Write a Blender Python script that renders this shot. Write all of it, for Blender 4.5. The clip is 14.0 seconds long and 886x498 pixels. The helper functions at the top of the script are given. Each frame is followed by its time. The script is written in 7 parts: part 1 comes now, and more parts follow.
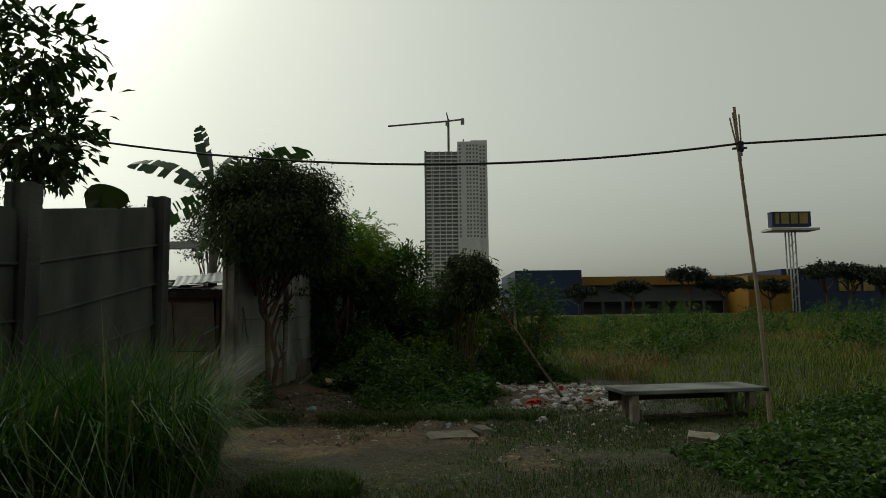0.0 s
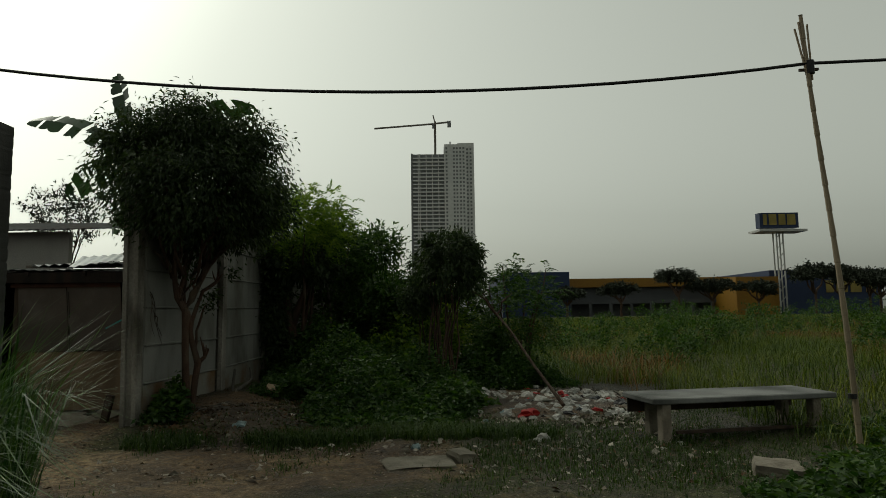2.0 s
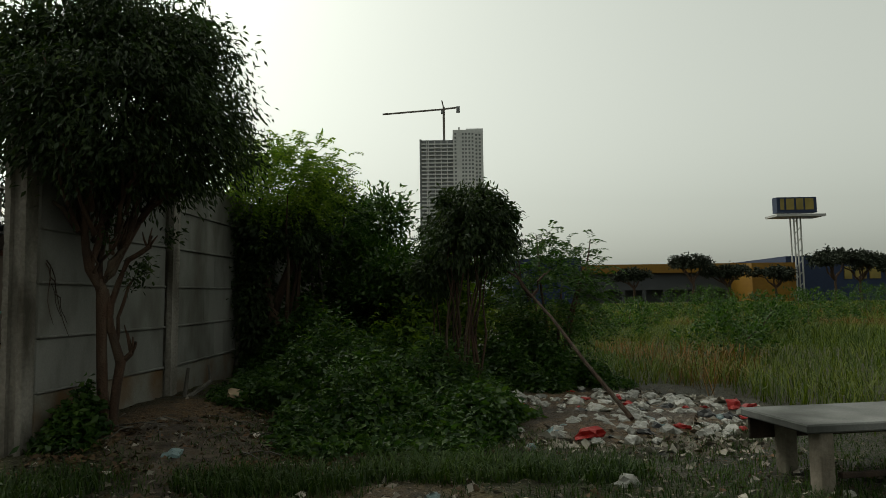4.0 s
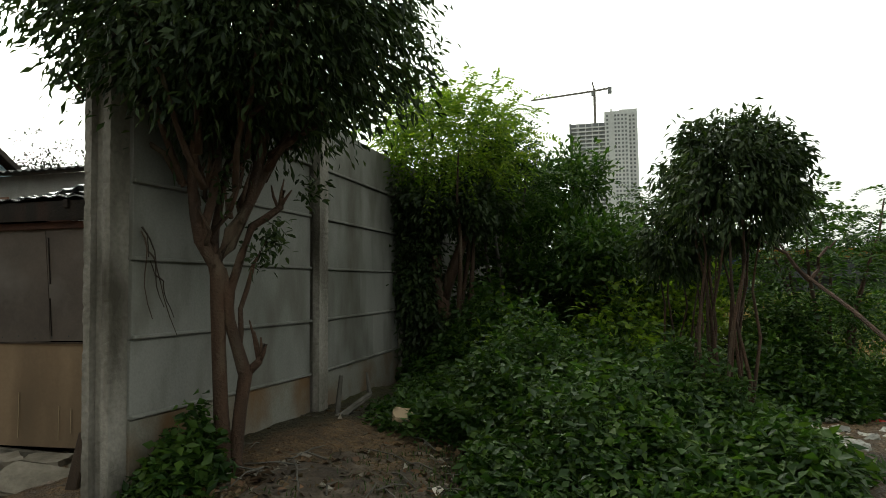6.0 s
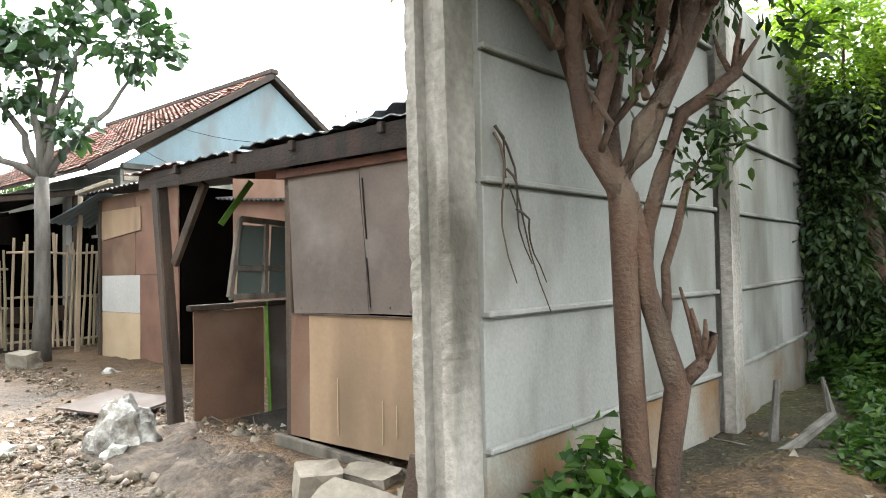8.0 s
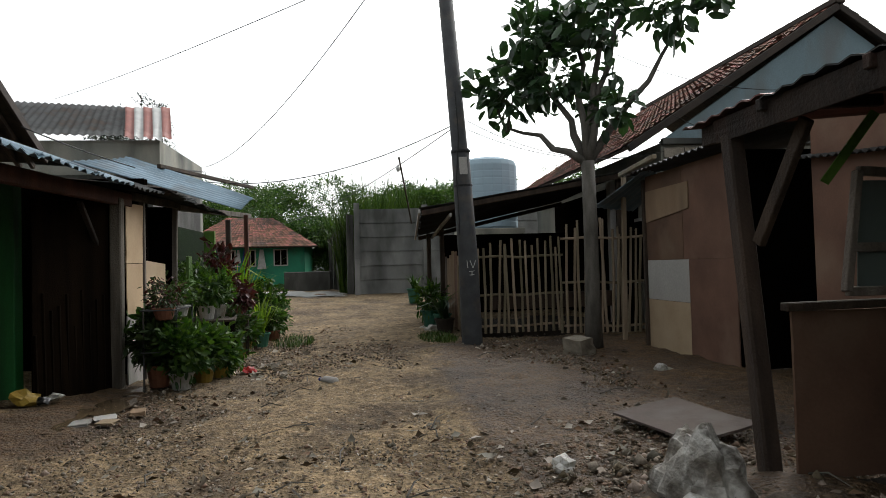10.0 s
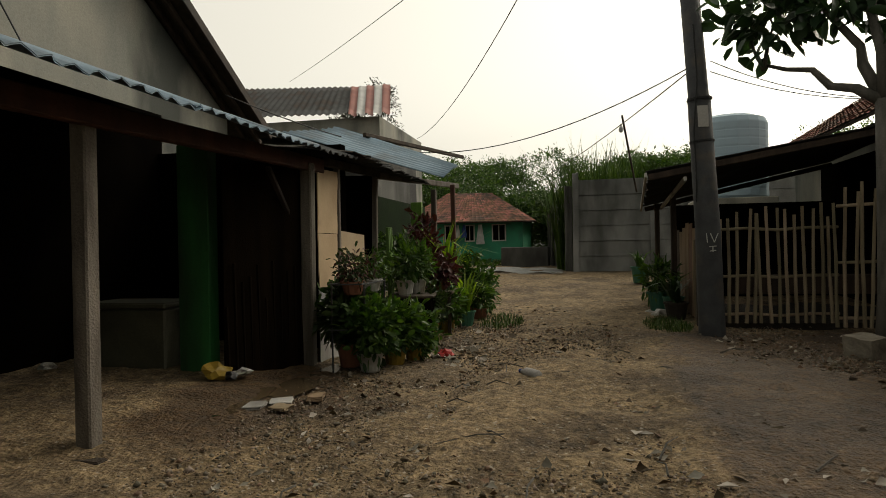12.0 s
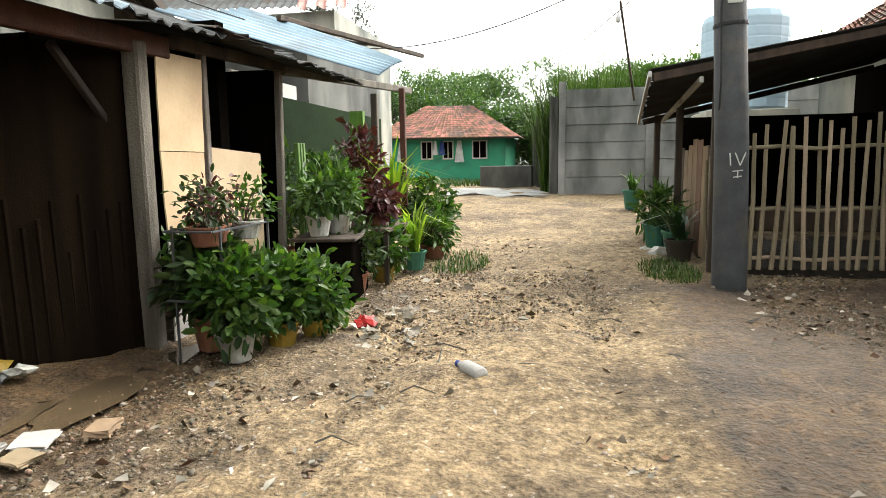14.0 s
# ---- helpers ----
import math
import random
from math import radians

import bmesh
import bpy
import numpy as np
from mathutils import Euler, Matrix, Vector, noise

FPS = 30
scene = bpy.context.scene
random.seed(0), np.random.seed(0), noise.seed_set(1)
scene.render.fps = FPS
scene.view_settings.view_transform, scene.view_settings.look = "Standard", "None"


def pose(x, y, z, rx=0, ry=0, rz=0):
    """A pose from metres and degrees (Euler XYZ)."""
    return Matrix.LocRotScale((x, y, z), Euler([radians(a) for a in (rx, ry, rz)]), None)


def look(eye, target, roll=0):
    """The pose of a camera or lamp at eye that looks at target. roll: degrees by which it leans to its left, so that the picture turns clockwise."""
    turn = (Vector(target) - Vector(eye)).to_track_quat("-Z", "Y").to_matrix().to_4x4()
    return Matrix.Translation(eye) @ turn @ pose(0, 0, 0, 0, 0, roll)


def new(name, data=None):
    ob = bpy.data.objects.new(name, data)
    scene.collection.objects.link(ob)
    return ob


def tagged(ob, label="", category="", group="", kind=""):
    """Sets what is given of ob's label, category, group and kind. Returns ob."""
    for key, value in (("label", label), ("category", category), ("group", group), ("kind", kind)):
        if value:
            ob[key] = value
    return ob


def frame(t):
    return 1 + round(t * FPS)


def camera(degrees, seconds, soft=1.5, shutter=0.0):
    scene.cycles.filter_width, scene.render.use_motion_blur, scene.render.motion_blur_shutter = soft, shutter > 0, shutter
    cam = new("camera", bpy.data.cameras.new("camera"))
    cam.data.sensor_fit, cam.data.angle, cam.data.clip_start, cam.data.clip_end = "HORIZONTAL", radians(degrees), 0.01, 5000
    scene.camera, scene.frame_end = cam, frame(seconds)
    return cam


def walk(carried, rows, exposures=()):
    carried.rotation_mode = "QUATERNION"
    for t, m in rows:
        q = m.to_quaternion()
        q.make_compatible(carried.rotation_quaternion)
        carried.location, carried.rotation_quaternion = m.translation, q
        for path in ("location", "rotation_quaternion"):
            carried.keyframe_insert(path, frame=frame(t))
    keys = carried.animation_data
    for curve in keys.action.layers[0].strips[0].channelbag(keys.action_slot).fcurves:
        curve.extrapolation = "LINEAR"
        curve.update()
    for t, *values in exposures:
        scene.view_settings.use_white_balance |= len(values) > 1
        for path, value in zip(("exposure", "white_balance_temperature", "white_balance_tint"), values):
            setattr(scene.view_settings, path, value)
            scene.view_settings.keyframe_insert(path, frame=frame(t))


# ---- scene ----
# camera and its way
cam = camera(68.8, 14.0, soft=0.9)
PATH = [
    (0, (0.027, 0.031, 1.366), (0.021, 2.022, 1.553), -0.6),
    (0.5, (0.027, 0.654, 1.329), (0.043, 2.646, 1.511), -0.8),
    (1, (0.124, 1.375, 1.253), (0.146, 3.366, 1.437), -0.7),
    (1.5, (0.188, 2.041, 1.198), (0.211, 4.032, 1.394), -0.8),
    (2, (0.264, 2.716, 1.097), (0.298, 4.706, 1.295), -0.8),
    (2.2, (0.261, 3.037, 1.096), (0.29, 5.024, 1.316), -0.9),
    (4.3, (0.054, 5.93, 0.994), (0.049, 7.924, 1.149), -0.7),
    (4.5, (-0.012, 6.164, 0.982), (-0.069, 8.157, 1.141), -0.7),
    (5, (-0.173, 6.823, 0.976), (-0.317, 8.813, 1.109), -0.7),
    (5.5, (-0.421, 7.54, 1.012), (-0.651, 9.523, 1.138), -0.6),
    (6, (-0.73, 8.052, 0.995), (-1.181, 9.996, 1.125), -0.8),
    (6.5, (-1.079, 8.612, 0.943), (-1.652, 10.525, 1.06), -0.5),
    (7, (-1.484, 9.007, 0.888), (-2.318, 10.822, 1.0), -0.8),
    (7.5, (-1.878, 9.377, 0.867), (-2.837, 11.131, 0.934), -0.8),
    (8, (-2.289, 9.697, 0.897), (-3.521, 11.271, 0.959), -1.1),
    (8.5, (-2.742, 9.856, 0.917), (-4.204, 11.22, 0.948), -1.2),
    (9, (-3.216, 10.033, 0.904), (-4.888, 11.13, 0.919), -1.3),
    (9.2, (-3.406, 10.091, 0.929), (-5.166, 11.039, 0.954), -1.5),
    (11.3, (-4.674, 10.372, 0.831), (-6.625, 9.931, 0.847), -1.2),
    (11.5, (-4.859, 10.381, 0.836), (-6.81, 9.942, 0.841), -1.2),
    (12, (-5.267, 10.391, 0.844), (-7.222, 9.972, 0.841), -1.1),
    (12.5, (-5.863, 10.417, 0.865), (-7.814, 10.009, 0.697), -0.9),
    (13, (-6.461, 10.437, 0.914), (-8.406, 10.029, 0.686), -1.0),
    (13.5, (-7.073, 10.554, 0.902), (-9.019, 10.17, 0.646), -1.1),
    (14, (-7.693, 10.493, 0.907), (-9.638, 10.107, 0.648), -0.9),
]
EXPOSURES = [(0, -0.95, 7000, -4), (2.2, -0.95, 7000, -4), (4.3, -0.4, 6900, -2), (5, -0.15, 6850, -2), (6, 0.6, 6850, 0), (6.5, 1.6, 6750, 1), (7, 2.25, 6700, 3), (7.6, 3.0, 6500, 6), (8.2, 3.3, 6200, 9),
             (8.6, 2.95, 6000, 10), (9.2, 1.75, 5900, 11), (11.3, -0.1, 7600, 7), (12.3, -0.1, 7700, 7), (12.6, 0.75, 7900, 6), (13.2, 2.15, 7900, 4), (14, 2.25, 6700, 7)]
walk(cam, [(t, look(eye, target, roll)) for t, eye, target, roll in PATH], EXPOSURES)

# hazy overcast daylight, the sun behind thin cloud in the north-west
SUN_TURN, SUN_UP = 48.0, 44.0
world = bpy.data.worlds.new("hazy_sky")
scene.world = world
world.use_nodes = True
wn, wl = world.node_tree.nodes, world.node_tree.links
sky = wn.new("ShaderNodeTexSky")
sky.sky_type, sky.sun_disc = "NISHITA", False
sky.sun_elevation, sky.sun_rotation = radians(SUN_UP), radians(-SUN_TURN)
sky.air_density, sky.dust_density, sky.ozone_density = 1.2, 5.0, 1.0
grey = wn.new("ShaderNodeHueSaturation")
grey.inputs["Saturation"].default_value = 0.10
wl.new(sky.outputs[0], grey.inputs["Color"])
veil = wn.new("ShaderNodeMix")
veil.data_type = "RGBA"
veil.inputs[0].default_value = 0.15
wl.new(grey.outputs[0], veil.inputs[6])
veil.inputs[7].default_value = (7.6, 8.0, 7.7, 1)
wl.new(veil.outputs[2], wn["Background"].inputs["Color"])
wn["Background"].inputs["Strength"].default_value = 0.19
sun = new("sun", bpy.data.lights.new("sun", "SUN"))
sun.data.energy, sun.data.angle, sun.data.color = 0.35, radians(14), (1.0, 0.95, 0.86)
_a, _e = radians(SUN_TURN), radians(SUN_UP)
sun.matrix_world = look((0, 0, 60), (60 * math.sin(_a) * math.cos(_e), -60 * math.cos(_a) * math.cos(_e), 60 - 60 * math.sin(_e)))

R = np.random.RandomState(7)
rr = random.Random(11)


# ---- materials ----
COLOUR_DIM = 0.43  # lowers every base colour so the sky stands brighter beside it


def material(name, c1, c2=None, rough=0.85, scale=3.0, fine=45.0, bump=0.25, metal=0.0, rnd=0.0, island=0.0, streak=0.0,
             stain=None, stain_amount=0.0, stain_scale=1.3, translucent=0.0, grain=0.25, spec=0.3, place=False):
    c2 = c2 or tuple(v * 0.7 for v in c1)
    c1, c2, stain = [c and tuple(COLOUR_DIM * v for v in c) for c in (c1, c2, stain)]
    m = bpy.data.materials.new(name)
    m.use_nodes = True
    n, l = m.node_tree.nodes, m.node_tree.links
    b = n["Principled BSDF"]
    b.inputs["Roughness"].default_value, b.inputs["Metallic"].default_value = rough, metal
    b.inputs["Specular IOR Level"].default_value = spec
    tc, info = n.new("ShaderNodeTexCoord"), n.new("ShaderNodeObjectInfo")
    shift = n.new("ShaderNodeVectorMath")
    shift.operation = "MULTIPLY_ADD"
    comb = n.new("ShaderNodeCombineXYZ")
    for i in range(3):
        l.new(info.outputs["Random"], comb.inputs[i])
    l.new(comb.outputs[0], shift.inputs[0])
    shift.inputs[1].default_value = (37, 53, 71)
    l.new(tc.outputs["Object"], shift.inputs[2])
    if place:  # stains run on from piece to piece
        l.new(n.new("ShaderNodeNewGeometry").outputs["Position"], shift.inputs[2])
        shift.inputs[1].default_value = (0, 0, 0)

    def nz(sc, vec=None, detail=4.0):
        t = n.new("ShaderNodeTexNoise")
        t.inputs["Scale"].default_value, t.inputs["Detail"].default_value = sc, detail
        l.new(vec or shift.outputs[0], t.inputs["Vector"])
        return t.outputs["Fac"]

    def ramp(src, lo, hi):
        r = n.new("ShaderNodeMapRange")
        r.inputs[1].default_value, r.inputs[2].default_value = lo, hi
        l.new(src, r.inputs[0])
        return r.outputs[0]

    def mix(fac, a, bb, kind="MIX"):
        x = n.new("ShaderNodeMix")
        x.data_type, x.blend_type = "RGBA", kind
        for sock, v in ((x.inputs[0], fac), (x.inputs[6], a), (x.inputs[7], bb)):
            if isinstance(v, (int, float)):
                sock.default_value = v
            elif isinstance(v, tuple):
                sock.default_value = (*v[:3], 1)
            else:
                l.new(v, sock)
        return x.outputs[2]
    vec = None
    if streak:
        mp = n.new("ShaderNodeMapping")
        mp.inputs["Scale"].default_value = (1, 1, streak)
        l.new(shift.outputs[0], mp.inputs["Vector"])
        vec = mp.outputs[0]
    col = mix(ramp(nz(scale, vec), 0.35, 0.65), c1, c2)
    f = nz(fine, None, 6.0)
    g = mix(f, (1 - grain,) * 3, (1 + grain,) * 3)
    col = mix(1.0, col, g, "MULTIPLY")
    if stain:
        s = ramp(nz(stain_scale, vec, 6.0), 0.62 - 0.25 * stain_amount, 0.75 - 0.1 * stain_amount)
        col = mix(s, col, stain)
    for amount, node in ((rnd, info.outputs["Random"]), (island, None)):
        if amount:
            if node is None:
                node = n.new("ShaderNodeNewGeometry").outputs["Random Per Island"]
            hv = n.new("ShaderNodeHueSaturation")
            l.new(col, hv.inputs["Color"])
            v = n.new("ShaderNodeMapRange")
            v.inputs[3].default_value, v.inputs[4].default_value = 1 - amount, 1 + amount
            l.new(node, v.inputs[0])
            l.new(v.outputs[0], hv.inputs["Value"])
            hh = n.new("ShaderNodeMapRange")
            hh.inputs[3].default_value, hh.inputs[4].default_value = 0.5 + 0.05 * amount, 0.5 - 0.05 * amount
            l.new(node, hh.inputs[0])
            l.new(hh.outputs[0], hv.inputs["Hue"])
            col = hv.outputs[0]
    l.new(col, b.inputs["Base Color"])
    if bump:
        bp = n.new("ShaderNodeBump")
        bp.inputs["Strength"].default_value, bp.inputs["Distance"].default_value = bump, 0.02
        l.new(f, bp.inputs["Height"])
        l.new(bp.outputs[0], b.inputs["Normal"])
    if translucent:
        tr, ms = n.new("ShaderNodeBsdfTranslucent"), n.new("ShaderNodeMixShader")
        warm = mix(1.0, col, (1.15, 1.3, 0.55), "MULTIPLY")
        l.new(warm, tr.inputs[0])
        ms.inputs[0].default_value = translucent
        l.new(b.outputs[0], ms.inputs[1])
        l.new(tr.outputs[0], ms.inputs[2])
        l.new(ms.outputs[0], n["Material Output"].inputs["Surface"])
    return m


def ground_material():
    m = material("earth", (0.58, 0.415, 0.235), (0.34, 0.24, 0.135), rough=0.95, scale=1.4, fine=32.0, bump=1.0, grain=0.75,
                 stain=(0.20, 0.145, 0.095), stain_amount=0.5, stain_scale=0.8)
    n, l = m.node_tree.nodes, m.node_tree.links
    b = n["Principled BSDF"]
    col = b.inputs["Base Color"].links[0].from_socket
    at = n.new("ShaderNodeAttribute")
    at.attribute_name = "cover"
    gn = n.new("ShaderNodeTexNoise")
    gn.inputs["Scale"].default_value, gn.inputs["Detail"].default_value = 1.6, 8
    tc = n.new("ShaderNodeTexCoord")
    l.new(tc.outputs["Object"], gn.inputs["Vector"])
    add = n.new("ShaderNodeMath")
    add.operation = "MULTIPLY_ADD"
    l.new(at.outputs["Fac"], add.inputs[0])
    add.inputs[1].default_value = 1.4
    l.new(gn.outputs["Fac"], add.inputs[2])
    rp = n.new("ShaderNodeMapRange")
    rp.inputs[1].default_value, rp.inputs[2].default_value = 0.85, 1.25
    l.new(add.outputs[0], rp.inputs[0])
    mx = n.new("ShaderNodeMix")
    mx.data_type = "RGBA"
    l.new(rp.outputs[0], mx.inputs[0])
    l.new(col, mx.inputs[6])
    gx = n.new("ShaderNodeMix")
    gx.data_type = "RGBA"
    l.new(gn.outputs["Fac"], gx.inputs[0])
    gx.inputs[6].default_value, gx.inputs[7].default_value = (0.036, 0.05, 0.013, 1), (0.075, 0.06, 0.024, 1)
    l.new(gx.outputs[2], mx.inputs[7])
    # small pale pebbles
    vo = n.new("ShaderNodeTexVoronoi")
    vo.inputs["Scale"].default_value = 16
    l.new(tc.outputs["Object"], vo.inputs["Vector"])
    peb = n.new("ShaderNodeMapRange")
    peb.inputs[1].default_value, peb.inputs[2].default_value, peb.inputs[3].default_value, peb.inputs[4].default_value = 0.14, 0.22, 0.55, 0.0
    l.new(vo.outputs["Distance"], peb.inputs[0])
    m2 = n.new("ShaderNodeMix")
    m2.data_type = "RGBA"
    l.new(peb.outputs[0], m2.inputs[0])
    l.new(mx.outputs[2], m2.inputs[6])
    m2.inputs[7].default_value = (0.42, 0.37, 0.30, 1)
    da = n.new("ShaderNodeAttribute")
    da.attribute_name = "damp"
    dm = n.new("ShaderNodeMath")
    dm.operation = "MULTIPLY_ADD"
    l.new(da.outputs["Fac"], dm.inputs[0])
    dm.inputs[1].default_value = 1.5
    l.new(gn.outputs["Fac"], dm.inputs[2])
    dr = n.new("ShaderNodeMapRange")
    dr.inputs[1].default_value, dr.inputs[2].default_value = 0.9, 1.35
    l.new(dm.outputs[0], dr.inputs[0])
    m3 = n.new("ShaderNodeMix")
    m3.data_type, m3.blend_type = "RGBA", "MULTIPLY"
    l.new(dr.outputs[0], m3.inputs[0])
    l.new(m2.outputs[2], m3.inputs[6])
    m3.inputs[7].default_value = (0.40, 0.33, 0.26, 1)
    # clods and crumbs, dark between pale
    cn = n.new("ShaderNodeTexNoise")
    cn.inputs["Scale"].default_value, cn.inputs["Detail"].default_value, cn.inputs["Roughness"].default_value = 9.0, 9, 0.78
    l.new(tc.outputs["Object"], cn.inputs["Vector"])
    cr = n.new("ShaderNodeMapRange")
    cr.inputs[1].default_value, cr.inputs[2].default_value, cr.inputs[3].default_value, cr.inputs[4].default_value = 0.40, 0.62, 0.42, 1.40
    l.new(cn.outputs["Fac"], cr.inputs[0])
    m4 = n.new("ShaderNodeMix")
    m4.data_type, m4.blend_type = "RGBA", "MULTIPLY"
    m4.inputs[0].default_value = 1.0
    l.new(m3.outputs[2], m4.inputs[6])
    l.new(cr.outputs[0], m4.inputs[7])
    l.new(m4.outputs[2], b.inputs["Base Color"])
    rg = n.new("ShaderNodeMapRange")
    rg.inputs[3].default_value, rg.inputs[4].default_value = 0.95, 0.6
    l.new(dr.outputs[0], rg.inputs[0])
    l.new(rg.outputs[0], b.inputs["Roughness"])
    for node in n:
        if node.type == "BUMP":
            node.inputs["Distance"].default_value = 0.05
    return m


EARTH = ground_material()
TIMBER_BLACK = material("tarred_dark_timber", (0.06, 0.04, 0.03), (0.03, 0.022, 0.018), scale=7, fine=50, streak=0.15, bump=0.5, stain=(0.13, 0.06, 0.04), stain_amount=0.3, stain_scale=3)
FREEZER = material("grimy_pale_enamel", (0.20, 0.20, 0.14), (0.13, 0.13, 0.09), scale=2, rough=0.5, stain=(0.1, 0.09, 0.06), stain_amount=0.4)
CEMENT = material("hardened_cement_sack", (0.95, 0.92, 0.85), (0.42, 0.37, 0.30), scale=7, fine=40, bump=0.9, grain=0.5, stain=(0.10, 0.08, 0.06), stain_amount=0.6, stain_scale=6)
CONC = material("grey_concrete_panel", (0.44, 0.435, 0.40), (0.31, 0.315, 0.285), scale=1.5, fine=60, rnd=0.10, streak=0.4, stain=(0.17, 0.16, 0.125), stain_amount=0.6, stain_scale=1.9, bump=0.12, grain=0.22, place=True)
CONC_FOOT = material("mud_stained_concrete", (0.42, 0.41, 0.36), (0.30, 0.285, 0.23), scale=1.6, fine=60, streak=0.8, stain=(0.27, 0.14, 0.05), stain_amount=0.75, stain_scale=1.6, bump=0.25, grain=0.35, place=True)
CONC_MID = material("streaked_grey_concrete", (0.46, 0.46, 0.44), (0.30, 0.305, 0.295), scale=1.1, fine=50, rnd=0.08, streak=0.4, stain=(0.11, 0.115, 0.105), stain_amount=0.85, stain_scale=1.2, bump=0.2, grain=0.3, place=True)
CONC_DARK = material("weathered_dark_concrete", (0.21, 0.21, 0.19), (0.11, 0.11, 0.10), scale=1.5, fine=50, rnd=0.08, streak=0.4, stain=(0.05, 0.05, 0.045), stain_amount=0.7, place=True)
POST = material("chipped_concrete_post", (0.54, 0.50, 0.44), (0.30, 0.275, 0.23), scale=5, fine=30, bump=0.5, grain=0.45, streak=0.3, stain=(0.12, 0.105, 0.08), stain_amount=0.75, stain_scale=3)
RUBBLE = material("broken_concrete", (0.50, 0.44, 0.35), (0.29, 0.25, 0.19), scale=5, fine=30, bump=0.6, rnd=0.2)
STONE = material("pebble_stone", (0.42, 0.355, 0.275), (0.22, 0.18, 0.13), scale=20, fine=90, island=0.6)
BARK = material("brown_bark", (0.15, 0.082, 0.05), (0.075, 0.045, 0.03), scale=9, fine=50, bump=0.8, streak=0.3, stain=(0.22, 0.17, 0.12), stain_amount=0.3, stain_scale=5)
BARK_GREY = material("grey_bark", (0.24, 0.22, 0.19), (0.13, 0.12, 0.10), scale=9, fine=50, bump=0.6, streak=0.3)
LEAF_DARK = material("dark_green_leaf", (0.068, 0.115, 0.034), (0.038, 0.07, 0.02), spec=0.25, rough=0.55, island=0.5, bump=0, translucent=0.28, grain=0.1)
LEAF = material("green_leaf", (0.095, 0.20, 0.032), (0.055, 0.125, 0.022), rough=0.5, island=0.5, bump=0, translucent=0.40, grain=0.1)
LEAF_BRIGHT = material("bright_feathery_leaf", (0.36, 0.52, 0.06), (0.22, 0.37, 0.05), rough=0.6, island=0.4, bump=0, translucent=0.55, grain=0.1)
LEAF_WAX = material("waxy_broad_leaf", (0.055, 0.13, 0.05), (0.035, 0.085, 0.035), rough=0.35, island=0.4, bump=0, translucent=0.25, grain=0.1, spec=0.5)
LEAF_RED = material("dark_red_leaf", (0.17, 0.03, 0.035), (0.09, 0.03, 0.03), rough=0.5, island=0.3, bump=0, translucent=0.2)
LEAF_FAR = material("hazy_far_leaf", (0.07, 0.09, 0.055), (0.045, 0.06, 0.035), rough=0.8, island=0.3, bump=0)
GRASS = material("green_grass", (0.085, 0.16, 0.02), (0.05, 0.10, 0.013), rough=0.6, island=0.4, bump=0, translucent=0.3, grain=0.1, scale=0.5)
GRASS_LONG = material("long_grass_blade", (0.10, 0.27, 0.03), (0.055, 0.15, 0.018), rough=0.4, island=0.55, bump=0, translucent=0.3, grain=0.1, spec=0.5)
GRASS_FIELD = material("yellow_green_field_grass", (0.20, 0.25, 0.022), (0.10, 0.17, 0.016), rough=0.6, island=0.5, bump=0, translucent=0.3, grain=0.1, scale=0.3)
GRASS_DRY = material("dry_russet_grass", (0.36, 0.185, 0.045), (0.24, 0.17, 0.045), rough=0.7, island=0.4, bump=0, translucent=0.2, grain=0.1, scale=0.4)
SEED = material("pale_seed_head", (0.546, 0.546, 0.312), rough=0.8, island=0.3, bump=0, translucent=0.2)
BAMBOO = material("weathered_bamboo", (0.50, 0.40, 0.27), (0.33, 0.26, 0.165), scale=6, fine=60, rnd=0.3, streak=0.2, rough=0.7)
BAMBOO_GREEN = material("green_painted_bamboo", (0.20, 0.36, 0.08), (0.13, 0.25, 0.05), scale=6, rnd=0.2, streak=0.2, rough=0.6)
TIMBER = material("dark_old_timber", (0.115, 0.078, 0.052), (0.05, 0.035, 0.025), scale=8, fine=60, streak=0.15, bump=0.5, rnd=0.2)
TIMBER_GREY = material("grey_weathered_timber", (0.34, 0.295, 0.24), (0.15, 0.125, 0.10), scale=8, fine=60, streak=0.15, bump=0.5, rnd=0.2)
TIMBER_RED = material("red_brown_beam", (0.16, 0.065, 0.04), (0.09, 0.04, 0.028), scale=6, streak=0.2, bump=0.3)
PLY_TAN = material("tan_plywood", (0.56, 0.39, 0.245), (0.42, 0.28, 0.17), scale=1.7, fine=35, streak=0.25, stain=(0.27, 0.19, 0.12), stain_amount=0.5, stain_scale=1.5, bump=0.1, grain=0.14)
PLY_PALE = material("pale_plywood", (0.78, 0.598, 0.39), (0.65, 0.481, 0.299), scale=1.7, fine=35, stain=(0.38, 0.28, 0.18), stain_amount=0.3, bump=0.1, grain=0.12, rnd=0.06)
PLY_GREY = material("grey_brown_hardboard", (0.235, 0.185, 0.155), (0.165, 0.13, 0.112), scale=2.2, fine=40, stain=(0.29, 0.25, 0.22), stain_amount=0.45, stain_scale=2.4, bump=0.1, grain=0.16, rnd=0.12)
PLY_BROWN = material("red_brown_hardboard", (0.29, 0.165, 0.105), (0.19, 0.105, 0.068), scale=1.6, fine=40, stain=(0.33, 0.22, 0.145), stain_amount=0.4, bump=0.1, grain=0.14, rnd=0.16)
ZINC = material("zinc_sheet", (0.42, 0.45, 0.46), (0.30, 0.33, 0.35), rough=0.45, metal=0.6, scale=2, fine=30, stain=(0.20, 0.15, 0.11), stain_amount=0.35, stain_scale=2, bump=0.05, rnd=0.12)
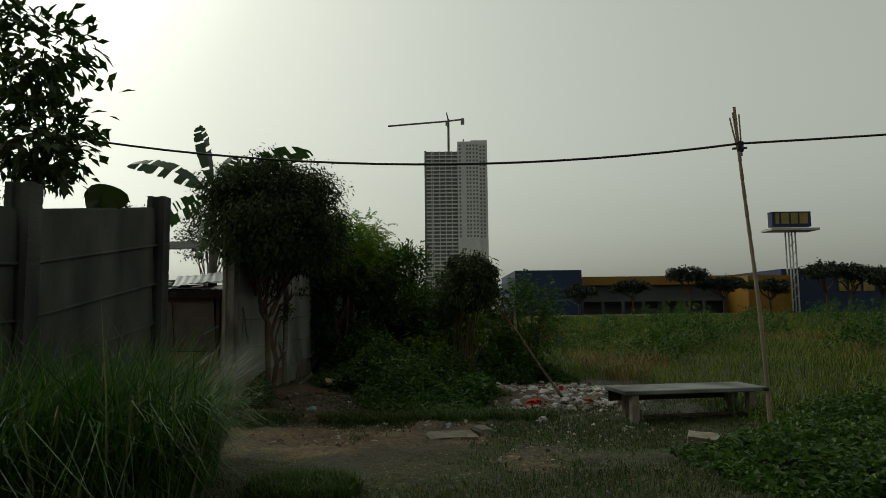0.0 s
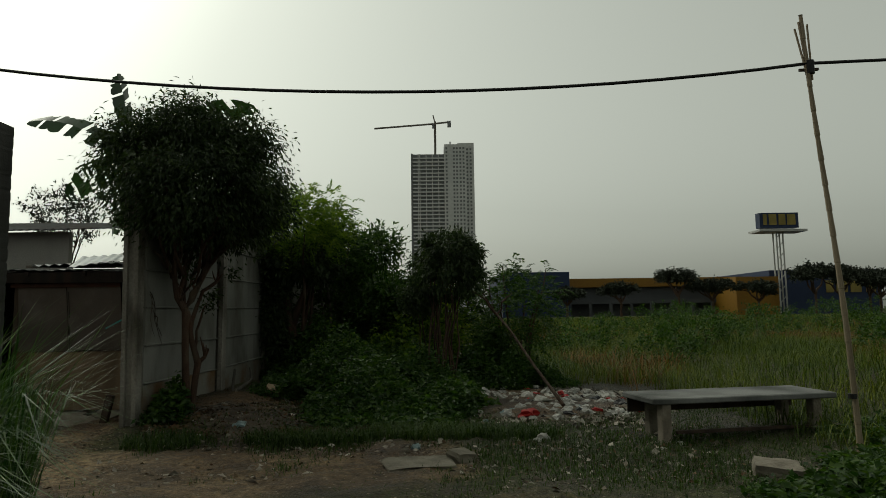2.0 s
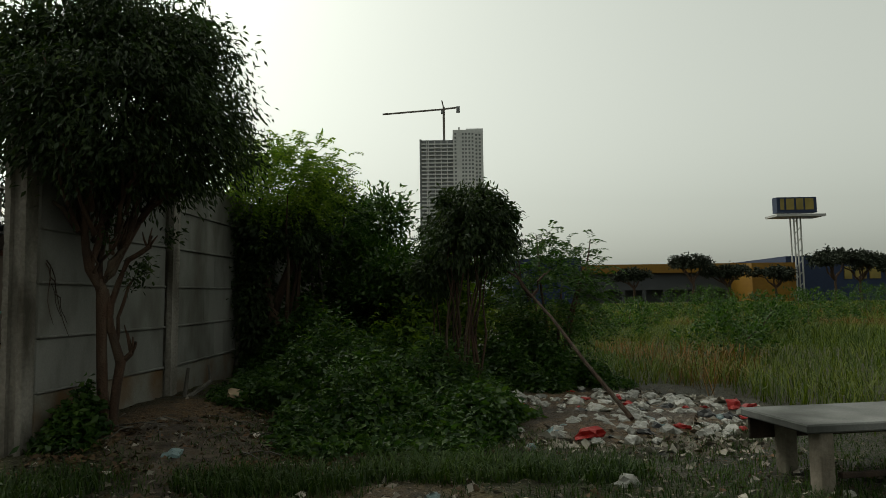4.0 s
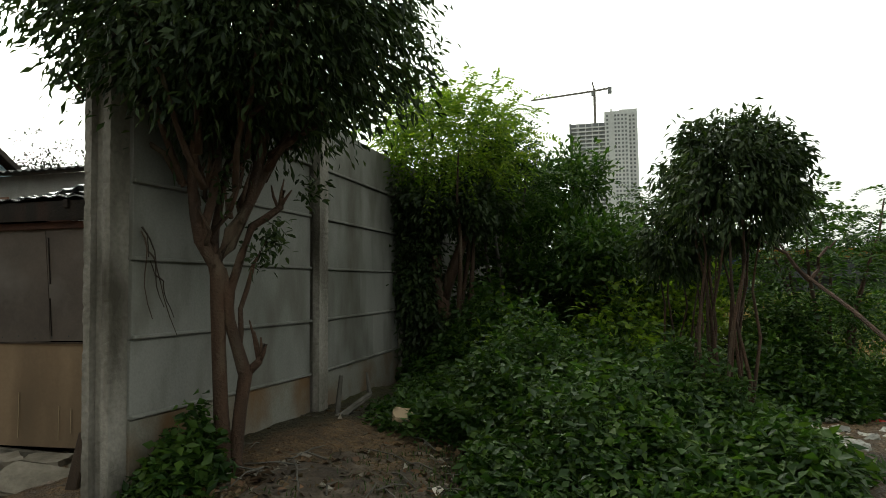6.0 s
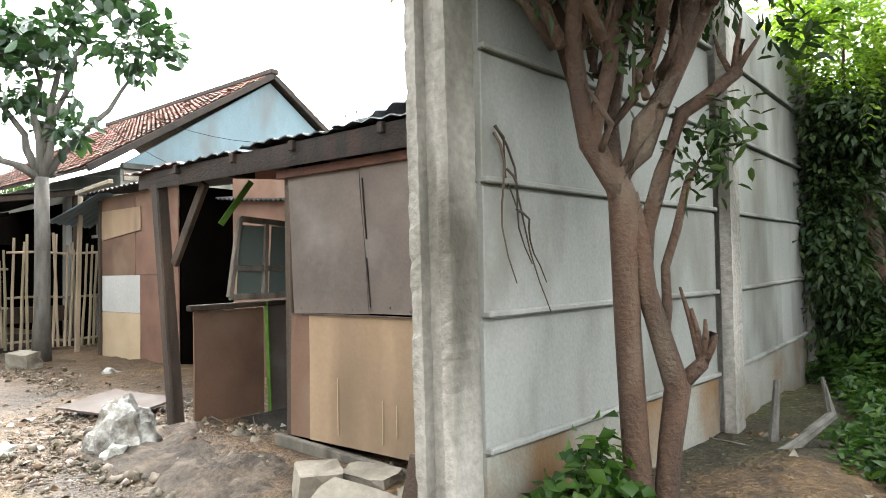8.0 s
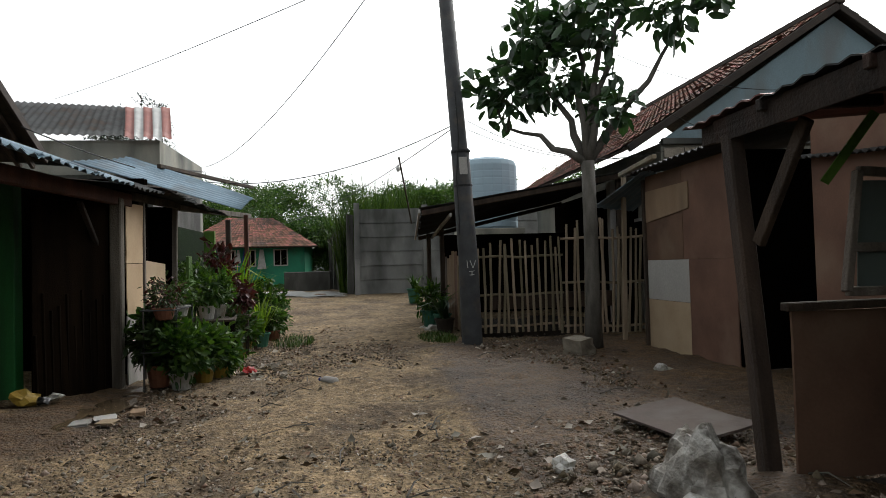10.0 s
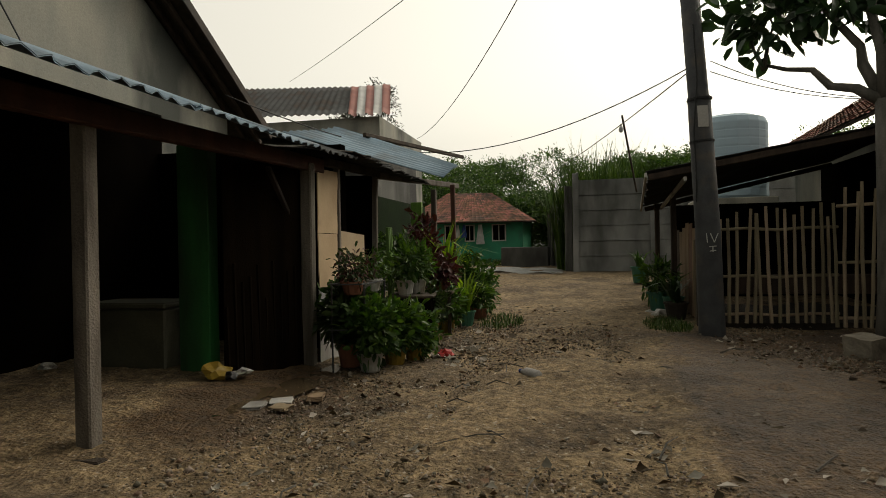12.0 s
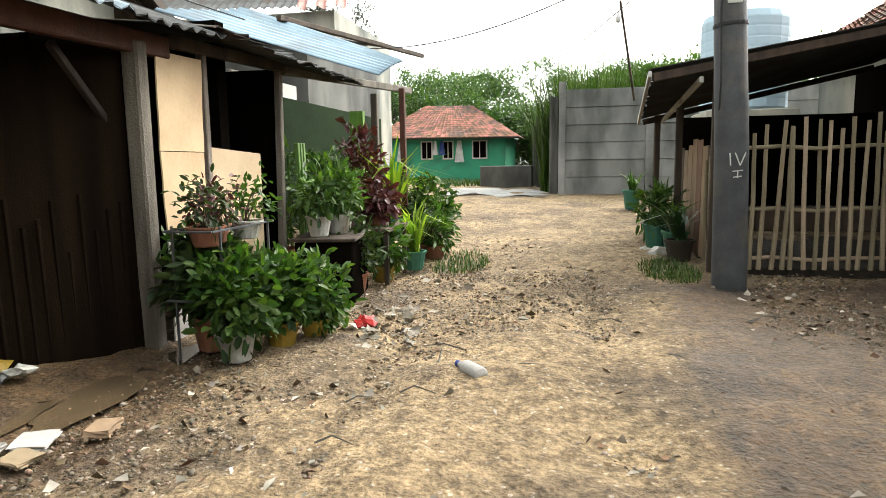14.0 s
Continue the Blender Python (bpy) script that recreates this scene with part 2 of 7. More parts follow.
ZINC_DARK = material("old_dark_roof_sheet", (0.15, 0.155, 0.155), (0.085, 0.085, 0.085), rough=0.9, spec=0.1, scale=2, stain=(0.13, 0.10, 0.08), stain_amount=0.4, stain_scale=2, bump=0.05, rnd=0.15)
ZINC_BLUE = material("pale_blue_zinc", (0.36, 0.53, 0.66), (0.27, 0.39, 0.48), rough=0.5, metal=0.2, scale=2, stain=(0.22, 0.23, 0.24), stain_amount=0.3, bump=0.05)
ZINC_RUST = material("rusty_red_sheet", (0.34, 0.12, 0.09), (0.20, 0.085, 0.06), rough=0.7, scale=3, stain=(0.42, 0.38, 0.36), stain_amount=0.4, stain_scale=2, bump=0.05)
RED_SHEET = material("faded_red_sheet", (0.50, 0.16, 0.12), (0.40, 0.13, 0.10), rough=0.6, bump=0.05)
WHITE_SHEET = material("white_sheet", (0.884, 0.884, 0.858), (0.715, 0.715, 0.689), rough=0.6, bump=0.05)
TILE = material("clay_roof_tile", (0.50, 0.22, 0.14), (0.31, 0.135, 0.085), rough=0.85, scale=1.5, island=0.5, stain=(0.13, 0.09, 0.07), stain_amount=0.6, stain_scale=1.2)
TILE_DARK = material("dark_brown_tile", (0.10, 0.075, 0.06), (0.06, 0.05, 0.045), island=0.3)
PLASTER_BLUE = material("pale_blue_plaster", (0.34, 0.47, 0.53), (0.28, 0.39, 0.44), scale=1.0, streak=0.4, stain=(0.28, 0.32, 0.33), stain_amount=0.35)
PLASTER_GREY = material("stained_grey_plaster", (0.60, 0.57, 0.47), (0.36, 0.37, 0.33), scale=0.9, streak=0.4, stain=(0.12, 0.13, 0.115), stain_amount=0.6, stain_scale=0.8)
PLASTER_WHITE = material("off_white_plaster", (0.806, 0.78, 0.728), (0.65, 0.624, 0.585), scale=1.2, streak=0.4, stain=(0.36, 0.34, 0.31), stain_amount=0.3)
GREEN_PAINT = material("emerald_green_paint", (0.05, 0.46, 0.26), (0.045, 0.37, 0.21), scale=1.5, rough=0.7, stain=(0.07, 0.28, 0.19), stain_amount=0.3)
# Dark streaks put the column's shadow into its green paint.
GREEN_SHADED = material("shaded_green_column_paint", (0.06, 0.46, 0.11), (0.04, 0.28, 0.08), scale=1.6, streak=0.2, rough=0.75, stain=(0.03, 0.07, 0.03), stain_amount=0.5, stain_scale=1.2)
PLY_ORANGE = material("orange_plywood", (0.90, 0.66, 0.41), (0.74, 0.52, 0.31), scale=1.7, fine=35, stain=(0.50, 0.34, 0.20), stain_amount=0.35, bump=0.1, grain=0.14)
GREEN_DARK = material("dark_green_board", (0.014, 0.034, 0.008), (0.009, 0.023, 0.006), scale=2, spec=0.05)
# Near-black: the shade of interiors and openings is put into this colour.
DARK = material("interior_shade_black", (0.008, 0.0065, 0.005), (0.005, 0.004, 0.0035), scale=2, spec=0.0, bump=0.1)
IRON = material("grey_painted_pole", (0.10, 0.105, 0.11), (0.06, 0.063, 0.068), rough=0.75, metal=0.0, scale=4, fine=40, stain=(0.15, 0.125, 0.10), stain_amount=0.4, stain_scale=3, bump=0.2)
CABLE = material("black_cable", (0.02, 0.02, 0.02), rough=0.6, bump=0)
CHALK = material("white_chalk_paint", (0.845, 0.858, 0.806), (0.65, 0.65, 0.624), fine=60)
PLASTIC = material("white_plastic_bag", (0.884, 0.871, 0.819), (0.715, 0.689, 0.624), rough=0.4, scale=6, rnd=0.25, translucent=0.15, bump=0.1, stain=(0.35, 0.29, 0.21), stain_amount=0.3, stain_scale=5, spec=0.5)
PLASTIC_RED = material("red_plastic_bag", (0.806, 0.039, 0.0325), (0.585, 0.026, 0.026), rough=0.4, scale=6, translucent=0.15, bump=0.1)
PLASTIC_BLACK = material("black_plastic_bag", (0.02, 0.02, 0.022), rough=0.35, bump=0.1)
PLASTIC_BLUE = material("pale_teal_bag", (0.35, 0.50, 0.50), (0.3, 0.42, 0.44), rough=0.4, bump=0.1)
PAPER = material("soiled_paper_scrap", (0.728, 0.676, 0.572), (0.312, 0.26, 0.195), island=0.35, bump=0.1)
WET = material("muddy_wet_film", (0.20, 0.14, 0.08), (0.12, 0.085, 0.05), rough=0.15, scale=3, bump=0.1)
POT_WHITE = material("white_glazed_pot", (0.858, 0.845, 0.78), (0.65, 0.624, 0.559), rough=0.4, scale=5, stain=(0.32, 0.27, 0.2), stain_amount=0.3, stain_scale=4)
POT_CLAY = material("terracotta_pot", (0.42, 0.17, 0.09), (0.30, 0.12, 0.07), scale=6)
POT_GREEN = material("green_plastic_drum", (0.07, 0.26, 0.17), (0.05, 0.2, 0.13), rough=0.5, scale=6)
POT_YELLOW = material("yellow_plastic_pot", (0.55, 0.36, 0.05), rough=0.5)
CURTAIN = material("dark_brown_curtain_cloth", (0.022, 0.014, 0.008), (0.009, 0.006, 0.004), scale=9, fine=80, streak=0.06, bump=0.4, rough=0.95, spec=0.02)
DAMP_FLOOR = material("damp_dark_concrete", (0.17, 0.14, 0.11), (0.09, 0.07, 0.055), rough=0.6, scale=2.5, fine=30, bump=0.5, stain=(0.05, 0.04, 0.03), stain_amount=0.5)
CLOD = material("dark_earth_clod", (0.36, 0.255, 0.16), (0.20, 0.14, 0.09), scale=20, fine=60, island=0.5, bump=0.5)
# Muck of the porch; on the pen floor the dark stands for shade.
MUCK_SHADE = material("dark_muck_and_shade", (0.07, 0.055, 0.042), (0.035, 0.028, 0.022), scale=6, fine=40, bump=0.8, rough=0.9)
MUD = material("churned_mud", (0.17, 0.125, 0.085), (0.075, 0.055, 0.04), scale=5, fine=32, bump=0.9, grain=0.6, rough=0.85, stain=(0.26, 0.21, 0.16), stain_amount=0.35, stain_scale=7)
SOIL = material("potting_soil", (0.06, 0.045, 0.03), bump=0.8)
TEAL = material("turquoise_painted_lath", (0.12, 0.50, 0.46), (0.3, 0.5, 0.46), scale=10)
LIME = material("lime_green_lath", (0.20, 0.42, 0.06), scale=10)
CLOTH_BLUE = material("blue_laundry", (0.05, 0.10, 0.38), scale=5)
CLOTH_WHITE = material("white_laundry", (0.806, 0.806, 0.78), scale=5)
CLOTH_RED = material("red_printed_cloth", (0.45, 0.03, 0.06), (0.30, 0.02, 0.04), scale=14, stain=(0.6, 0.5, 0.5), stain_amount=0.3, stain_scale=18)
# Distance haze brightens the pale tone; the grey holds the storeys' shade.
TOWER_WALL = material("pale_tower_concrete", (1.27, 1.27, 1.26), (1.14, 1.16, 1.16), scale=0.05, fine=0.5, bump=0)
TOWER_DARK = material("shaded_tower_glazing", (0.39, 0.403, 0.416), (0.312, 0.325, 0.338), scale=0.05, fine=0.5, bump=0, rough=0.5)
CRANE = material("crane_steel", (0.38, 0.34, 0.30), scale=0.1, bump=0)
STORE_BLUE = material("store_blue_cladding", (0.03, 0.06, 0.16), (0.025, 0.05, 0.13), scale=0.1, fine=2, bump=0, rough=0.6)
STORE_YELLOW = material("store_yellow_cladding", (0.46, 0.24, 0.02), (0.40, 0.20, 0.02), scale=0.1, fine=2, bump=0, rough=0.6)
STORE_GREY = material("store_grey_wall", (0.17, 0.18, 0.19), scale=0.1, bump=0)
SIGN_YELLOW = material("sign_yellow", (0.60, 0.47, 0.14), bump=0, scale=0.3)
HAZE_BLUE = material("far_blue_grey_cladding", (0.62, 0.82, 0.95), (0.54, 0.72, 0.84), scale=0.1, fine=1, bump=0)


def glass_material():
    m = bpy.data.materials.new("dusty_glass")
    m.use_nodes = True
    b = m.node_tree.nodes["Principled BSDF"]
    b.inputs["Base Color"].default_value = (0.10, 0.12, 0.11, 1)
    b.inputs["Roughness"].default_value = 0.12
    return m


GLASS = glass_material()


# ---- mesh helpers ----
def part(name, bm, mat, parent=None, label="", smooth=False):
    me = bm
    if not isinstance(bm, bpy.types.Mesh):
        me = bpy.data.meshes.new(name)
        bmesh.ops.recalc_face_normals(bm, faces=bm.faces[:])
        bm.to_mesh(me)
        bm.free()
    if not me.materials:
        me.materials.append(mat)
    if smooth:
        me.polygons.foreach_set("use_smooth", [True] * len(me.polygons))
    ob = new(name, me)
    if parent is not None:
        ob.parent = parent
    if label:
        ob["label"] = label
    return ob


def thing(name, at=(0, 0, 0), label="", category="", group="", kind="", turn=0.0):
    ob = new(name)
    ob.empty_display_size = 0.2
    ob.matrix_basis = pose(*at, 0, 0, turn)
    return tagged(ob, label, category, group, kind)


def raw_mesh(name, verts, faces, mat=None):
    """A mesh from arrays; all faces have the same number of corners."""
    verts, faces = np.asarray(verts, float), np.asarray(faces, int)
    me = bpy.data.meshes.new(name)
    k = faces.shape[1]
    me.vertices.add(len(verts))
    me.vertices.foreach_set("co", verts.ravel())
    me.loops.add(faces.size)
    me.loops.foreach_set("vertex_index", faces.ravel())
    me.polygons.add(len(faces))
    me.polygons.foreach_set("loop_start", np.arange(len(faces)) * k)
    me.update(calc_edges=True)
    if mat:
        me.materials.append(mat)
    return me


def box(bm, x0, x1, y0, y1, z0, z1, bevel=0.0, m=None):
    r = bmesh.ops.create_cube(bm, size=1.0)
    s = Matrix.Translation(((x0 + x1) / 2, (y0 + y1) / 2, (z0 + z1) / 2)) @ Matrix.Diagonal((abs(x1 - x0), abs(y1 - y0), abs(z1 - z0), 1))
    bmesh.ops.transform(bm, matrix=(m @ s) if m else s, verts=r["verts"])
    if bevel:
        es = list({e for v in r["verts"] for e in v.link_edges})
        bmesh.ops.bevel(bm, geom=es, offset=bevel, segments=1, affect="EDGES")
    return bm


def boxes(*dims, bevel=0.0):
    bm = bmesh.new()
    for d in dims:
        box(bm, *d, bevel=bevel)
    return bm


def tube(bm, pts, radii, sides=7, cap=True):
    pts = [Vector(p) for p in pts]
    if isinstance(radii, (int, float)):
        radii = [radii] * len(pts)
    rings, ref = [], Vector((0.31, 0.17, 0.93))
    for i, p in enumerate(pts):
        d = (pts[min(i + 1, len(pts) - 1)] - pts[max(i - 1, 0)]).normalized()
        u = d.cross(ref)
        if u.length < 0.05:
            u = d.cross(Vector((1, 0, 0)))
        u.normalize()
        v = d.cross(u)
        rings.append([bm.verts.new(p + radii[i] * (math.cos(a) * u + math.sin(a) * v)) for a in [2 * math.pi * k / sides for k in range(sides)]])
    for a, b in zip(rings, rings[1:]):
        for k in range(sides):
            bm.faces.new((a[k], a[(k + 1) % sides], b[(k + 1) % sides], b[k]))
    if cap:
        bm.faces.new(rings[0][::-1])
        bm.faces.new(rings[-1])
    return bm


def beam(a, b, w, h, bm=None, up=(0, 0, 1)):
    """A squared timber from a to b."""
    bm = bm or bmesh.new()
    a, b = Vector(a), Vector(b)
    d = (b - a)
    x = d.normalized()
    u = Vector(up)
    if abs(x.dot(u)) > 0.95:
        u = Vector((0, 1, 0))
    y = u.cross(x).normalized()
    z = x.cross(y)
    m = Matrix((x, y, z)).transposed().to_4x4()
    m.translation = (a + b) / 2
    L = d.length
    box(bm, -L / 2, L / 2, -w / 2, w / 2, -h / 2, h / 2, bevel=min(w, h) * 0.12, m=m)
    return bm


def sheet(corners, pitch=0.09, amp=0.012, thick=0.004, ragged=0.0, rows=6, seed=0):
    """A corrugated sheet; corners: upper left, upper right, lower right, lower left; the waves run from upper to lower edge."""
    q = random.Random(seed)
    a, b, c, d = [Vector(p) for p in corners]
    n = max(4, int((b - a).length / pitch * 4))
    up = (b - a).cross(d - a).normalized()
    if up.z < 0:
        up = -up
    vs, fs = [], []
    for i in range(n + 1):
        s = i / n
        w = amp * math.sin(s * (b - a).length / pitch * 2 * math.pi)
        cut = 1 + (q.uniform(-ragged, ragged * 0.3) if ragged else 0)
        for j in range(rows + 1):
            t = j / rows * cut
            p = a.lerp(b, s).lerp(d.lerp(c, s), t)
            p = p + up * (w + 0.012 * math.sin(3 * t + 5 * s + seed))
            vs.append(p + up * thick)
            vs.append(p - up * thick)
    st = 2 * (rows + 1)
    for i in range(n):
        for j in range(rows):
            k = i * st + 2 * j
            fs.append((k, k + 2, k + st + 2, k + st))
            fs.append((k + 1, k + st + 1, k + st + 3, k + 3))
        for k in (i * st, i * st + 2 * rows):
            fs.append((k, k + st, k + st + 1, k + 1))
    for i in (0, n):
        for j in range(rows):
            k = i * st + 2 * j
            fs.append((k, k + 1, k + 3, k + 2))
    return raw_mesh("sheet", [tuple(v) for v in vs], fs)


def board(corners, thick=0.012, bow=0.0, seed=0):
    """A flat board through four corners, in order round it, a little warped."""
    q = random.Random(seed)
    a, b, c, d = [Vector(p) for p in corners]
    up = (b - a).cross(d - a).normalized()
    bm = bmesh.new()
    n = 6
    top, bot = {}, {}
    for i in range(n + 1):
        for j in range(n + 1):
            p = a.lerp(b, i / n).lerp(d.lerp(c, i / n), j / n)
            edge = i in (0, n) or j in (0, n)
            w = bow * math.sin(3.1 * i / n) * math.sin(2 * j / n + seed) + (q.uniform(-0.003, 0.003) if edge else 0)
            top[i, j] = bm.verts.new(p + up * (thick / 2 + w))
            bot[i, j] = bm.verts.new(p - up * (thick / 2 - w))
    for i in range(n):
        for j in range(n):
            bm.faces.new((top[i, j], top[i + 1, j], top[i + 1, j + 1], top[i, j + 1]))
            bm.faces.new((bot[i, j], bot[i, j + 1], bot[i + 1, j + 1], bot[i + 1, j]))
    for k in range(n):
        for (i0, j0), (i1, j1) in (((k, 0), (k + 1, 0)), ((k, n), (k + 1, n)), ((0, k), (0, k + 1)), ((n, k), (n, k + 1))):
            bm.faces.new((top[i0, j0], bot[i0, j0], bot[i1, j1], top[i1, j1]))
    return bm


def lathe(profile, sides=14):
    bm = bmesh.new()
    rings = [[bm.verts.new((r * math.cos(2 * math.pi * k / sides), r * math.sin(2 * math.pi * k / sides), z)) for k in range(sides)] for r, z in profile]
    for a, b in zip(rings, rings[1:]):
        for k in range(sides):
            bm.faces.new((a[k], a[(k + 1) % sides], b[(k + 1) % sides], b[k]))
    bm.faces.new(rings[0][::-1])
    bm.faces.new(rings[-1])
    return bm


def unit(v):
    v = np.asarray(v, float)
    return v / np.maximum(np.linalg.norm(v, axis=-1, keepdims=True), 1e-9)


def leaves(name, pts, dirs, length, width, mat, q=R, spread=0.35, fold=0.25, full=False):
    """Many single leaves, each a folded blade of four triangles."""
    n = len(pts)
    L = length * q.uniform(1 - spread, 1 + spread, (n, 1))
    W = width * q.uniform(1 - spread, 1 + spread, (n, 1)) / 2
    d = unit(dirs)
    s = unit(np.cross(d, q.normal(0, 1, (n, 3)) + np.array([0, 0, 1.5])))
    u = np.cross(s, d)
    p = np.asarray(pts, float)
    tip = p + d * L - u * L * 0.12
    mid = p + d * L * 0.5
    if full:
        lo, hi = p + d * L * 0.28, p + d * L * 0.72 - u * L * 0.05
        v = np.stack([p, lo + s * W * 0.85 + u * W * fold, hi + s * W * 0.8 + u * W * fold, tip, hi - s * W * 0.8 + u * W * fold, lo - s * W * 0.85 + u * W * fold, mid - u * W * fold], 1).reshape(-1, 3)
        f = (np.arange(n)[:, None, None] * 7 + np.array([[k, (k + 1) % 6, 6] for k in range(6)])).reshape(-1, 3)
        return raw_mesh(name, v, f, mat)
    v = np.stack([p, mid + s * W + u * W * fold, tip, mid - s * W + u * W * fold, mid - u * W * fold], 1).reshape(-1, 3)
    base = np.arange(n)[:, None, None] * 5
    f = (base + np.array([[0, 1, 4], [1, 2, 4], [2, 3, 4], [3, 0, 4]])).reshape(-1, 3)
    return raw_mesh(name, v, f, mat)


def blades(name, pts, height, width, lean, mat, q=R, droop=0.35):
    """Many grass blades, each bent over once."""
    n = len(pts)
    p = np.asarray(pts, float)
    h = np.broadcast_to(np.asarray(height, float).reshape(-1, 1), (n, 1)) * q.uniform(0.55, 1.2, (n, 1))
    a = q.uniform(0, 2 * math.pi, n)
    out = np.stack([np.cos(a), np.sin(a), np.zeros(n)], 1)
    side = np.stack([-np.sin(a), np.cos(a), np.zeros(n)], 1) * (np.broadcast_to(np.asarray(width, float).reshape(-1, 1), (n, 1)) / 2)
    ln = lean * q.uniform(0.2, 1.3, (n, 1))
    m1 = p + out * h * ln * 0.35 + np.array([0, 0, 1]) * h * 0.6
    tip = p + out * h * ln + np.array([0, 0, 1]) * h * (1 - droop * q.uniform(0, 1, (n, 1)))
    v = np.stack([p - side, p + side, m1 + side * 0.8, m1 - side * 0.8, tip], 1).reshape(-1, 3)
    base = np.arange(n)[:, None, None] * 5
    f = (base + np.array([[0, 1, 2], [0, 2, 3], [3, 2, 4]])).reshape(-1, 3)
    return raw_mesh(name, v, f, mat)


def fronds(name, pts, dirs, length, pairs, leaflet, mat, q=R, droop=0.5):
    """Feathery compound leaves: a bent stalk with pairs of leaflets."""
    n = len(pts)
    d = unit(dirs)
    L = length * q.uniform(0.7, 1.25, (n, 1))
    s = unit(np.cross(d, np.array([0, 0, 1.0]) + q.normal(0, 0.3, (n, 3))))
    P, D = [], []
    for k in range(pairs):
        t = (k + 1) / pairs
        c = pts + d * L * t - np.array([0, 0, 1]) * L * droop * t * t
        for sg in (-1, 1):
            P.append(c)
            D.append(s * sg + d * 0.45 - np.array([0, 0, 0.25]))
    return leaves(name, np.concatenate(P), np.concatenate(D), leaflet, leaflet * 0.42, mat, q, 0.2)


def clumps(center, size, count, q=R, shell=0.55, flat=0.0):
    """Clump centres spread through an ellipsoid, thicker towards its skin."""
    v = unit(q.normal(0, 1, (count, 3)))
    r = shell + (1 - shell) * q.uniform(0, 1, (count, 1)) ** 0.6
    r *= q.uniform(0.82, 1.12, (count, 1))
    p = v * r
    if flat:
        p[:, 2] = np.maximum(p[:, 2], -flat)
    return np.asarray(center) + p * np.asarray(size), v


def smooth(v, a, b):
    t = np.clip((np.asarray(v, float) - a) / (b - a), 0, 1)
    return t * t * (3 - 2 * t)


def gz(x, y):
    """The height of the ground."""
    x, y = np.asarray(x, float), np.asarray(y, float)
    z = np.interp(y, [-6, 0, 3, 6.2, 9.4, 40], [0.03, 0, -0.25, -0.37, -0.48, -0.48])
    z = z + 0.26 * np.exp(-((x + 3.2) / 1.3) ** 2) * smooth(y, 10.6, 12.4)
    z = z + 0.30 * np.exp(-((x + 0.9) / 1.7) ** 2 - ((y - 15.2) / 2.0) ** 2)
    z = z + 0.12 * np.exp(-((x + 6.6) / 1.6) ** 2 - ((y - 12.7) / 0.6) ** 2)
    z = z + 0.40 * smooth(-x, 16, 28)
    z = z + 0.25 * smooth(x, 4, 9) * smooth(y, 4, 12) * (1 - smooth(y, 20, 40))
    return z


def on(x, y, dz=0.0):
    return (x, y, float(gz(x, y)) + dz)


# ---- ground ----
def axis(lo, hi, step, far):
    a = list(np.arange(lo, hi + step / 2, step))
    d, s = a[-1], step
    while d < far:
        s *= 1.22
        d += s
        a.append(d)
    d, s = a[0], step
    while d > -far:
        s *= 1.22
        d -= s
        a.insert(0, d)
    return np.array(a)


def cover(x, y):
    """How grown over the ground is, 0 bare earth to 1 green."""
    path = np.exp(-((y - 9.2 - 0.12 * (x + 4)) / 1.5) ** 2) * smooth(-x, -1.8, 0.5)
    path = np.maximum(path, np.exp(-((x - 0.2 - 0.10 * y) / 0.7) ** 2) * (1 - smooth(y, 8, 10)) * 0.45)
    path = np.maximum(path, np.exp(-((x + 2.6) / 0.9) ** 2 - ((y - 12.6) / 1.3) ** 2))
    heap = np.exp(-((x - 2.2) / 1.9) ** 2 - ((y - 14.0) / 2.2) ** 2)
    c = 1 - np.clip(np.maximum(path, heap) * 1.25, 0, 1)
    east = smooth(x, -4.4, -3.6)
    return c * east + (1 - east) * 0.0 + smooth(-x, 33, 40) * 0.6


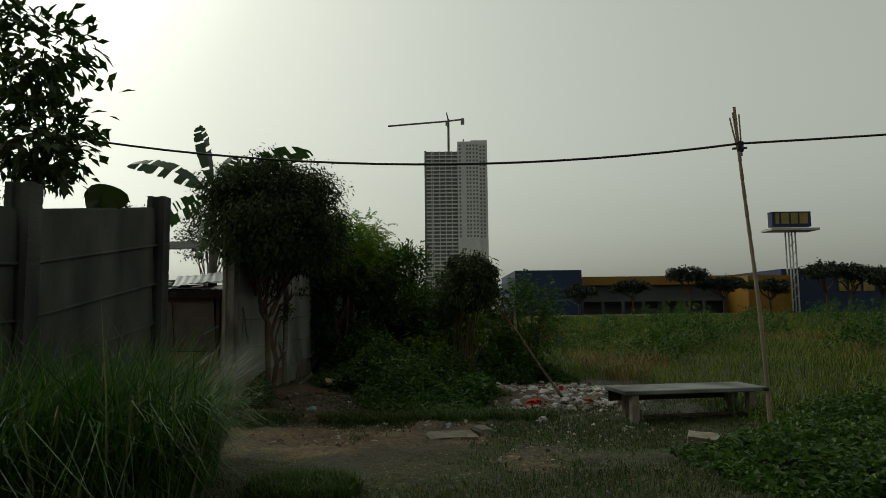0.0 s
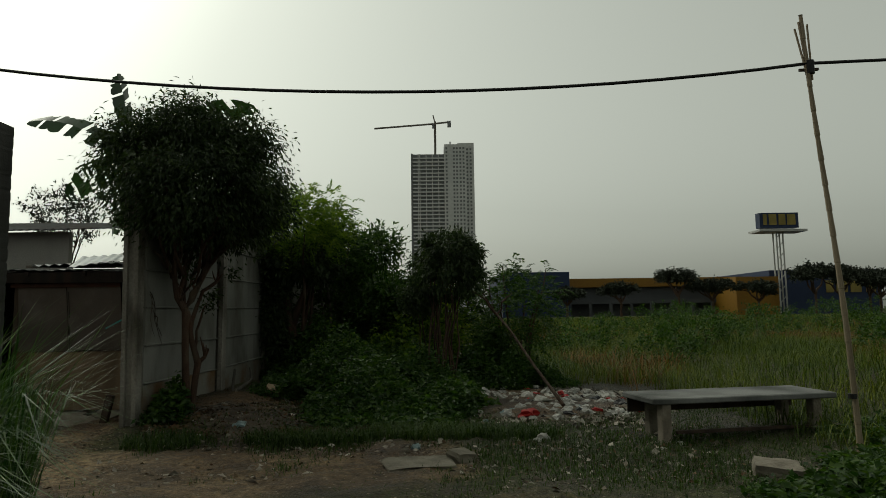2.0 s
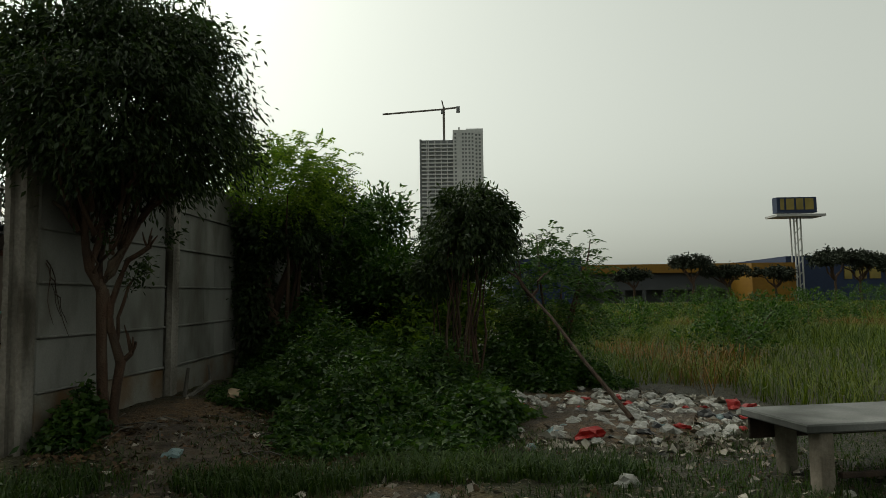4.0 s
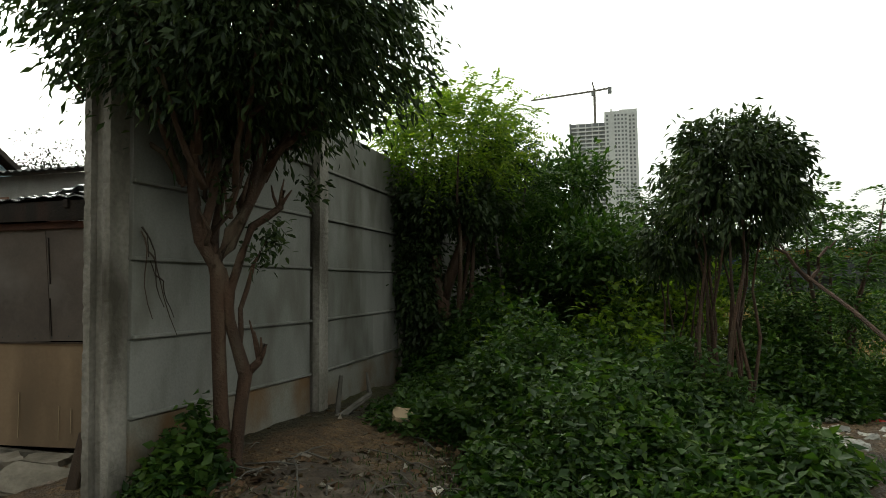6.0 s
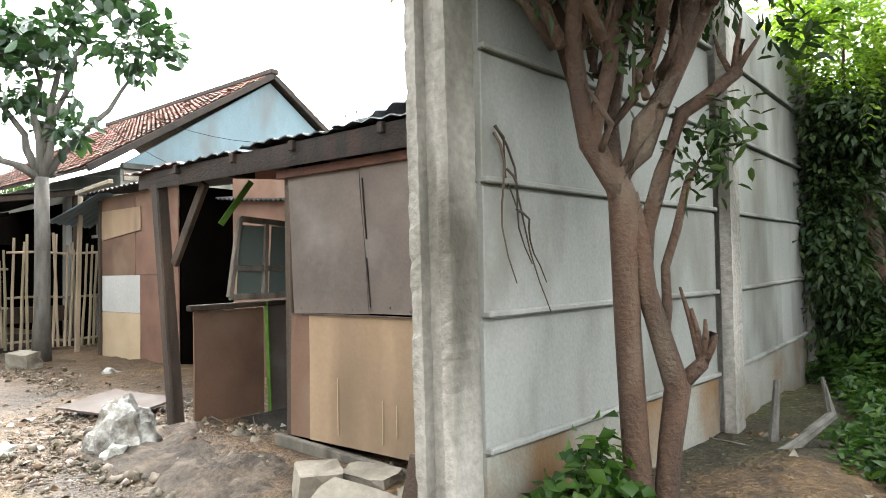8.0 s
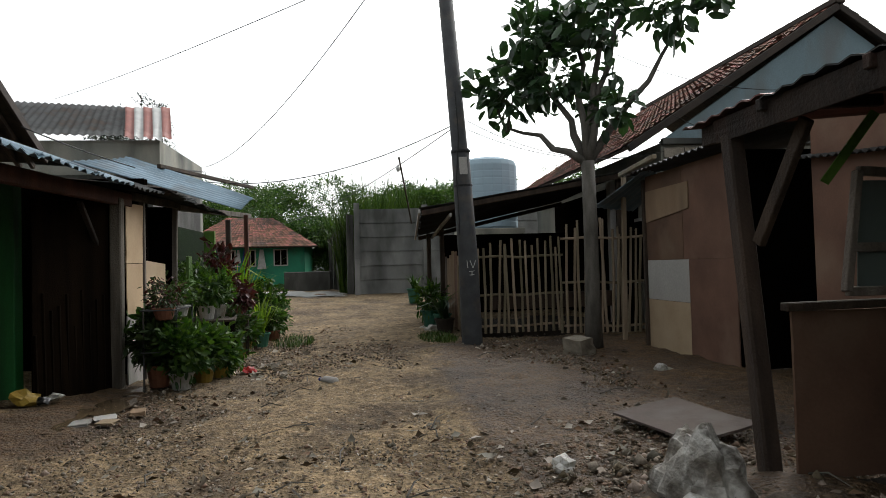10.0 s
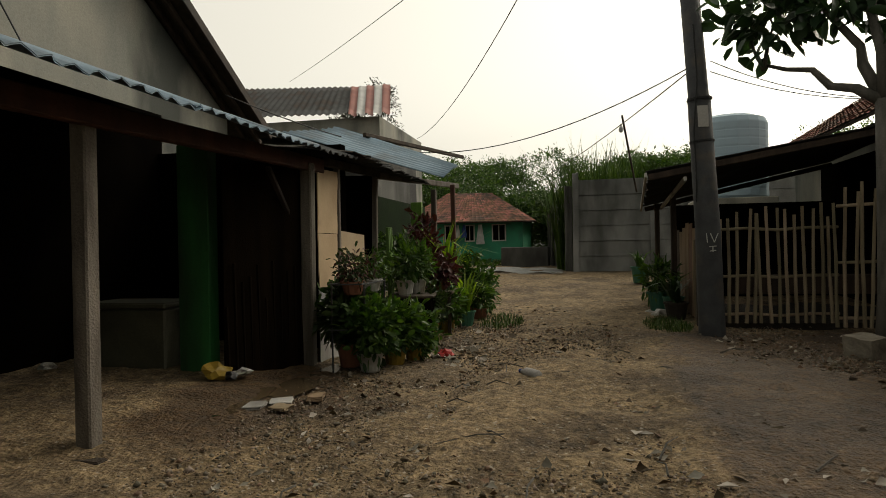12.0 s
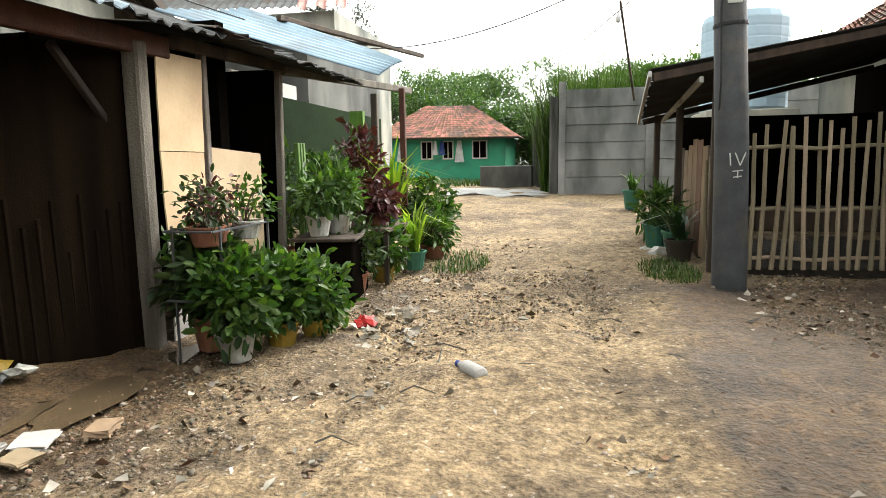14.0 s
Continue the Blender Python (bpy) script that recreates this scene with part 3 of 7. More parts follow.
def build_ground():
    xs, ys = axis(-19, 8, 0.11, 900), axis(0, 18, 0.11, 900)
    X, Y = np.meshgrid(xs, ys, indexing="ij")
    Z = gz(X, Y)
    bump = np.zeros_like(Z)
    for k, (f, a) in enumerate(((0.9, 0.03), (2.3, 0.018), (5.1, 0.010), (9.7, 0.006))):
        p = R.uniform(0, 6.28, 8)
        for j in range(4):
            th = p[j]
            bump += a / 2 * np.sin(f * (math.cos(th) * X + math.sin(th) * Y) * (1 + 0.17 * j) + p[j + 4])
    near = (X > -20) & (X < 9) & (Y > -1) & (Y < 19)
    bump += np.where(near, np.abs(R.normal(0, 0.013, Z.shape)), 0)
    # wheel ruts along the lane
    for off in (-0.75, 0.75):
        c = 10.1 + 0.02 * (X + 8) + off
        bump -= 0.035 * np.exp(-((Y - c) / 0.16) ** 2) * smooth(-X, 3, 5) * (1 - smooth(-X, 17, 20))
    Z = Z + bump * (1 - smooth(np.hypot(X, Y), 30, 60))
    nx, ny = X.shape
    idx = np.arange(nx * ny).reshape(nx, ny)
    f = np.stack([idx[:-1, :-1], idx[1:, :-1], idx[1:, 1:], idx[:-1, 1:]], -1).reshape(-1, 4)
    me = raw_mesh("ground", np.stack([X, Y, Z], -1).reshape(-1, 3), f, EARTH)
    at = me.attributes.new("cover", "FLOAT", "POINT")
    at.data.foreach_set("value", cover(X, Y).ravel().astype(np.float32))
    damp = np.exp(-((X + 10.6) / 1.8) ** 2 - ((Y - 7.6) / 0.75) ** 2) + 0.75 * np.exp(-((X + 11.5) / 2.6) ** 2 - ((Y - 13.3) / 1.0) ** 2) + 0.9 * np.exp(-((X + 6.2) / 2.2) ** 2 - ((Y - 12.6) / 0.5) ** 2)
    # Terms by the tree and east of the gate only darken the earth.
    damp += 1.0 * np.exp(-((X - 2.3) / 2.2) ** 2 - ((Y - 14.0) / 2.2) ** 2) + 0.9 * np.exp(-((X + 2.6) / 1.0) ** 2 - ((Y - 12.9) / 1.3) ** 2)
    damp += 1.0 * np.exp(-((X + 2.4) / 1.5) ** 2 - ((Y - 12.6) / 1.5) ** 2) + 0.45 * np.exp(-((X + 9.5) / 3.0) ** 2 - ((Y - 11.9) / 0.8) ** 2)
    damp += 0.42 * smooth(X, -4.0, -2.8) * (1 - smooth(X, 9, 12)) + 0.8 * smooth(Y, 10.7, 12.2) * smooth(-X, 3.8, 4.6) * (1 - smooth(-X, 14, 17))
    dp = me.attributes.new("damp", "FLOAT", "POINT")
    dp.data.foreach_set("value", np.clip(damp, 0, 1).ravel().astype(np.float32))
    me.polygons.foreach_set("use_smooth", [True] * len(me.polygons))
    tagged(new("ground", me), "trampled tan earth with pebbles, litter and weedy patches", "ground", kind="structure")


build_ground()

# ---- precast concrete walls ----
PITCH = 0.52


def post_mesh(h, w=0.12, d=0.10):
    """A concrete post with a slot down two of its sides."""
    bm = bmesh.new()
    s, g = 0.05, 0.05
    prof = [(-d, -w), (d, -w), (d, -s), (d - g, -s), (d - g, s), (d, s), (d, w), (-d, w), (-d, s), (-d + g, s), (-d + g, -s), (-d, -s)]
    q = random.Random(int(h * 100))
    rings = []
    n = 110
    for k in range(n + 1):
        z = h * k / n
        ring = []
        for x, y in prof:
            chip = q.uniform(0.002, 0.005) if q.random() < 0.2 and abs(y) > s else 0.0
            ring.append(bm.verts.new((x * (1 - chip / d) + q.uniform(-0.002, 0.002), y * (1 - chip / w) + q.uniform(-0.002, 0.002), z)))
        rings.append(ring)
    for a, b in zip(rings, rings[1:]):
        for i in range(12):
            bm.faces.new((a[i], a[(i + 1) % 12], b[(i + 1) % 12], b[i]))
    bm.faces.new(rings[-1])
    bm.faces.new(rings[0][::-1])
    return bm


def panel_mesh(length):
    bm = bmesh.new()
    box(bm, -length / 2, length / 2, -0.022, 0.022, 0.012, PITCH - 0.014, bevel=0.004)
    box(bm, -length / 2, length / 2, -0.008, 0.008, PITCH - 0.016, PITCH + 0.004)
    box(bm, -length / 2, length / 2, -0.05, 0.05, -0.002, 0.024, bevel=0.006)
    me = bpy.data.meshes.new("panel")
    bm.to_mesh(me)
    bm.free()
    return me


def precast_wall(name, label, posts, rows, mat, foot=None, seed=1, split=()):
    """posts: x, y, foot height, post height."""
    q = random.Random(seed)
    w = thing(name, (0, 0, 0), label, "wall", kind="structure")
    meshes = {}
    for (x0, y0, z0, h0), (x1, y1, z1, h1) in zip(posts, posts[1:]):
        d = math.hypot(x1 - x0, y1 - y0)
        a, b = Vector((x0, y0, z0)), Vector((x1, y1, z1))
        mid = (a + b) / 2
        turn = math.degrees(math.atan2(y1 - y0, x1 - x0))
        tilt = -math.degrees(math.atan2(z1 - z0, d))
        for k in range(rows):
            m_ = foot if (foot and k == 0) else mat
            full = d - 0.16
            pieces = [(0.0, full)]
            if (len(meshes) > 1 or k > 1) and y0 in split and k % 5 != 0:
                cut = 0.62 if k % 2 else 0.45
                pieces = [(-full * (1 - cut) / 2, full * cut - 0.003), (full * cut / 2, full * (1 - cut) - 0.003)]
            for off, length in pieces:
                key = (round(length, 2), m_.name)
                if key not in meshes:
                    meshes[key] = panel_mesh(length)
                    meshes[key].materials.append(m_)
                p = part("panel", meshes[key], m_, w)
                p.matrix_basis = pose(mid.x, mid.y, mid.z + k * PITCH, 0, 0, turn) @ pose(0, 0, 0, 0, tilt, 0) @ pose(off, q.uniform(-0.005, 0.005), 0, q.uniform(-0.5, 0.5), q.uniform(-0.12, 0.12), 0)
    for i, (x, y, z, h) in enumerate(posts):
        j = min(i, len(posts) - 2)
        turn = math.degrees(math.atan2(posts[j + 1][1] - posts[j][1], posts[j + 1][0] - posts[j][0]))
        end = i == 0 and mat is CONC
        p = part("post", post_mesh(h, 0.11 if end else 0.12, 0.085 if end else 0.10), POST if mat is CONC else mat, w)
        p.matrix_basis = pose(x - (0.10 if end else 0), y + (0.03 if end else 0), z - 0.25, q.uniform(-0.4, 0.4), q.uniform(-0.4, 0.4), turn)
    return w


precast_wall("wall_north", "tall grey precast concrete panel wall with mud-stained foot",
             [(-3.73, 11.67, -0.33, 3.38), (-3.48, 14.08, -0.33, 3.35), (-3.40, 16.72, -0.30, 3.3), (-3.02, 19.35, -0.28, 3.3), (-2.52, 21.95, -0.28, 3.3), (-2.0, 24.5, -0.28, 3.3)],
             6, CONC, CONC_FOOT, 3, (14.08, 16.72, 19.35))
precast_wall("wall_south", "leaning weathered grey concrete panel wall behind tall grass",
             [(-3.98, 0.8, -0.55, 3.0), (-3.95, 3.4, -0.42, 3.0), (-3.92, 6.02, -0.26, 3.1), (-3.90, 8.82, 0.2, 3.0)], 5, CONC_DARK, None, 4)
precast_wall("wall_west", "streaked grey concrete panel wall closing the lane",
             [(-27.9, 10.2, -0.05, 3.6), (-27.9, 12.75, -0.05, 3.5), (-27.9, 15.3, -0.05, 3.5), (-27.9, 17.75, -0.05, 3.5), (-27.9, 20.4, -0.05, 3.5)], 6, CONC_MID, None, 5)
precast_wall("wall_lane", "dark streaked concrete panel wall running away along the lane",
             [(-28.2, 9.95, -0.05, 3.2), (-31, 9.65, -0.05, 3.0), (-33.7, 9.25, -0.05, 2.9), (-36.4, 9.0, -0.05, 2.8), (-39.1, 8.8, -0.05, 2.8)], 5, CONC_DARK, None, 6)


# ---- vegetation kinds ----
def limbs(bm, root, ends, r0, r1, wob=0.08, q=rr, sides=6):
    root = Vector(root)
    for e in ends:
        e = Vector(e)
        pts, n = [], 5
        for k in range(n + 1):
            t = k / n
            p = root.lerp(e, t) + Vector((q.uniform(-wob, wob), q.uniform(-wob, wob), q.uniform(-wob, wob) + 0.25 * t * (1 - t))) * (1 if 0 < k < n else 0)
            pts.append(p)
        tube(bm, pts, [r0 + (r1 - r0) * k / n for k in range(n + 1)], sides)


def crown_mesh(kind, centers, normals, per, spread, length, width, mat, droop, full=False):
    n = len(centers)
    c = np.repeat(centers, per, 0) + R.normal(0, spread, (n * per, 3))
    d = np.repeat(normals, per, 0) + R.normal(0, 0.7, (n * per, 3)) - np.array([0, 0, droop])
    return leaves(kind, c, d, length, width, mat, full=full)


def drooping_tree():
    """The forked tree before the panel wall, with its umbrella of hanging leaves."""
    t = thing("tree", (-3.25, 12.15, -0.25), "leafy forked tree with brown bark and drooping dark crown", "tree")
    bm = bmesh.new()
    f = Vector((-0.03, -0.10, 1.52))
    tube(bm, [(0.03, 0.0, -0.15), (0.01, -0.02, 0.05), (-0.01, -0.04, 0.45), (-0.02, -0.06, 0.9), (-0.015, -0.08, 1.2), (-0.01, -0.08, 1.38), f], [0.085, 0.064, 0.053, 0.050, 0.053, 0.062, 0.030], 10)
    tube(bm, [(0.10, 0.03, -0.15), (0.07, 0.01, 0.1), (0.10, 0.03, 0.46), (0.13, 0.04, 0.68), (0.08, 0.0, 0.9), (0.045, -0.03, 1.06), (0.03, -0.05, 1.25), (0.0, -0.07, 1.42)], [0.07, 0.048, 0.046, 0.050, 0.042, 0.040, 0.042, 0.04], 9)
    tube(bm, [(0.12, 0.04, 0.67), (0.21, 0.08, 0.77), (0.25, 0.10, 0.89)], [0.034, 0.028, 0.016], 7)
    for dx, dz in ((-0.06, 0.30), (-0.02, 0.22), (0.03, 0.18), (0.07, 0.12)):
        tube(bm, [(0.21, 0.08, 0.75), (0.21 + dx * 0.6, 0.08, 0.78 + dz * 0.5), (0.20 + dx, 0.07, 0.76 + dz)], [0.016, 0.013, 0.006], 6)
    boughs = (((-0.12, -0.14, 1.62), (-0.145, -0.16, 1.80), (-0.16, -0.18, 2.02), (-0.14, -0.19, 2.25), (-0.08, -0.17, 2.75), (-0.3, -0.4, 3.4)),
              ((-0.11, -0.13, 1.66), (-0.04, -0.12, 1.90), (-0.02, -0.09, 2.15), (-0.15, 0.1, 2.6), (-0.5, 0.4, 3.3)),
              ((0.06, -0.05, 1.68), (0.16, 0.0, 1.88), (0.22, 0.02, 2.10), (0.27, 0.04, 2.35), (0.26, 0.02, 2.6), (0.5, -0.3, 3.4)),
              ((0.04, -0.02, 1.58), (0.12, 0.02, 1.80), (0.20, 0.05, 1.98), (0.31, 0.08, 2.2), (0.44, 0.14, 2.45), (0.8, 0.4, 3.1)),
              ((-0.08, -0.02, 1.70), (-0.07, 0.05, 2.0), (-0.02, 0.12, 2.3), (0.1, 0.35, 2.7), (0.2, 0.7, 3.2)))
    for k, b in enumerate(boughs):
        r0 = (0.042, 0.034, 0.046, 0.040, 0.030)[k]
        tube(bm, [Vector((-0.012, -0.08, 1.22)), f - Vector((0, 0, 0.08))] + [Vector(p) for p in b], [r0 * u for u in (0.6, 1.0, 1.0, 0.92, 0.85, 0.74, 0.6, 0.3)][:len(b) + 2], 8)
    tube(bm, [(0.04, -0.03, 1.02), (0.05, -0.03, 1.28), (0.11, 0.0, 1.50), (0.18, 0.03, 1.72), (0.27, 0.06, 1.78), (0.36, 0.11, 1.86), (0.38, 0.12, 1.98)], [0.024, 0.034, 0.031, 0.030, 0.028, 0.026, 0.012], 7)
    for dx, dz in ((-0.08, 0.16), (0.02, 0.2), (0.08, 0.12)):
        tube(bm, [(0.35, 0.10, 1.84), (0.35 + dx * 0.6, 0.11, 1.86 + dz * 0.5), (0.36 + dx, 0.12, 1.86 + dz)], [0.014, 0.011, 0.005], 6)
    tube(bm, [(0.09, 0.02, 0.86), (0.11, 0.01, 0.98), (0.11, 0.0, 1.14), (0.15, 0.02, 1.28), (0.19, 0.04, 1.46), (0.27, 0.08, 1.62)], [0.022, 0.020, 0.018, 0.018, 0.014, 0.007], 7)
    for k in range(16):
        a = rr.uniform(0, 6.28)
        s = Vector((0.3 * math.cos(a), 0.3 * math.sin(a), rr.uniform(1.9, 2.3)))
        e = Vector((1.05 * math.cos(a), 1.05 * math.sin(a), rr.uniform(2.6, 3.7)))
        limbs(bm, s, [e], 0.025, 0.008, 0.07)
    for k in range(14):
        b0 = Vector((rr.choice([-0.12, -0.06, 0.12]) + rr.uniform(-0.03, 0.03), rr.uniform(-0.15, 0.0), rr.uniform(1.5, 2.0)))
        tube(bm, [b0, b0 + Vector((rr.uniform(-0.05, 0.12), rr.uniform(-0.1, 0.05), 0.12)), b0 + Vector((rr.uniform(-0.03, 0.14), rr.uniform(-0.12, 0.05), 0.3))], [0.018, 0.014, 0.006], 5)
    part("trunk", bm, BARK, t, smooth=True)
    c, v = clumps((0.05, -0.08, 3.30), (1.30, 1.2, 1.05), 560, shell=0.3, flat=0.50)
    hang, hv = clumps((0.1, -0.1, 2.98), (1.30, 1.20, 0.72), 260, shell=0.9, flat=0.70)
    for e in ((0.68, -0.1, 3.85), (-0.7, -0.2, 3.85), (0.1, -0.3, 4.05)):
        a, b = clumps(e, (0.55, 0.5, 0.4), 90, shell=0.3)
        c, v = np.concatenate([c, a]), np.concatenate([v, b])
    hang = hang[hang[:, 0] > -0.6]
    hv = unit(hang - np.array([0.1, -0.1, 2.9]))
    m = crown_mesh("crown", np.concatenate([c, hang]), np.concatenate([v, hv]), 50, 0.11, 0.085, 0.026, LEAF_DARK, 1.1)
    part("crown", m, LEAF_DARK, t)
    c2 = np.array([[0.27, 0.10, 1.62], [0.22, 0.06, 1.5], [0.52, 0.24, 1.98], [0.32, 0.10, 1.68], [0.0, -0.1, 1.98], [0.1, -0.1, 2.15]])
    part("low_foliage", crown_mesh("tuft", c2, np.tile([[0.4, 0, 0.2]], (6, 1)), 60, 0.06, 0.06, 0.026, LEAF_DARK, 0.5, True), LEAF, t)
    return t


def feathery_tree(at, height, radius, stems, count, mat, label, low=0.45, name="tree", bark=BARK, flen=0.34):
    t = thing(name, at, label, "tree")
    bm = bmesh.new()
    c, v = clumps((0, 0, height * (1 + low) / 2), (radius, radius, height * (1 - low) / 2), count, shell=0.3)
    for k in range(stems):
        a = 6.28 * k / stems + rr.uniform(-0.4, 0.4)
        r = radius * rr.uniform(0.3, 0.75)
        s = Vector((0.12 * math.cos(a), 0.12 * math.sin(a), -0.1))
        limbs(bm, s, [(r * math.cos(a), r * math.sin(a), height * rr.uniform(0.7, 0.95))], 0.035 + 0.012 * height / 3, 0.008, 0.06)
    part("trunk", bm, bark, t, smooth=True)
    pts = np.repeat(c, 3, 0) + R.normal(0, 0.1, (len(c) * 3, 3))
    d = np.repeat(v, 3, 0) * 0.8 + R.normal(0, 0.5, (len(c) * 3, 3)) + np.array([0, 0, 0.3])
    part("crown", fronds("crown", pts, d, flen, 8, 0.075, mat), mat, t)
    return t


def bush(at, size, count, per, length, width, mat, label, name="bush", category="bush", droop=0.2, stems=6):
    t = thing(name, at, label, category)
    c, v = clumps((0, 0, size[2] * 0.5), (size[0], size[1], size[2] * 0.52), count, shell=0.4, flat=0.8)
    bm = bmesh.new()
    for k in range(stems):
        e = c[R.randint(len(c))]
        limbs(bm, (rr.uniform(-0.1, 0.1), rr.uniform(-0.1, 0.1), -0.08), [tuple(e)], 0.02, 0.006, 0.04, sides=5)
    part("stem", bm, BARK, t)
    part("foliage", crown_mesh("foliage", c, v + np.array([0, 0, 0.4]), per, 0.09, length, width, mat, droop), mat, t)
    return t


drooping_tree()
feathery_tree((-2.65, 16.94, 0.0), 3.85, 1.15, 5, 420, LEAF_BRIGHT, "bright green feathery young tree beside the panel wall", 0.62)


def vine_tree():
    """A dark forked trunk smothered in hanging creeper."""
    t = thing("tree", (-2.78, 16.8, 0.0), "dark vine-hung tree close to the panel wall", "tree")
    bm = bmesh.new()
    tube(bm, [(0.08, 0, -0.2), (0.04, 0, 0.5), (-0.02, 0, 1.0), (-0.2, 0.05, 1.6), (-0.4, 0.1, 2.4)], [0.13, 0.11, 0.10, 0.08, 0.04], 9)
    tube(bm, [(0.0, 0, 0.85), (0.18, -0.02, 1.35), (0.4, 0.0, 1.9), (0.7, 0.1, 2.6)], [0.09, 0.075, 0.06, 0.03], 8)
    part("trunk", bm, BARK, t, smooth=True)
    cs = [clumps(e, r, k, shell=0.2) for e, r, k in (((-0.34, -0.12, 1.25), (0.27, 0.30, 1.2), 150), ((-0.05, -0.1, 2.2), (0.75, 0.6, 0.35), 110), ((0.45, -0.05, 2.15), (0.55, 0.5, 0.35), 70), ((-0.1, -0.1, 0.45), (0.35, 0.3, 0.4), 30))]
    c, v = np.concatenate([a for a, _ in cs]), np.concatenate([b for _, b in cs])
    part("creeper", crown_mesh("creeper", c, v, 34, 0.09, 0.10, 0.045, LEAF_DARK, 1.0), LEAF_DARK, t)


vine_tree()
feathery_tree((-2.0, 17.7, -0.1), 3.5, 0.8, 4, 170, LEAF, "slim feathery tree on pale stems", 0.55, bark=BARK_GREY)
feathery_tree((0.6, 18.7, -0.2), 3.0, 1.2, 6, 330, LEAF, "dense green feathery shrub at the field edge", 0.12)
feathery_tree((2.1, 17.2, -0.35), 2.6, 1.0, 6, 240, LEAF, "sparse feathery shrub leaning over the rubbish", 0.2)


def round_shrub():
    """Many bare stems under a tight round head of hanging leaves."""
    t = thing("tree", on(0.42, 14.55), "small bare-stemmed tree with round drooping leafy head", "tree")
    bm = bmesh.new()
    for k in range(13):
        a, r = 6.28 * k / 13 + rr.uniform(-0.2, 0.2), rr.uniform(0.15, 0.4)
        s = 0.08 if k % 2 else 0.2
        limbs(bm, (s * math.cos(a) - 0.05, s * math.sin(a), -0.05), [(r * math.cos(a) + 0.1, r * math.sin(a), rr.uniform(1.9, 2.4))], 0.02, 0.008, 0.07)
    for k in range(6):
        limbs(bm, (-0.35 + 0.05 * k, 1.1, 0.0), [(-0.55 + 0.16 * k, 0.9, rr.uniform(1.5, 2.1))], 0.016, 0.006, 0.07)
    part("trunk", bm, BARK, t, smooth=True)
    c, v = clumps((0.15, 0, 2.42), (0.60, 0.60, 0.52), 230, shell=0.5, flat=0.45)
    hang, hv = clumps((0.15, 0, 2.1), (0.62, 0.62, 0.35), 70, shell=0.9)
    side, sv = clumps((-0.4, 0.3, 1.75), (0.32, 0.4, 0.4), 45, shell=0.3)
    part("crown", crown_mesh("crown", np.concatenate([c, hang, side]), np.concatenate([v, hv, sv]), 46, 0.065, 0.085, 0.03, LEAF_DARK, 1.2), LEAF_DARK, t)


round_shrub()


def banana(at, leaf_list, label, top=3.7):
    t = thing("banana_plant", at, label, "plant")
    bm = bmesh.new()
    tube(bm, [(0, 0, -0.2), (0.02, 0, 1.8), (0, 0.03, top + 0.05)], [0.13, 0.11, 0.07], 9)
    part("trunk", bm, BARK_GREY, t, smooth=True)
    for k, (turn, rise, length) in enumerate(leaf_list):
        bm = bmesh.new()
        n, a = 34, radians(turn)
        d = Vector((math.cos(a), math.sin(a), 0))
        axis_ = d * math.cos(radians(rise)) + Vector((0, 0, math.sin(radians(rise))))
        flat_ = Vector((-math.sin(a), math.cos(a), 0))
        s = (axis_.cross(flat_) * (1 if k % 2 else -1) + flat_ * 0.55).normalized()
        fold = axis_.cross(s)
        prev = None
        for i in range(n + 1):
            u = i / n
            p = Vector((0, 0, top)) + axis_ * length * u * (1 - 0.1 * u) - Vector((0, 0, 1)) * length * 0.24 * u ** 2.4
            w = 0.0 if u < 0.14 else 0.25 * math.sin(math.pi * min(1, (u - 0.1) / 0.92)) ** 0.55
            wa, wb = w * rr.choice([1, 1, 0.94, 0.8]), w * rr.choice([1, 1, 0.94, 0.8])
            ring = [bm.verts.new(p + s * (wa + 0.012) - fold * 0.25 * wa), bm.verts.new(p), bm.verts.new(p - s * (wb + 0.012) - fold * 0.25 * wb)]
            if prev:
                for q_, r_ in ((0, 1), (1, 2)):
                    if i > 7 and rr.random() < 0.17:
                        continue
                    bm.faces.new((prev[q_], prev[r_], ring[r_], ring[q_]))
            prev = ring
        part("leaf", bm, LEAF_WAX, t)
    return t


banana((-5.2, 14.5, -0.4), [(180, 35, 2.65), (178, 80, 2.5), (2, 38, 3.1), (182, -18, 1.4), (175, -72, 1.3), (5, 70, 1.5), (60, 55, 1.8)], "tall banana plant with torn arching leaves behind the wall", 4.4)
banana((-8.6, 19.0, -2.7), [(170, 42, 2.0), (100, 70, 2.0), (20, 55, 2.0), (-60, 45, 1.8)], "banana plant with torn leaves behind the shack roof")


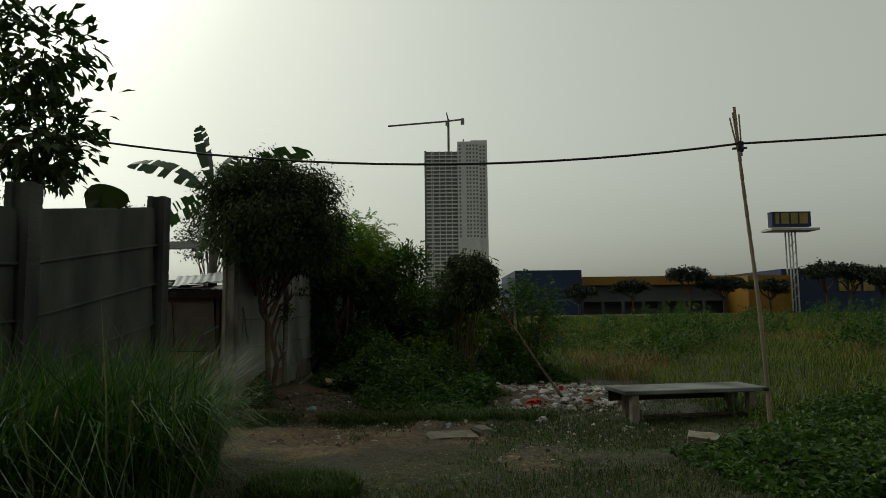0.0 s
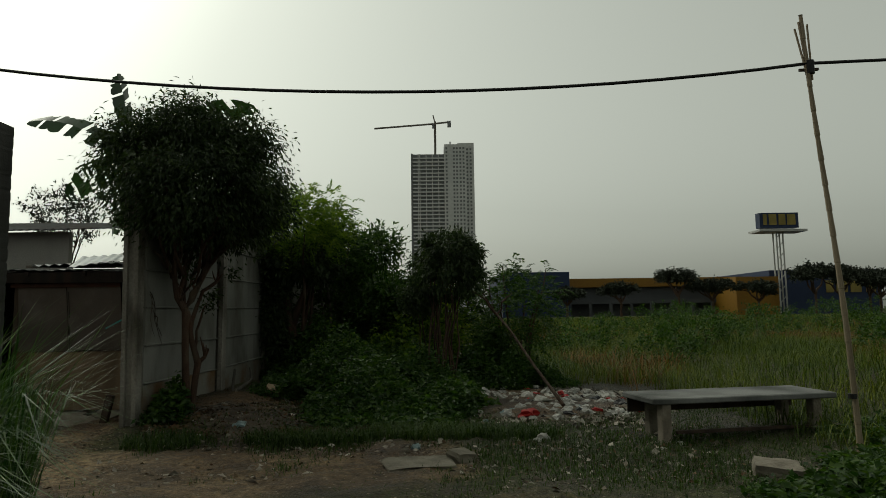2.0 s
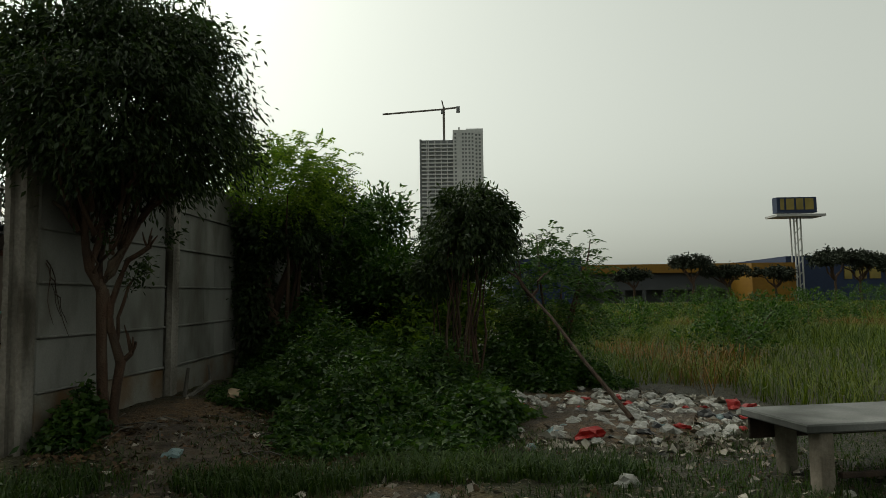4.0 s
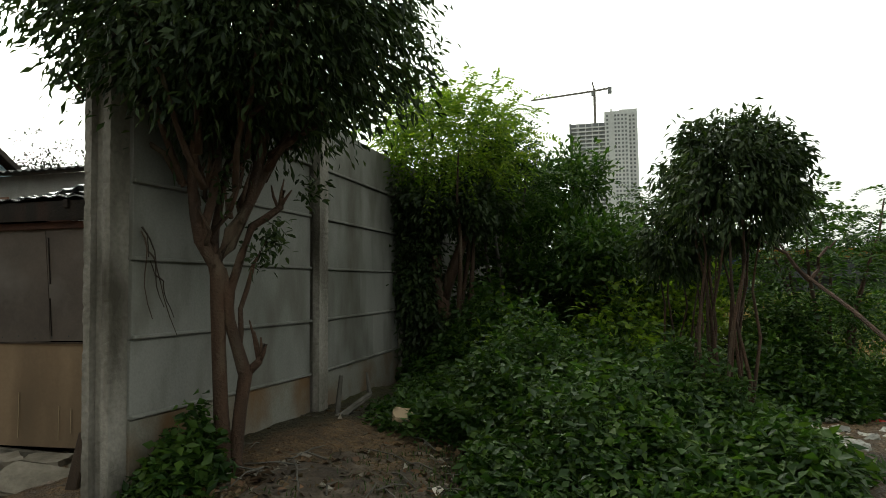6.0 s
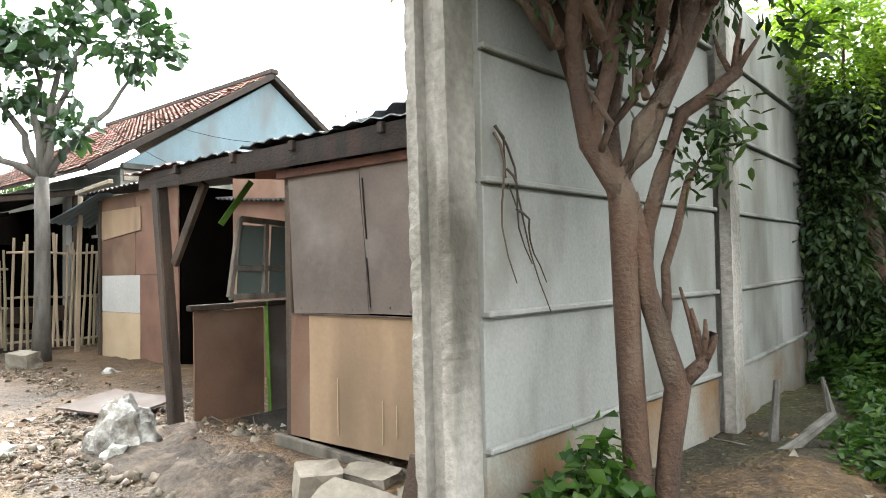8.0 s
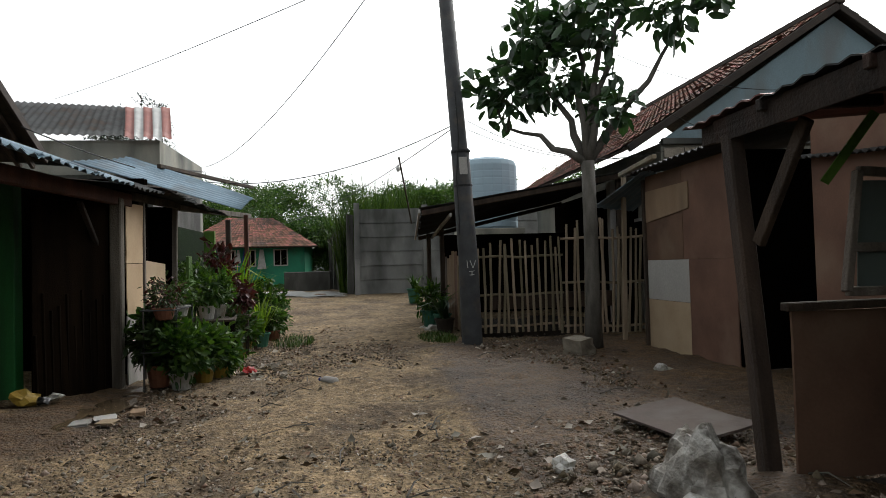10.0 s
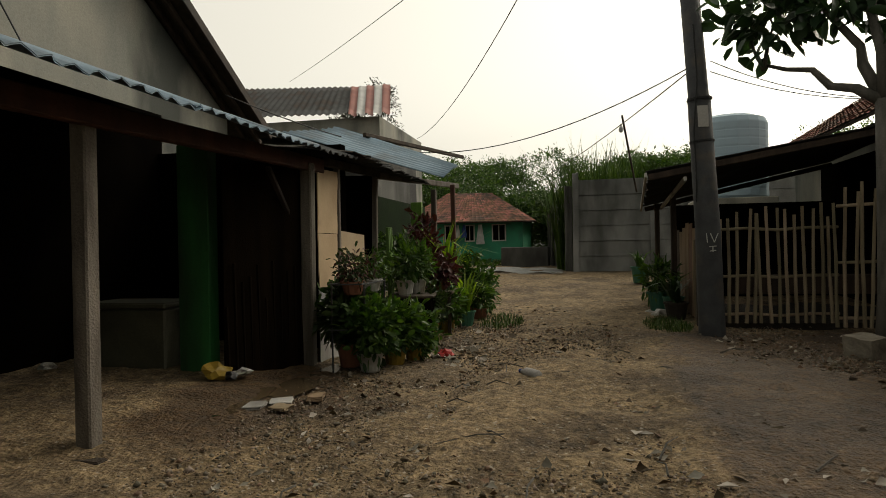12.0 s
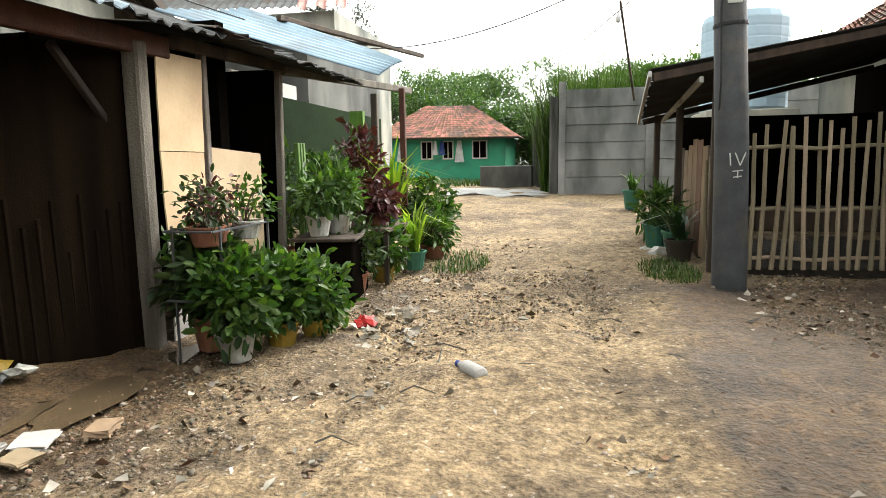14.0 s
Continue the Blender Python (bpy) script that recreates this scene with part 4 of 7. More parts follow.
def broadleaf_tree():
    """The tree on the lane with large waxy leaves."""
    t = thing("tree", on(-13.9, 13.95), "young broad-leaved tree with pale trunk on the lane edge", "tree")
    bm = bmesh.new()
    tube(bm, [(0, 0, -0.1), (0.02, 0, 0.8), (-0.02, 0.02, 1.9), (0.0, 0.0, 3.0)], [0.16, 0.12, 0.115, 0.11], 10)
    ends = [(-0.9, -1.15, 3.75), (-0.15, -0.1, 5.6), (0.35, 0.6, 5.4), (0.7, 1.3, 5.0), (0.1, 0.5, 6.2), (-0.6, -0.6, 4.9)]
    limbs(bm, (0, 0, 2.95), ends, 0.075, 0.02, 0.1)
    limbs(bm, (-0.85, -1.1, 3.65), [(-0.95, -1.3, 4.3), (-0.6, -1.0, 4.4)], 0.03, 0.012, 0.04)
    part("trunk", bm, BARK_GREY, t, smooth=True)
    cs = []
    for (x, y, z), r, n in (((-0.85, -1.05, 4.35), 0.55, 22), ((-0.35, -0.3, 4.5), 0.6, 22), ((0.3, 0.35, 3.9), 0.35, 8), ((0.2, 0.1, 5.3), 0.7, 22), ((0.7, 1.2, 5.3), 0.55, 18), ((-0.6, -0.7, 5.3), 0.5, 14), ((0.3, 0.9, 6.2), 0.6, 16)):
        c, v = clumps((x, y, z), (r, r, r * 0.8), n, shell=0.3)
        cs.append((c, v))
    c, v = np.concatenate([a for a, _ in cs]), np.concatenate([b for _, b in cs])
    part("crown", crown_mesh("crown", c, v, 11, 0.13, 0.25, 0.15, LEAF_WAX, 0.1, True), LEAF_WAX, t)


broadleaf_tree()


# ---- grass, undergrowth ----
def stuff(name, me, label, category):
    return tagged(new(name, me), label, category, kind="stuff")


def scatter(n, x0, x1, y0, y1, test=None):
    p = np.stack([R.uniform(x0, x1, n), R.uniform(y0, y1, n)], 1)
    if test is not None:
        p = p[test(p[:, 0], p[:, 1])]
    return np.column_stack([p, gz(p[:, 0], p[:, 1]) - 0.02])


# tall grass before the south wall
def mound(n, cx, cy, rx, ry):
    a, r = R.uniform(0, 6.28, n), np.sqrt(R.uniform(0, 1, n))
    x, y = cx + rx * r * np.cos(a), cy + ry * r * np.sin(a)
    return np.column_stack([x, y, gz(x, y) - 0.02])


g = np.concatenate([mound(8500, -2.85, 5.3, 0.8, 1.2), mound(3200, -3.2, 3.7, 0.55, 1.1), mound(1300, -3.0, 6.9, 0.6, 0.7), mound(700, -3.4, 7.9, 0.35, 0.7)])
stuff("tall_grass", blades("tall_grass", g, 1.52, 0.013, 0.62, GRASS_LONG, droop=0.75), "tall arching green grass in front of the wall", "grass")
g = mound(330, -2.8, 5.1, 0.85, 1.2)
stuff("grass_seed_heads", blades("seed", g, 1.6, 0.014, 0.5, SEED, droop=0.5), "pale drooping seed heads over tall grass", "grass")
g = mound(2600, -1.35, 6.4, 0.55, 0.5)
stuff("weed_patch", blades("weed_patch", g, 0.22, 0.014, 0.7, GRASS), "low dark weed patch beside the dirt track", "grass")


def undergrowth(name, n, cx, cy, rx, ry, hmax, label, size=0.075, mat=LEAF):
    """A low thicket of leafy stems with an uneven top and ragged rim."""
    a, r = R.uniform(0, 6.28, n), np.sqrt(R.uniform(0, 1, n))
    r = r * (1 + 0.18 * np.sin(3 * a + cx) + 0.12 * np.sin(7 * a + cy))
    x, y = cx + rx * r * np.cos(a), cy + ry * r * np.sin(a)
    z = gz(x, y)
    lump = 0.75 + 0.28 * np.sin(3.1 * x + 1.3 * y) + 0.22 * np.sin(2.3 * y - 4.1 * x) + 0.15 * np.sin(8.3 * x + 6.1 * y)
    h = hmax * np.clip(1 - r ** 2.2, 0, 1) * R.uniform(0.5, 1.15, n) * np.clip(lump, 0.3, 1.4) + 0.06
    k = 11
    t = R.uniform(0.15, 1.0, (n, k))
    P = np.stack([np.repeat(x, k), np.repeat(y, k), (z[:, None] + h[:, None] * t).ravel()], 1) + R.normal(0, 0.045, (n * k, 3))
    D = R.normal(0, 1, (n * k, 3)) * np.array([1, 1, 0.45]) - np.array([0, 0, 0.12])
    return stuff(name, leaves(name, P, D, size, size * 0.55, mat, spread=0.55), label, "undergrowth")


undergrowth("undergrowth", 9000, -0.8, 14.6, 1.9, 2.6, 0.85, "dense green leafy undergrowth over a spoil heap", 0.074)
undergrowth("undergrowth", 3000, 0.2, 13.3, 0.9, 1.1, 0.55, "grassy green weeds beside the rubbish", 0.085)
undergrowth("undergrowth", 6000, -1.4, 17.4, 2.2, 2.4, 1.5, "tall leafy weeds along the panel wall", 0.09)
bush((-1.5, 18.3, -0.2), (1.4, 1.1, 2.6), 320, 26, 0.12, 0.06, LEAF, "dense leafy green bush before the far panel wall")
# Backlight on this bush is put into its bright leaf colour.
bush((0.1, 17.6, -0.2), (1.1, 0.9, 1.9), 200, 22, 0.11, 0.055, LEAF_BRIGHT, "bright backlit bush among the undergrowth")
# Extra stems in the bright leaf colour imitate light coming through.
undergrowth("undergrowth", 1300, -1.0, 16.4, 1.6, 1.8, 1.3, "backlit bright weeds over the undergrowth", 0.10, LEAF_BRIGHT)
undergrowth("undergrowth", 4000, 1.5, 16.9, 1.6, 1.4, 1.2, "weeds behind the rubbish heap", 0.08)
undergrowth("undergrowth", 260, -3.42, 11.92, 0.24, 0.34, 0.95, "leafy weed at the foot of the concrete post", 0.085)
undergrowth("undergrowth", 3000, 4.6, 7.2, 1.6, 2.2, 0.45, "green weeds beside the bench", 0.08)
undergrowth("undergrowth", 1500, 6.8, 9.6, 1.8, 1.6, 0.55, "green weeds behind the bamboo pole", 0.08)

g = np.concatenate([mound(1500, -1.3, 11.0, 0.8, 0.3), mound(1800, 0.2, 11.3, 0.9, 0.35), mound(900, 1.3, 11.2, 0.6, 0.3), mound(700, -3.1, 10.9, 0.5, 0.3)])
stuff("grass_tufts", blades("grass_tufts", g, 0.20, 0.011, 0.9, GRASS, droop=0.5), "green grass tufts along the track edge", "grass")


# field
def patchy(x, y):
    lump = 0.5 + 0.25 * np.sin(2.1 * x + 0.9 * y + 1) + 0.25 * np.sin(1.7 * y - 2.6 * x) + 0.15 * np.sin(5.3 * x + 4.1 * y) + 0.12 * np.sin(9.1 * y - 7 * x)
    return cover(x, y) * 0.75 + lump * 0.6 + R.normal(0, 0.12, len(x))


g = scatter(90000, -3.2, 8, 2.5, 13.2, lambda x, y: patchy(x, y) > 0.57)
stuff("short_grass", blades("short_grass", g, 0.10, 0.009, 0.9, GRASS), "short patchy grass on trampled earth", "grass")
g = scatter(80000, 3.2, 26, 9.5, 40, lambda x, y: (x - 3 > (11.5 - y) * 0.9) & ((x > 4.6) | (y > 16.5)))
stuff("field_grass", blades("field_grass", g, 0.50 + 0.12 * np.sin(g[:, :1] * 0.7) + 0.1 * np.sin(g[:, 1:2] * 0.53), 0.014, 0.95, GRASS_FIELD, droop=0.6), "waist-high green field grass", "grass")
g = scatter(42000, 4.0, 30, 14, 45, lambda x, y: np.sin(x * 0.45 + 1) + np.sin(y * 0.38 + 0.6 * x * 0.2) > 0.35)
stuff("russet_grass", blades("russet_grass", g, 0.66, 0.014, 1.0, GRASS_DRY, droop=0.7), "russet dry grass patches in the field", "grass")
g = scatter(60000, -4, 75, 36, 120)
stuff("far_grass", blades("far_grass", g, 0.75, 0.06, 0.5, GRASS_FIELD), "distant green grass of the open field", "grass")
g = scatter(12000, 4, 75, 32, 110, lambda x, y: np.sin(x * 0.2 + 1) + np.sin(y * 0.17) > 0.4)
stuff("far_russet_grass", blades("far_russet", g, 0.8, 0.07, 0.4, GRASS_DRY), "distant russet grass of the open field", "grass")
for bx, by, s in ((9, 24, 1.0), (14, 30, 1.2), (19, 30, 1.3), (24, 34, 1.5), (30, 38, 1.6), (12.5, 19, 0.9), (6.5, 20, 0.8), (36, 40, 1.8), (27, 26, 1.2), (20, 22, 1.0), (10.5, 28, 1.3), (17, 36, 1.5), (23, 28, 1.2), (32, 46, 2.0), (42, 50, 2.2), (14, 42, 1.6), (8, 33, 1.2), (26, 45, 1.8), (48, 60, 2.4), (38, 62, 2.2), (20, 55, 2.0), (30, 33, 1.3), (16.5, 25, 1.0), (5.5, 26, 1.0)):
    bush((bx, by, float(gz(bx, by))), (1.5 * s, 1.1 * s, 1.2 * s), int(60 * s), 22, 0.11, 0.06, LEAF, "low green bush standing in the field grass", stems=4)


# ---- far distance: store, sign, trees, tower ----
def store():
    t = thing("store_building", (0, 0, 0), "long dark blue and yellow store behind the field", "building")
    part("blue_hall", boxes((20, 39, 185, 230, -0.5, 12.3)), STORE_BLUE, t)
    part("yellow_hall", boxes((39, 96, 195, 240, 8.2, 10.8)), STORE_YELLOW, t, "yellow cladding")
    part("lower_hall", boxes((39, 92, 193, 235, 3.2, 4.4), (39, 92, 197, 235, -0.5, 8.1)), STORE_GREY, t)
    for k in range(12):
        part("column", boxes((22 + k * 6, 22.8 + k * 6, 191.5, 192.3, -0.5, 3.3)), STORE_GREY, t)
    part("entrance_block", boxes((84, 96, 180, 200, -0.5, 10.0)), STORE_YELLOW, t)
    part("east_hall", boxes((96, 128, 185, 230, -0.5, 12.0)), STORE_BLUE, t)
    for x0, x1 in ((112, 114), (115, 118), (119, 122), (123.5, 126)):
        part("sign_bar", boxes((x0, x1, 184.6, 184.95, 5.5, 9.0)), SIGN_YELLOW, t)


def sign():
    t = thing("billboard_sign", (96.5, 180, -0.4), "blue roadside sign on tall lattice mast", "sign")
    turn = pose(0, 0, 0, 0, 0, -28)
    for dx, dy in ((-0.9, -0.9), (0.9, -0.9), (0.9, 0.9), (-0.9, 0.9)):
        part("leg", beam((dx, dy, 0), (dx, dy, 23), 0.34, 0.34), WHITE_SHEET, t)
    for z in range(3, 23, 3):
        part("brace", beam((-0.9, -0.9, z), (0.9, -0.9, z + 2), 0.2, 0.2), WHITE_SHEET, t)
    part("platform", boxes((-6.6, 6.6, -3.2, 3.2, 22.6, 23.2)), WHITE_SHEET, t)
    part("board", boxes((-5.4, 5.4, -1.2, 1.2, 23.8, 28.0)), STORE_BLUE, t)
    for x0, x1 in ((-4.5, -3.5), (-2.9, -0.8), (-0.2, 1.7), (2.2, 4.5)):
        part("sign_bar", boxes((x0, x1, -1.35, -1.2, 24.6, 27.6)), SIGN_YELLOW, t)


def tower():
    t = thing("apartment_tower", (-2, 520, -0.5), "unfinished pale high-rise tower under construction", "building")
    H, H2 = 131.0, 140.5
    # No storeys are open here; their shade is the grey of the core.
    part("core_wall", boxes((-13, 13.0, 1.2, 30, 0, H), (-14, -12.4, 0, 30, 0, H + 0.5)), TOWER_DARK, t, "closed core coloured as shaded open storeys")
    part("shaft", boxes((13, 31, -2, 26, 0, H2 - 2), (24, 37.5, 2, 28, 0, H2), (17.4, 18.6, -2.6, -2, 0, H2)), TOWER_WALL, t)
    fl = 3.1
    slab = part("balcony_slab", boxes((-12.4, 13.0, 0.0, 1.4, 0, 1.0)), TOWER_WALL, t)
    for k in range(1, int(H / fl)):
        part("balcony_slab", slab.data, TOWER_WALL, t).location.z = k * fl
    for x in (-8.5, -7.2, -2, 3, 8):
        part("fin", boxes((x, x + 0.7, -0.1, 1.4, 0, H)), TOWER_WALL, t)
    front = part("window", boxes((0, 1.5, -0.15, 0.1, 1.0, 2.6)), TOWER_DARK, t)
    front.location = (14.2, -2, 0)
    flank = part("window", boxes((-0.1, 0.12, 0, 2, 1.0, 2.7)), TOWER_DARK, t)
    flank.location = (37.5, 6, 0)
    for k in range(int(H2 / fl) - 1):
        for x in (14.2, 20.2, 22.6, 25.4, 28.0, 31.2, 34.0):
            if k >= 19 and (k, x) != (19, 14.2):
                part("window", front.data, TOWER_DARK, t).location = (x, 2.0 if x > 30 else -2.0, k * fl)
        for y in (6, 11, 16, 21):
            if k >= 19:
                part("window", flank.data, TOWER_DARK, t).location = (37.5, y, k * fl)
    front.location.z = flank.location.z = 19 * fl
    c = thing("tower_crane", (4, 532, H + 0.2), "tower crane standing on the unfinished high-rise", "crane")
    part("mast", beam((0, 0, -0.7), (0, 0, 30), 1.9, 1.9), CRANE, c)
    part("jib", beam((-1, 0, 28), (-50, -8, 22.0), 1.1, 1.3), CRANE, c)
    part("counter_jib", beam((0, 0, 28.2), (13, 3, 30.5), 1.6, 1.2), CRANE, c)
    part("counterweight", boxes((10.5, 13.5, 1.5, 4, 26, 31)), TOWER_DARK, c)
    part("tower_head", beam((0, 0, 29), (-1.5, 0, 35.5), 1.0, 1.0), CRANE, c)
    part("cab", boxes((-2.4, -0.6, -2, 0, 24, 27)), TOWER_DARK, c)


store()
sign()
tower()


def flat_tree(x, y, h, r, seed):
    t = thing("rain_tree", (x, y, -0.4), "distant dark flat-crowned roadside tree", "tree", "roadside trees")
    bm = bmesh.new()
    q = random.Random(seed)
    es = [(q.uniform(-r, r) * 0.7, q.uniform(-r, r) * 0.5, h * q.uniform(0.75, 0.92)) for _ in range(6)]
    limbs(bm, (0, 0, -0.3), [(q.uniform(-0.4, 0.4), 0, h * 0.45)], 0.35, 0.28, 0.1, q)
    limbs(bm, (0, 0, h * 0.42), es, 0.25, 0.08, 0.3, q)
    part("trunk", bm, BARK, t)
    cs, vs = [], []
    for e in es + [(0, 0, h * 0.95), (0.4 * r, 0, h * 0.9), (-0.4 * r, 0, h * 0.9)]:
        c, v = clumps(e, (r * 0.42, r * 0.42, h * 0.07), 26, shell=0.2)
        cs.append(c)
        vs.append(v)
    part("crown", crown_mesh("crown", np.concatenate(cs), np.concatenate(vs), 16, 0.35, 0.55, 0.4, LEAF_FAR, 0.0), LEAF_FAR, t)


for i, (x, y, h, r) in enumerate(((62, 165, 11.5, 7), (72, 168, 9, 6), (80, 160, 8, 6), (49, 170, 8.5, 5), (88, 150, 11.5, 7), (97, 155, 11, 8), (106, 158, 10.5, 7), (116, 150, 12, 8), (128, 150, 14, 10), (34, 165, 7, 4), (103, 150, 8.5, 6))):
    flat_tree(x, y, h, r, i)


# ---- field edge: bamboo pole with cable, bench, rubbish ----
def cable(name, pts, r, label, sag_steps=10):
    bm = bmesh.new()
    tube(bm, pts, r, 5)
    ob = part(name, bm, CABLE, smooth=True)
    return tagged(ob, label, "cable")


def sag(a, b, drop, n=14):
    a, b = Vector(a), Vector(b)
    return [a.lerp(b, i / n) - Vector((0, 0, 4 * drop * (i / n) * (1 - i / n))) for i in range(n + 1)]


def bamboo_pole():
    t = thing("bamboo_pole", on(4.645, 9.46), "leaning bamboo pole carrying a black cable", "pole")
    bm = bmesh.new()
    top = Vector((-0.16, 0.2, 4.85))
    pts, rad = [], []
    for k in range(19):
        u = k / 18
        pts.append(Vector((0, 0, -0.2)).lerp(top, u) + Vector((0.03 * math.sin(5 * u), 0, 0)))
        rad.append(0.030 - 0.010 * u)
        pts.append(pts[-1] + Vector((0, 0, 0.012)))
        rad.append(0.035 - 0.010 * u)
    tube(bm, pts, rad, 8)
    part("cane", bm, BAMBOO, t)
    for dx, z0, z1 in ((-0.05, 3.9, 4.78), (-0.09, 4.0, 4.7), (0.03, 4.1, 4.75)):
        bm = bmesh.new()
        tube(bm, [(-0.13 + dx * 0.2, 0.17, z0), (-0.16 + dx * 1.2, 0.2, z1)], 0.012, 6)
        part("stick", bm, BAMBOO, t)
    part("crossbar", beam((-0.25, 0.2, 4.22), (-0.03, 0.2, 4.23), 0.03, 0.03), TIMBER, t)
    bm = bmesh.new()
    tube(bm, [(-0.14, 0.18, 4.17), (-0.14, 0.18, 4.32)], 0.05, 8)
    part("tie", bm, CABLE, t)
    bm = bmesh.new()
    tube(bm, [(-0.03, 0.03, 0.63), (-0.03, 0.03, 0.68)], 0.045, 8)
    part("strap", bm, CABLE, t)


bamboo_pole()
P0 = (4.50, 9.64, 3.82)
cable("overhead_cable", sag((-12, 10.3, 5.75), P0, 0.95, 30), 0.019, "black sagging cable tied to bamboo pole")
cable("overhead_cable", sag(P0, (26, 11, 6.3), 0.3, 20), 0.019, "black cable running from the pole over the field")


def bench():
    t = thing("bench", on(3.75, 11.1), "low grey concrete slab bench on stub legs", "bench", turn=9)
    bm = boxes((-0.95, 1.55, -0.42, 0.42, 0.45, 0.52), bevel=0.012)
    part("seat_slab", bm, CONC_MID, t)
    for x, y in ((-0.75, -0.3), (-0.62, 0.28), (1.3, -0.3), (1.3, 0.3)):
        part("leg", boxes((x - 0.06, x + 0.06, y - 0.07, y + 0.07, -0.1, 0.45), bevel=0.01), RUBBLE, t)
    part("side_board", boxes((-0.9, 1.5, 0.36, 0.39, 0.26, 0.45), bevel=0.004), TIMBER, t)
    part("stretcher", beam((-0.6, -0.3, 0.1), (1.25, -0.3, 0.1), 0.05, 0.04), TIMBER, t)


bench()


def crumple(seed, sx, sy, sz):
    """A crumpled bag with folds."""
    bm = bmesh.new()
    bmesh.ops.create_icosphere(bm, subdivisions=2, radius=1.0)
    off = Vector((seed * 3.1, seed * 1.7, seed))
    for v in bm.verts:
        k = 0.72 + 0.55 * noise.noise(v.co * 1.9 + off) + 0.28 * noise.noise(v.co * 5 + off)
        c = v.co * k
        v.co = Vector((c.x * sx, c.y * sy, max(c.z, -0.35) * sz + 0.3 * sz))
    me = bpy.data.meshes.new("bag")
    bm.to_mesh(me)
    bm.free()
    return me


BAGS = [crumple(k, 1, R.uniform(0.6, 1), R.uniform(0.35, 0.75)) for k in range(9)]
BAG_MESH = {}


def bag(x, y, size, mat, label, dz=0.0, group="rubbish bags"):
    k = rr.randrange(9)
    if (k, mat.name) not in BAG_MESH:
        me = BAGS[k].copy()
        me.materials.append(mat)
        BAG_MESH[k, mat.name] = me
    ob = new("plastic_bag", BAG_MESH[k, mat.name])
    ob.matrix_basis = pose(x, y, float(gz(x, y)) - 0.02 + dz, rr.uniform(-20, 20), rr.uniform(-20, 20), rr.uniform(0, 360)) @ Matrix.Diagonal((size, size, size, 1))
    return tagged(ob, label, "plastic bag", group)


for k in range(270):
    a, r = rr.uniform(0, 6.28), math.sqrt(rr.random())
    x, y = 2.35 + 1.75 * r * math.cos(a) + 0.25 * r * math.sin(a), 14.2 + 1.95 * r * math.sin(a)
    kind = rr.random()
    s = rr.uniform(0.05, 0.16)
    if kind < 0.82:
        bag(x, y, s, PLASTIC, "crumpled dirty white plastic bag on the rubbish heap", 0.07 * (1 - r))
    elif kind < 0.9:
        bag(x, y, s, PLASTIC_BLACK, "crumpled black plastic bag on the rubbish heap", 0.05 * (1 - r))
    elif kind < 0.97:
        bag(x, y, s, PLASTIC_BLUE, "crumpled pale blue plastic bag on the rubbish heap", 0.05 * (1 - r))
    else:
        bag(x, y, s * 0.8, PLASTIC_RED, "small red plastic bag on the rubbish heap", 0.05)
for x, y, s in ((1.66, 12.45, 0.22), (2.62, 14.35, 0.13), (3.9, 14.1, 0.17), (4.15, 14.2, 0.14)):
    bag(x, y, s, PLASTIC_RED, "bright red plastic bag among white rubbish", 0.06)
for x, y, s in ((-2.35, 11.6, 0.13), (-0.75, 11.2, 0.10), (0.05, 10.6, 0.12), (1.6, 10.9, 0.14), (0.6, 15.2, 0.13), (0.85, 12.6, 0.13), (1.0, 12.2, 0.1), (-1.2, 11.5, 0.09), (0.35, 12.9, 0.1), (2.9, 10.3, 0.08), (3.2, 10.6, 0.06)):
    bag(x, y, s, rr.choice([PLASTIC, PLASTIC, PLASTIC_BLUE]), "loose crumpled plastic bag on the ground", 0.0, "litter")
for x, y, s in ((-11.65, 14.0, 0.14), (-9.7, 13.2, 0.1), (-17.5, 11.75, 0.2), (-17.9, 11.6, 0.16), (-10.6, 11.85, 0.09), (-8.2, 11.6, 0.11)):
    bag(x, y, s, PLASTIC, "crumpled white plastic bag lying on the lane", 0.0, "litter")
bag(-12.95, 8.75, 0.16, PLASTIC_RED, "red plastic bag beside the potted plants", 0.0, "litter")


def scraps(name, n, x0, x1, y0, y1, size, mat, label, test=None):
    p = scatter(n, x0, x1, y0, y1, test)
    p[:, 2] += 0.035
    return stuff(name, leaves(name, p, np.column_stack([R.normal(0, 1, (len(p), 2)), R.normal(0, 0.12, len(p))]), size, size * 0.7, mat, spread=0.6), label, "litter")


scraps("litter_scraps", 2200, 0.3, 4.6, 11.8, 16.6, 0.13, PAPER, "soiled paper and plastic scraps of the heap", lambda x, y: ((x - 2.3) / 2.1) ** 2 + ((y - 14.1) / 2.3) ** 2 < 1)
scraps("litter_scraps", 1100, -3.4, 4, 7.8, 13.2, 0.075, PAPER, "scattered paper scraps and dry leaves on the track")
scraps("litter_scraps", 170, -16, -6, 8.2, 14.2, 0.095, PAPER, "torn pale paper and plastic pieces on the lane")
scraps("litter_scraps", 90, -13.6, -12.4, 8.5, 9.3, 0.10, PAPER, "small torn rubbish beside the potted plants")
scraps("litter_scraps", 1300, -19, -5, 8.0, 13.8, 0.05, PAPER, "scattered paper scraps on the village lane")


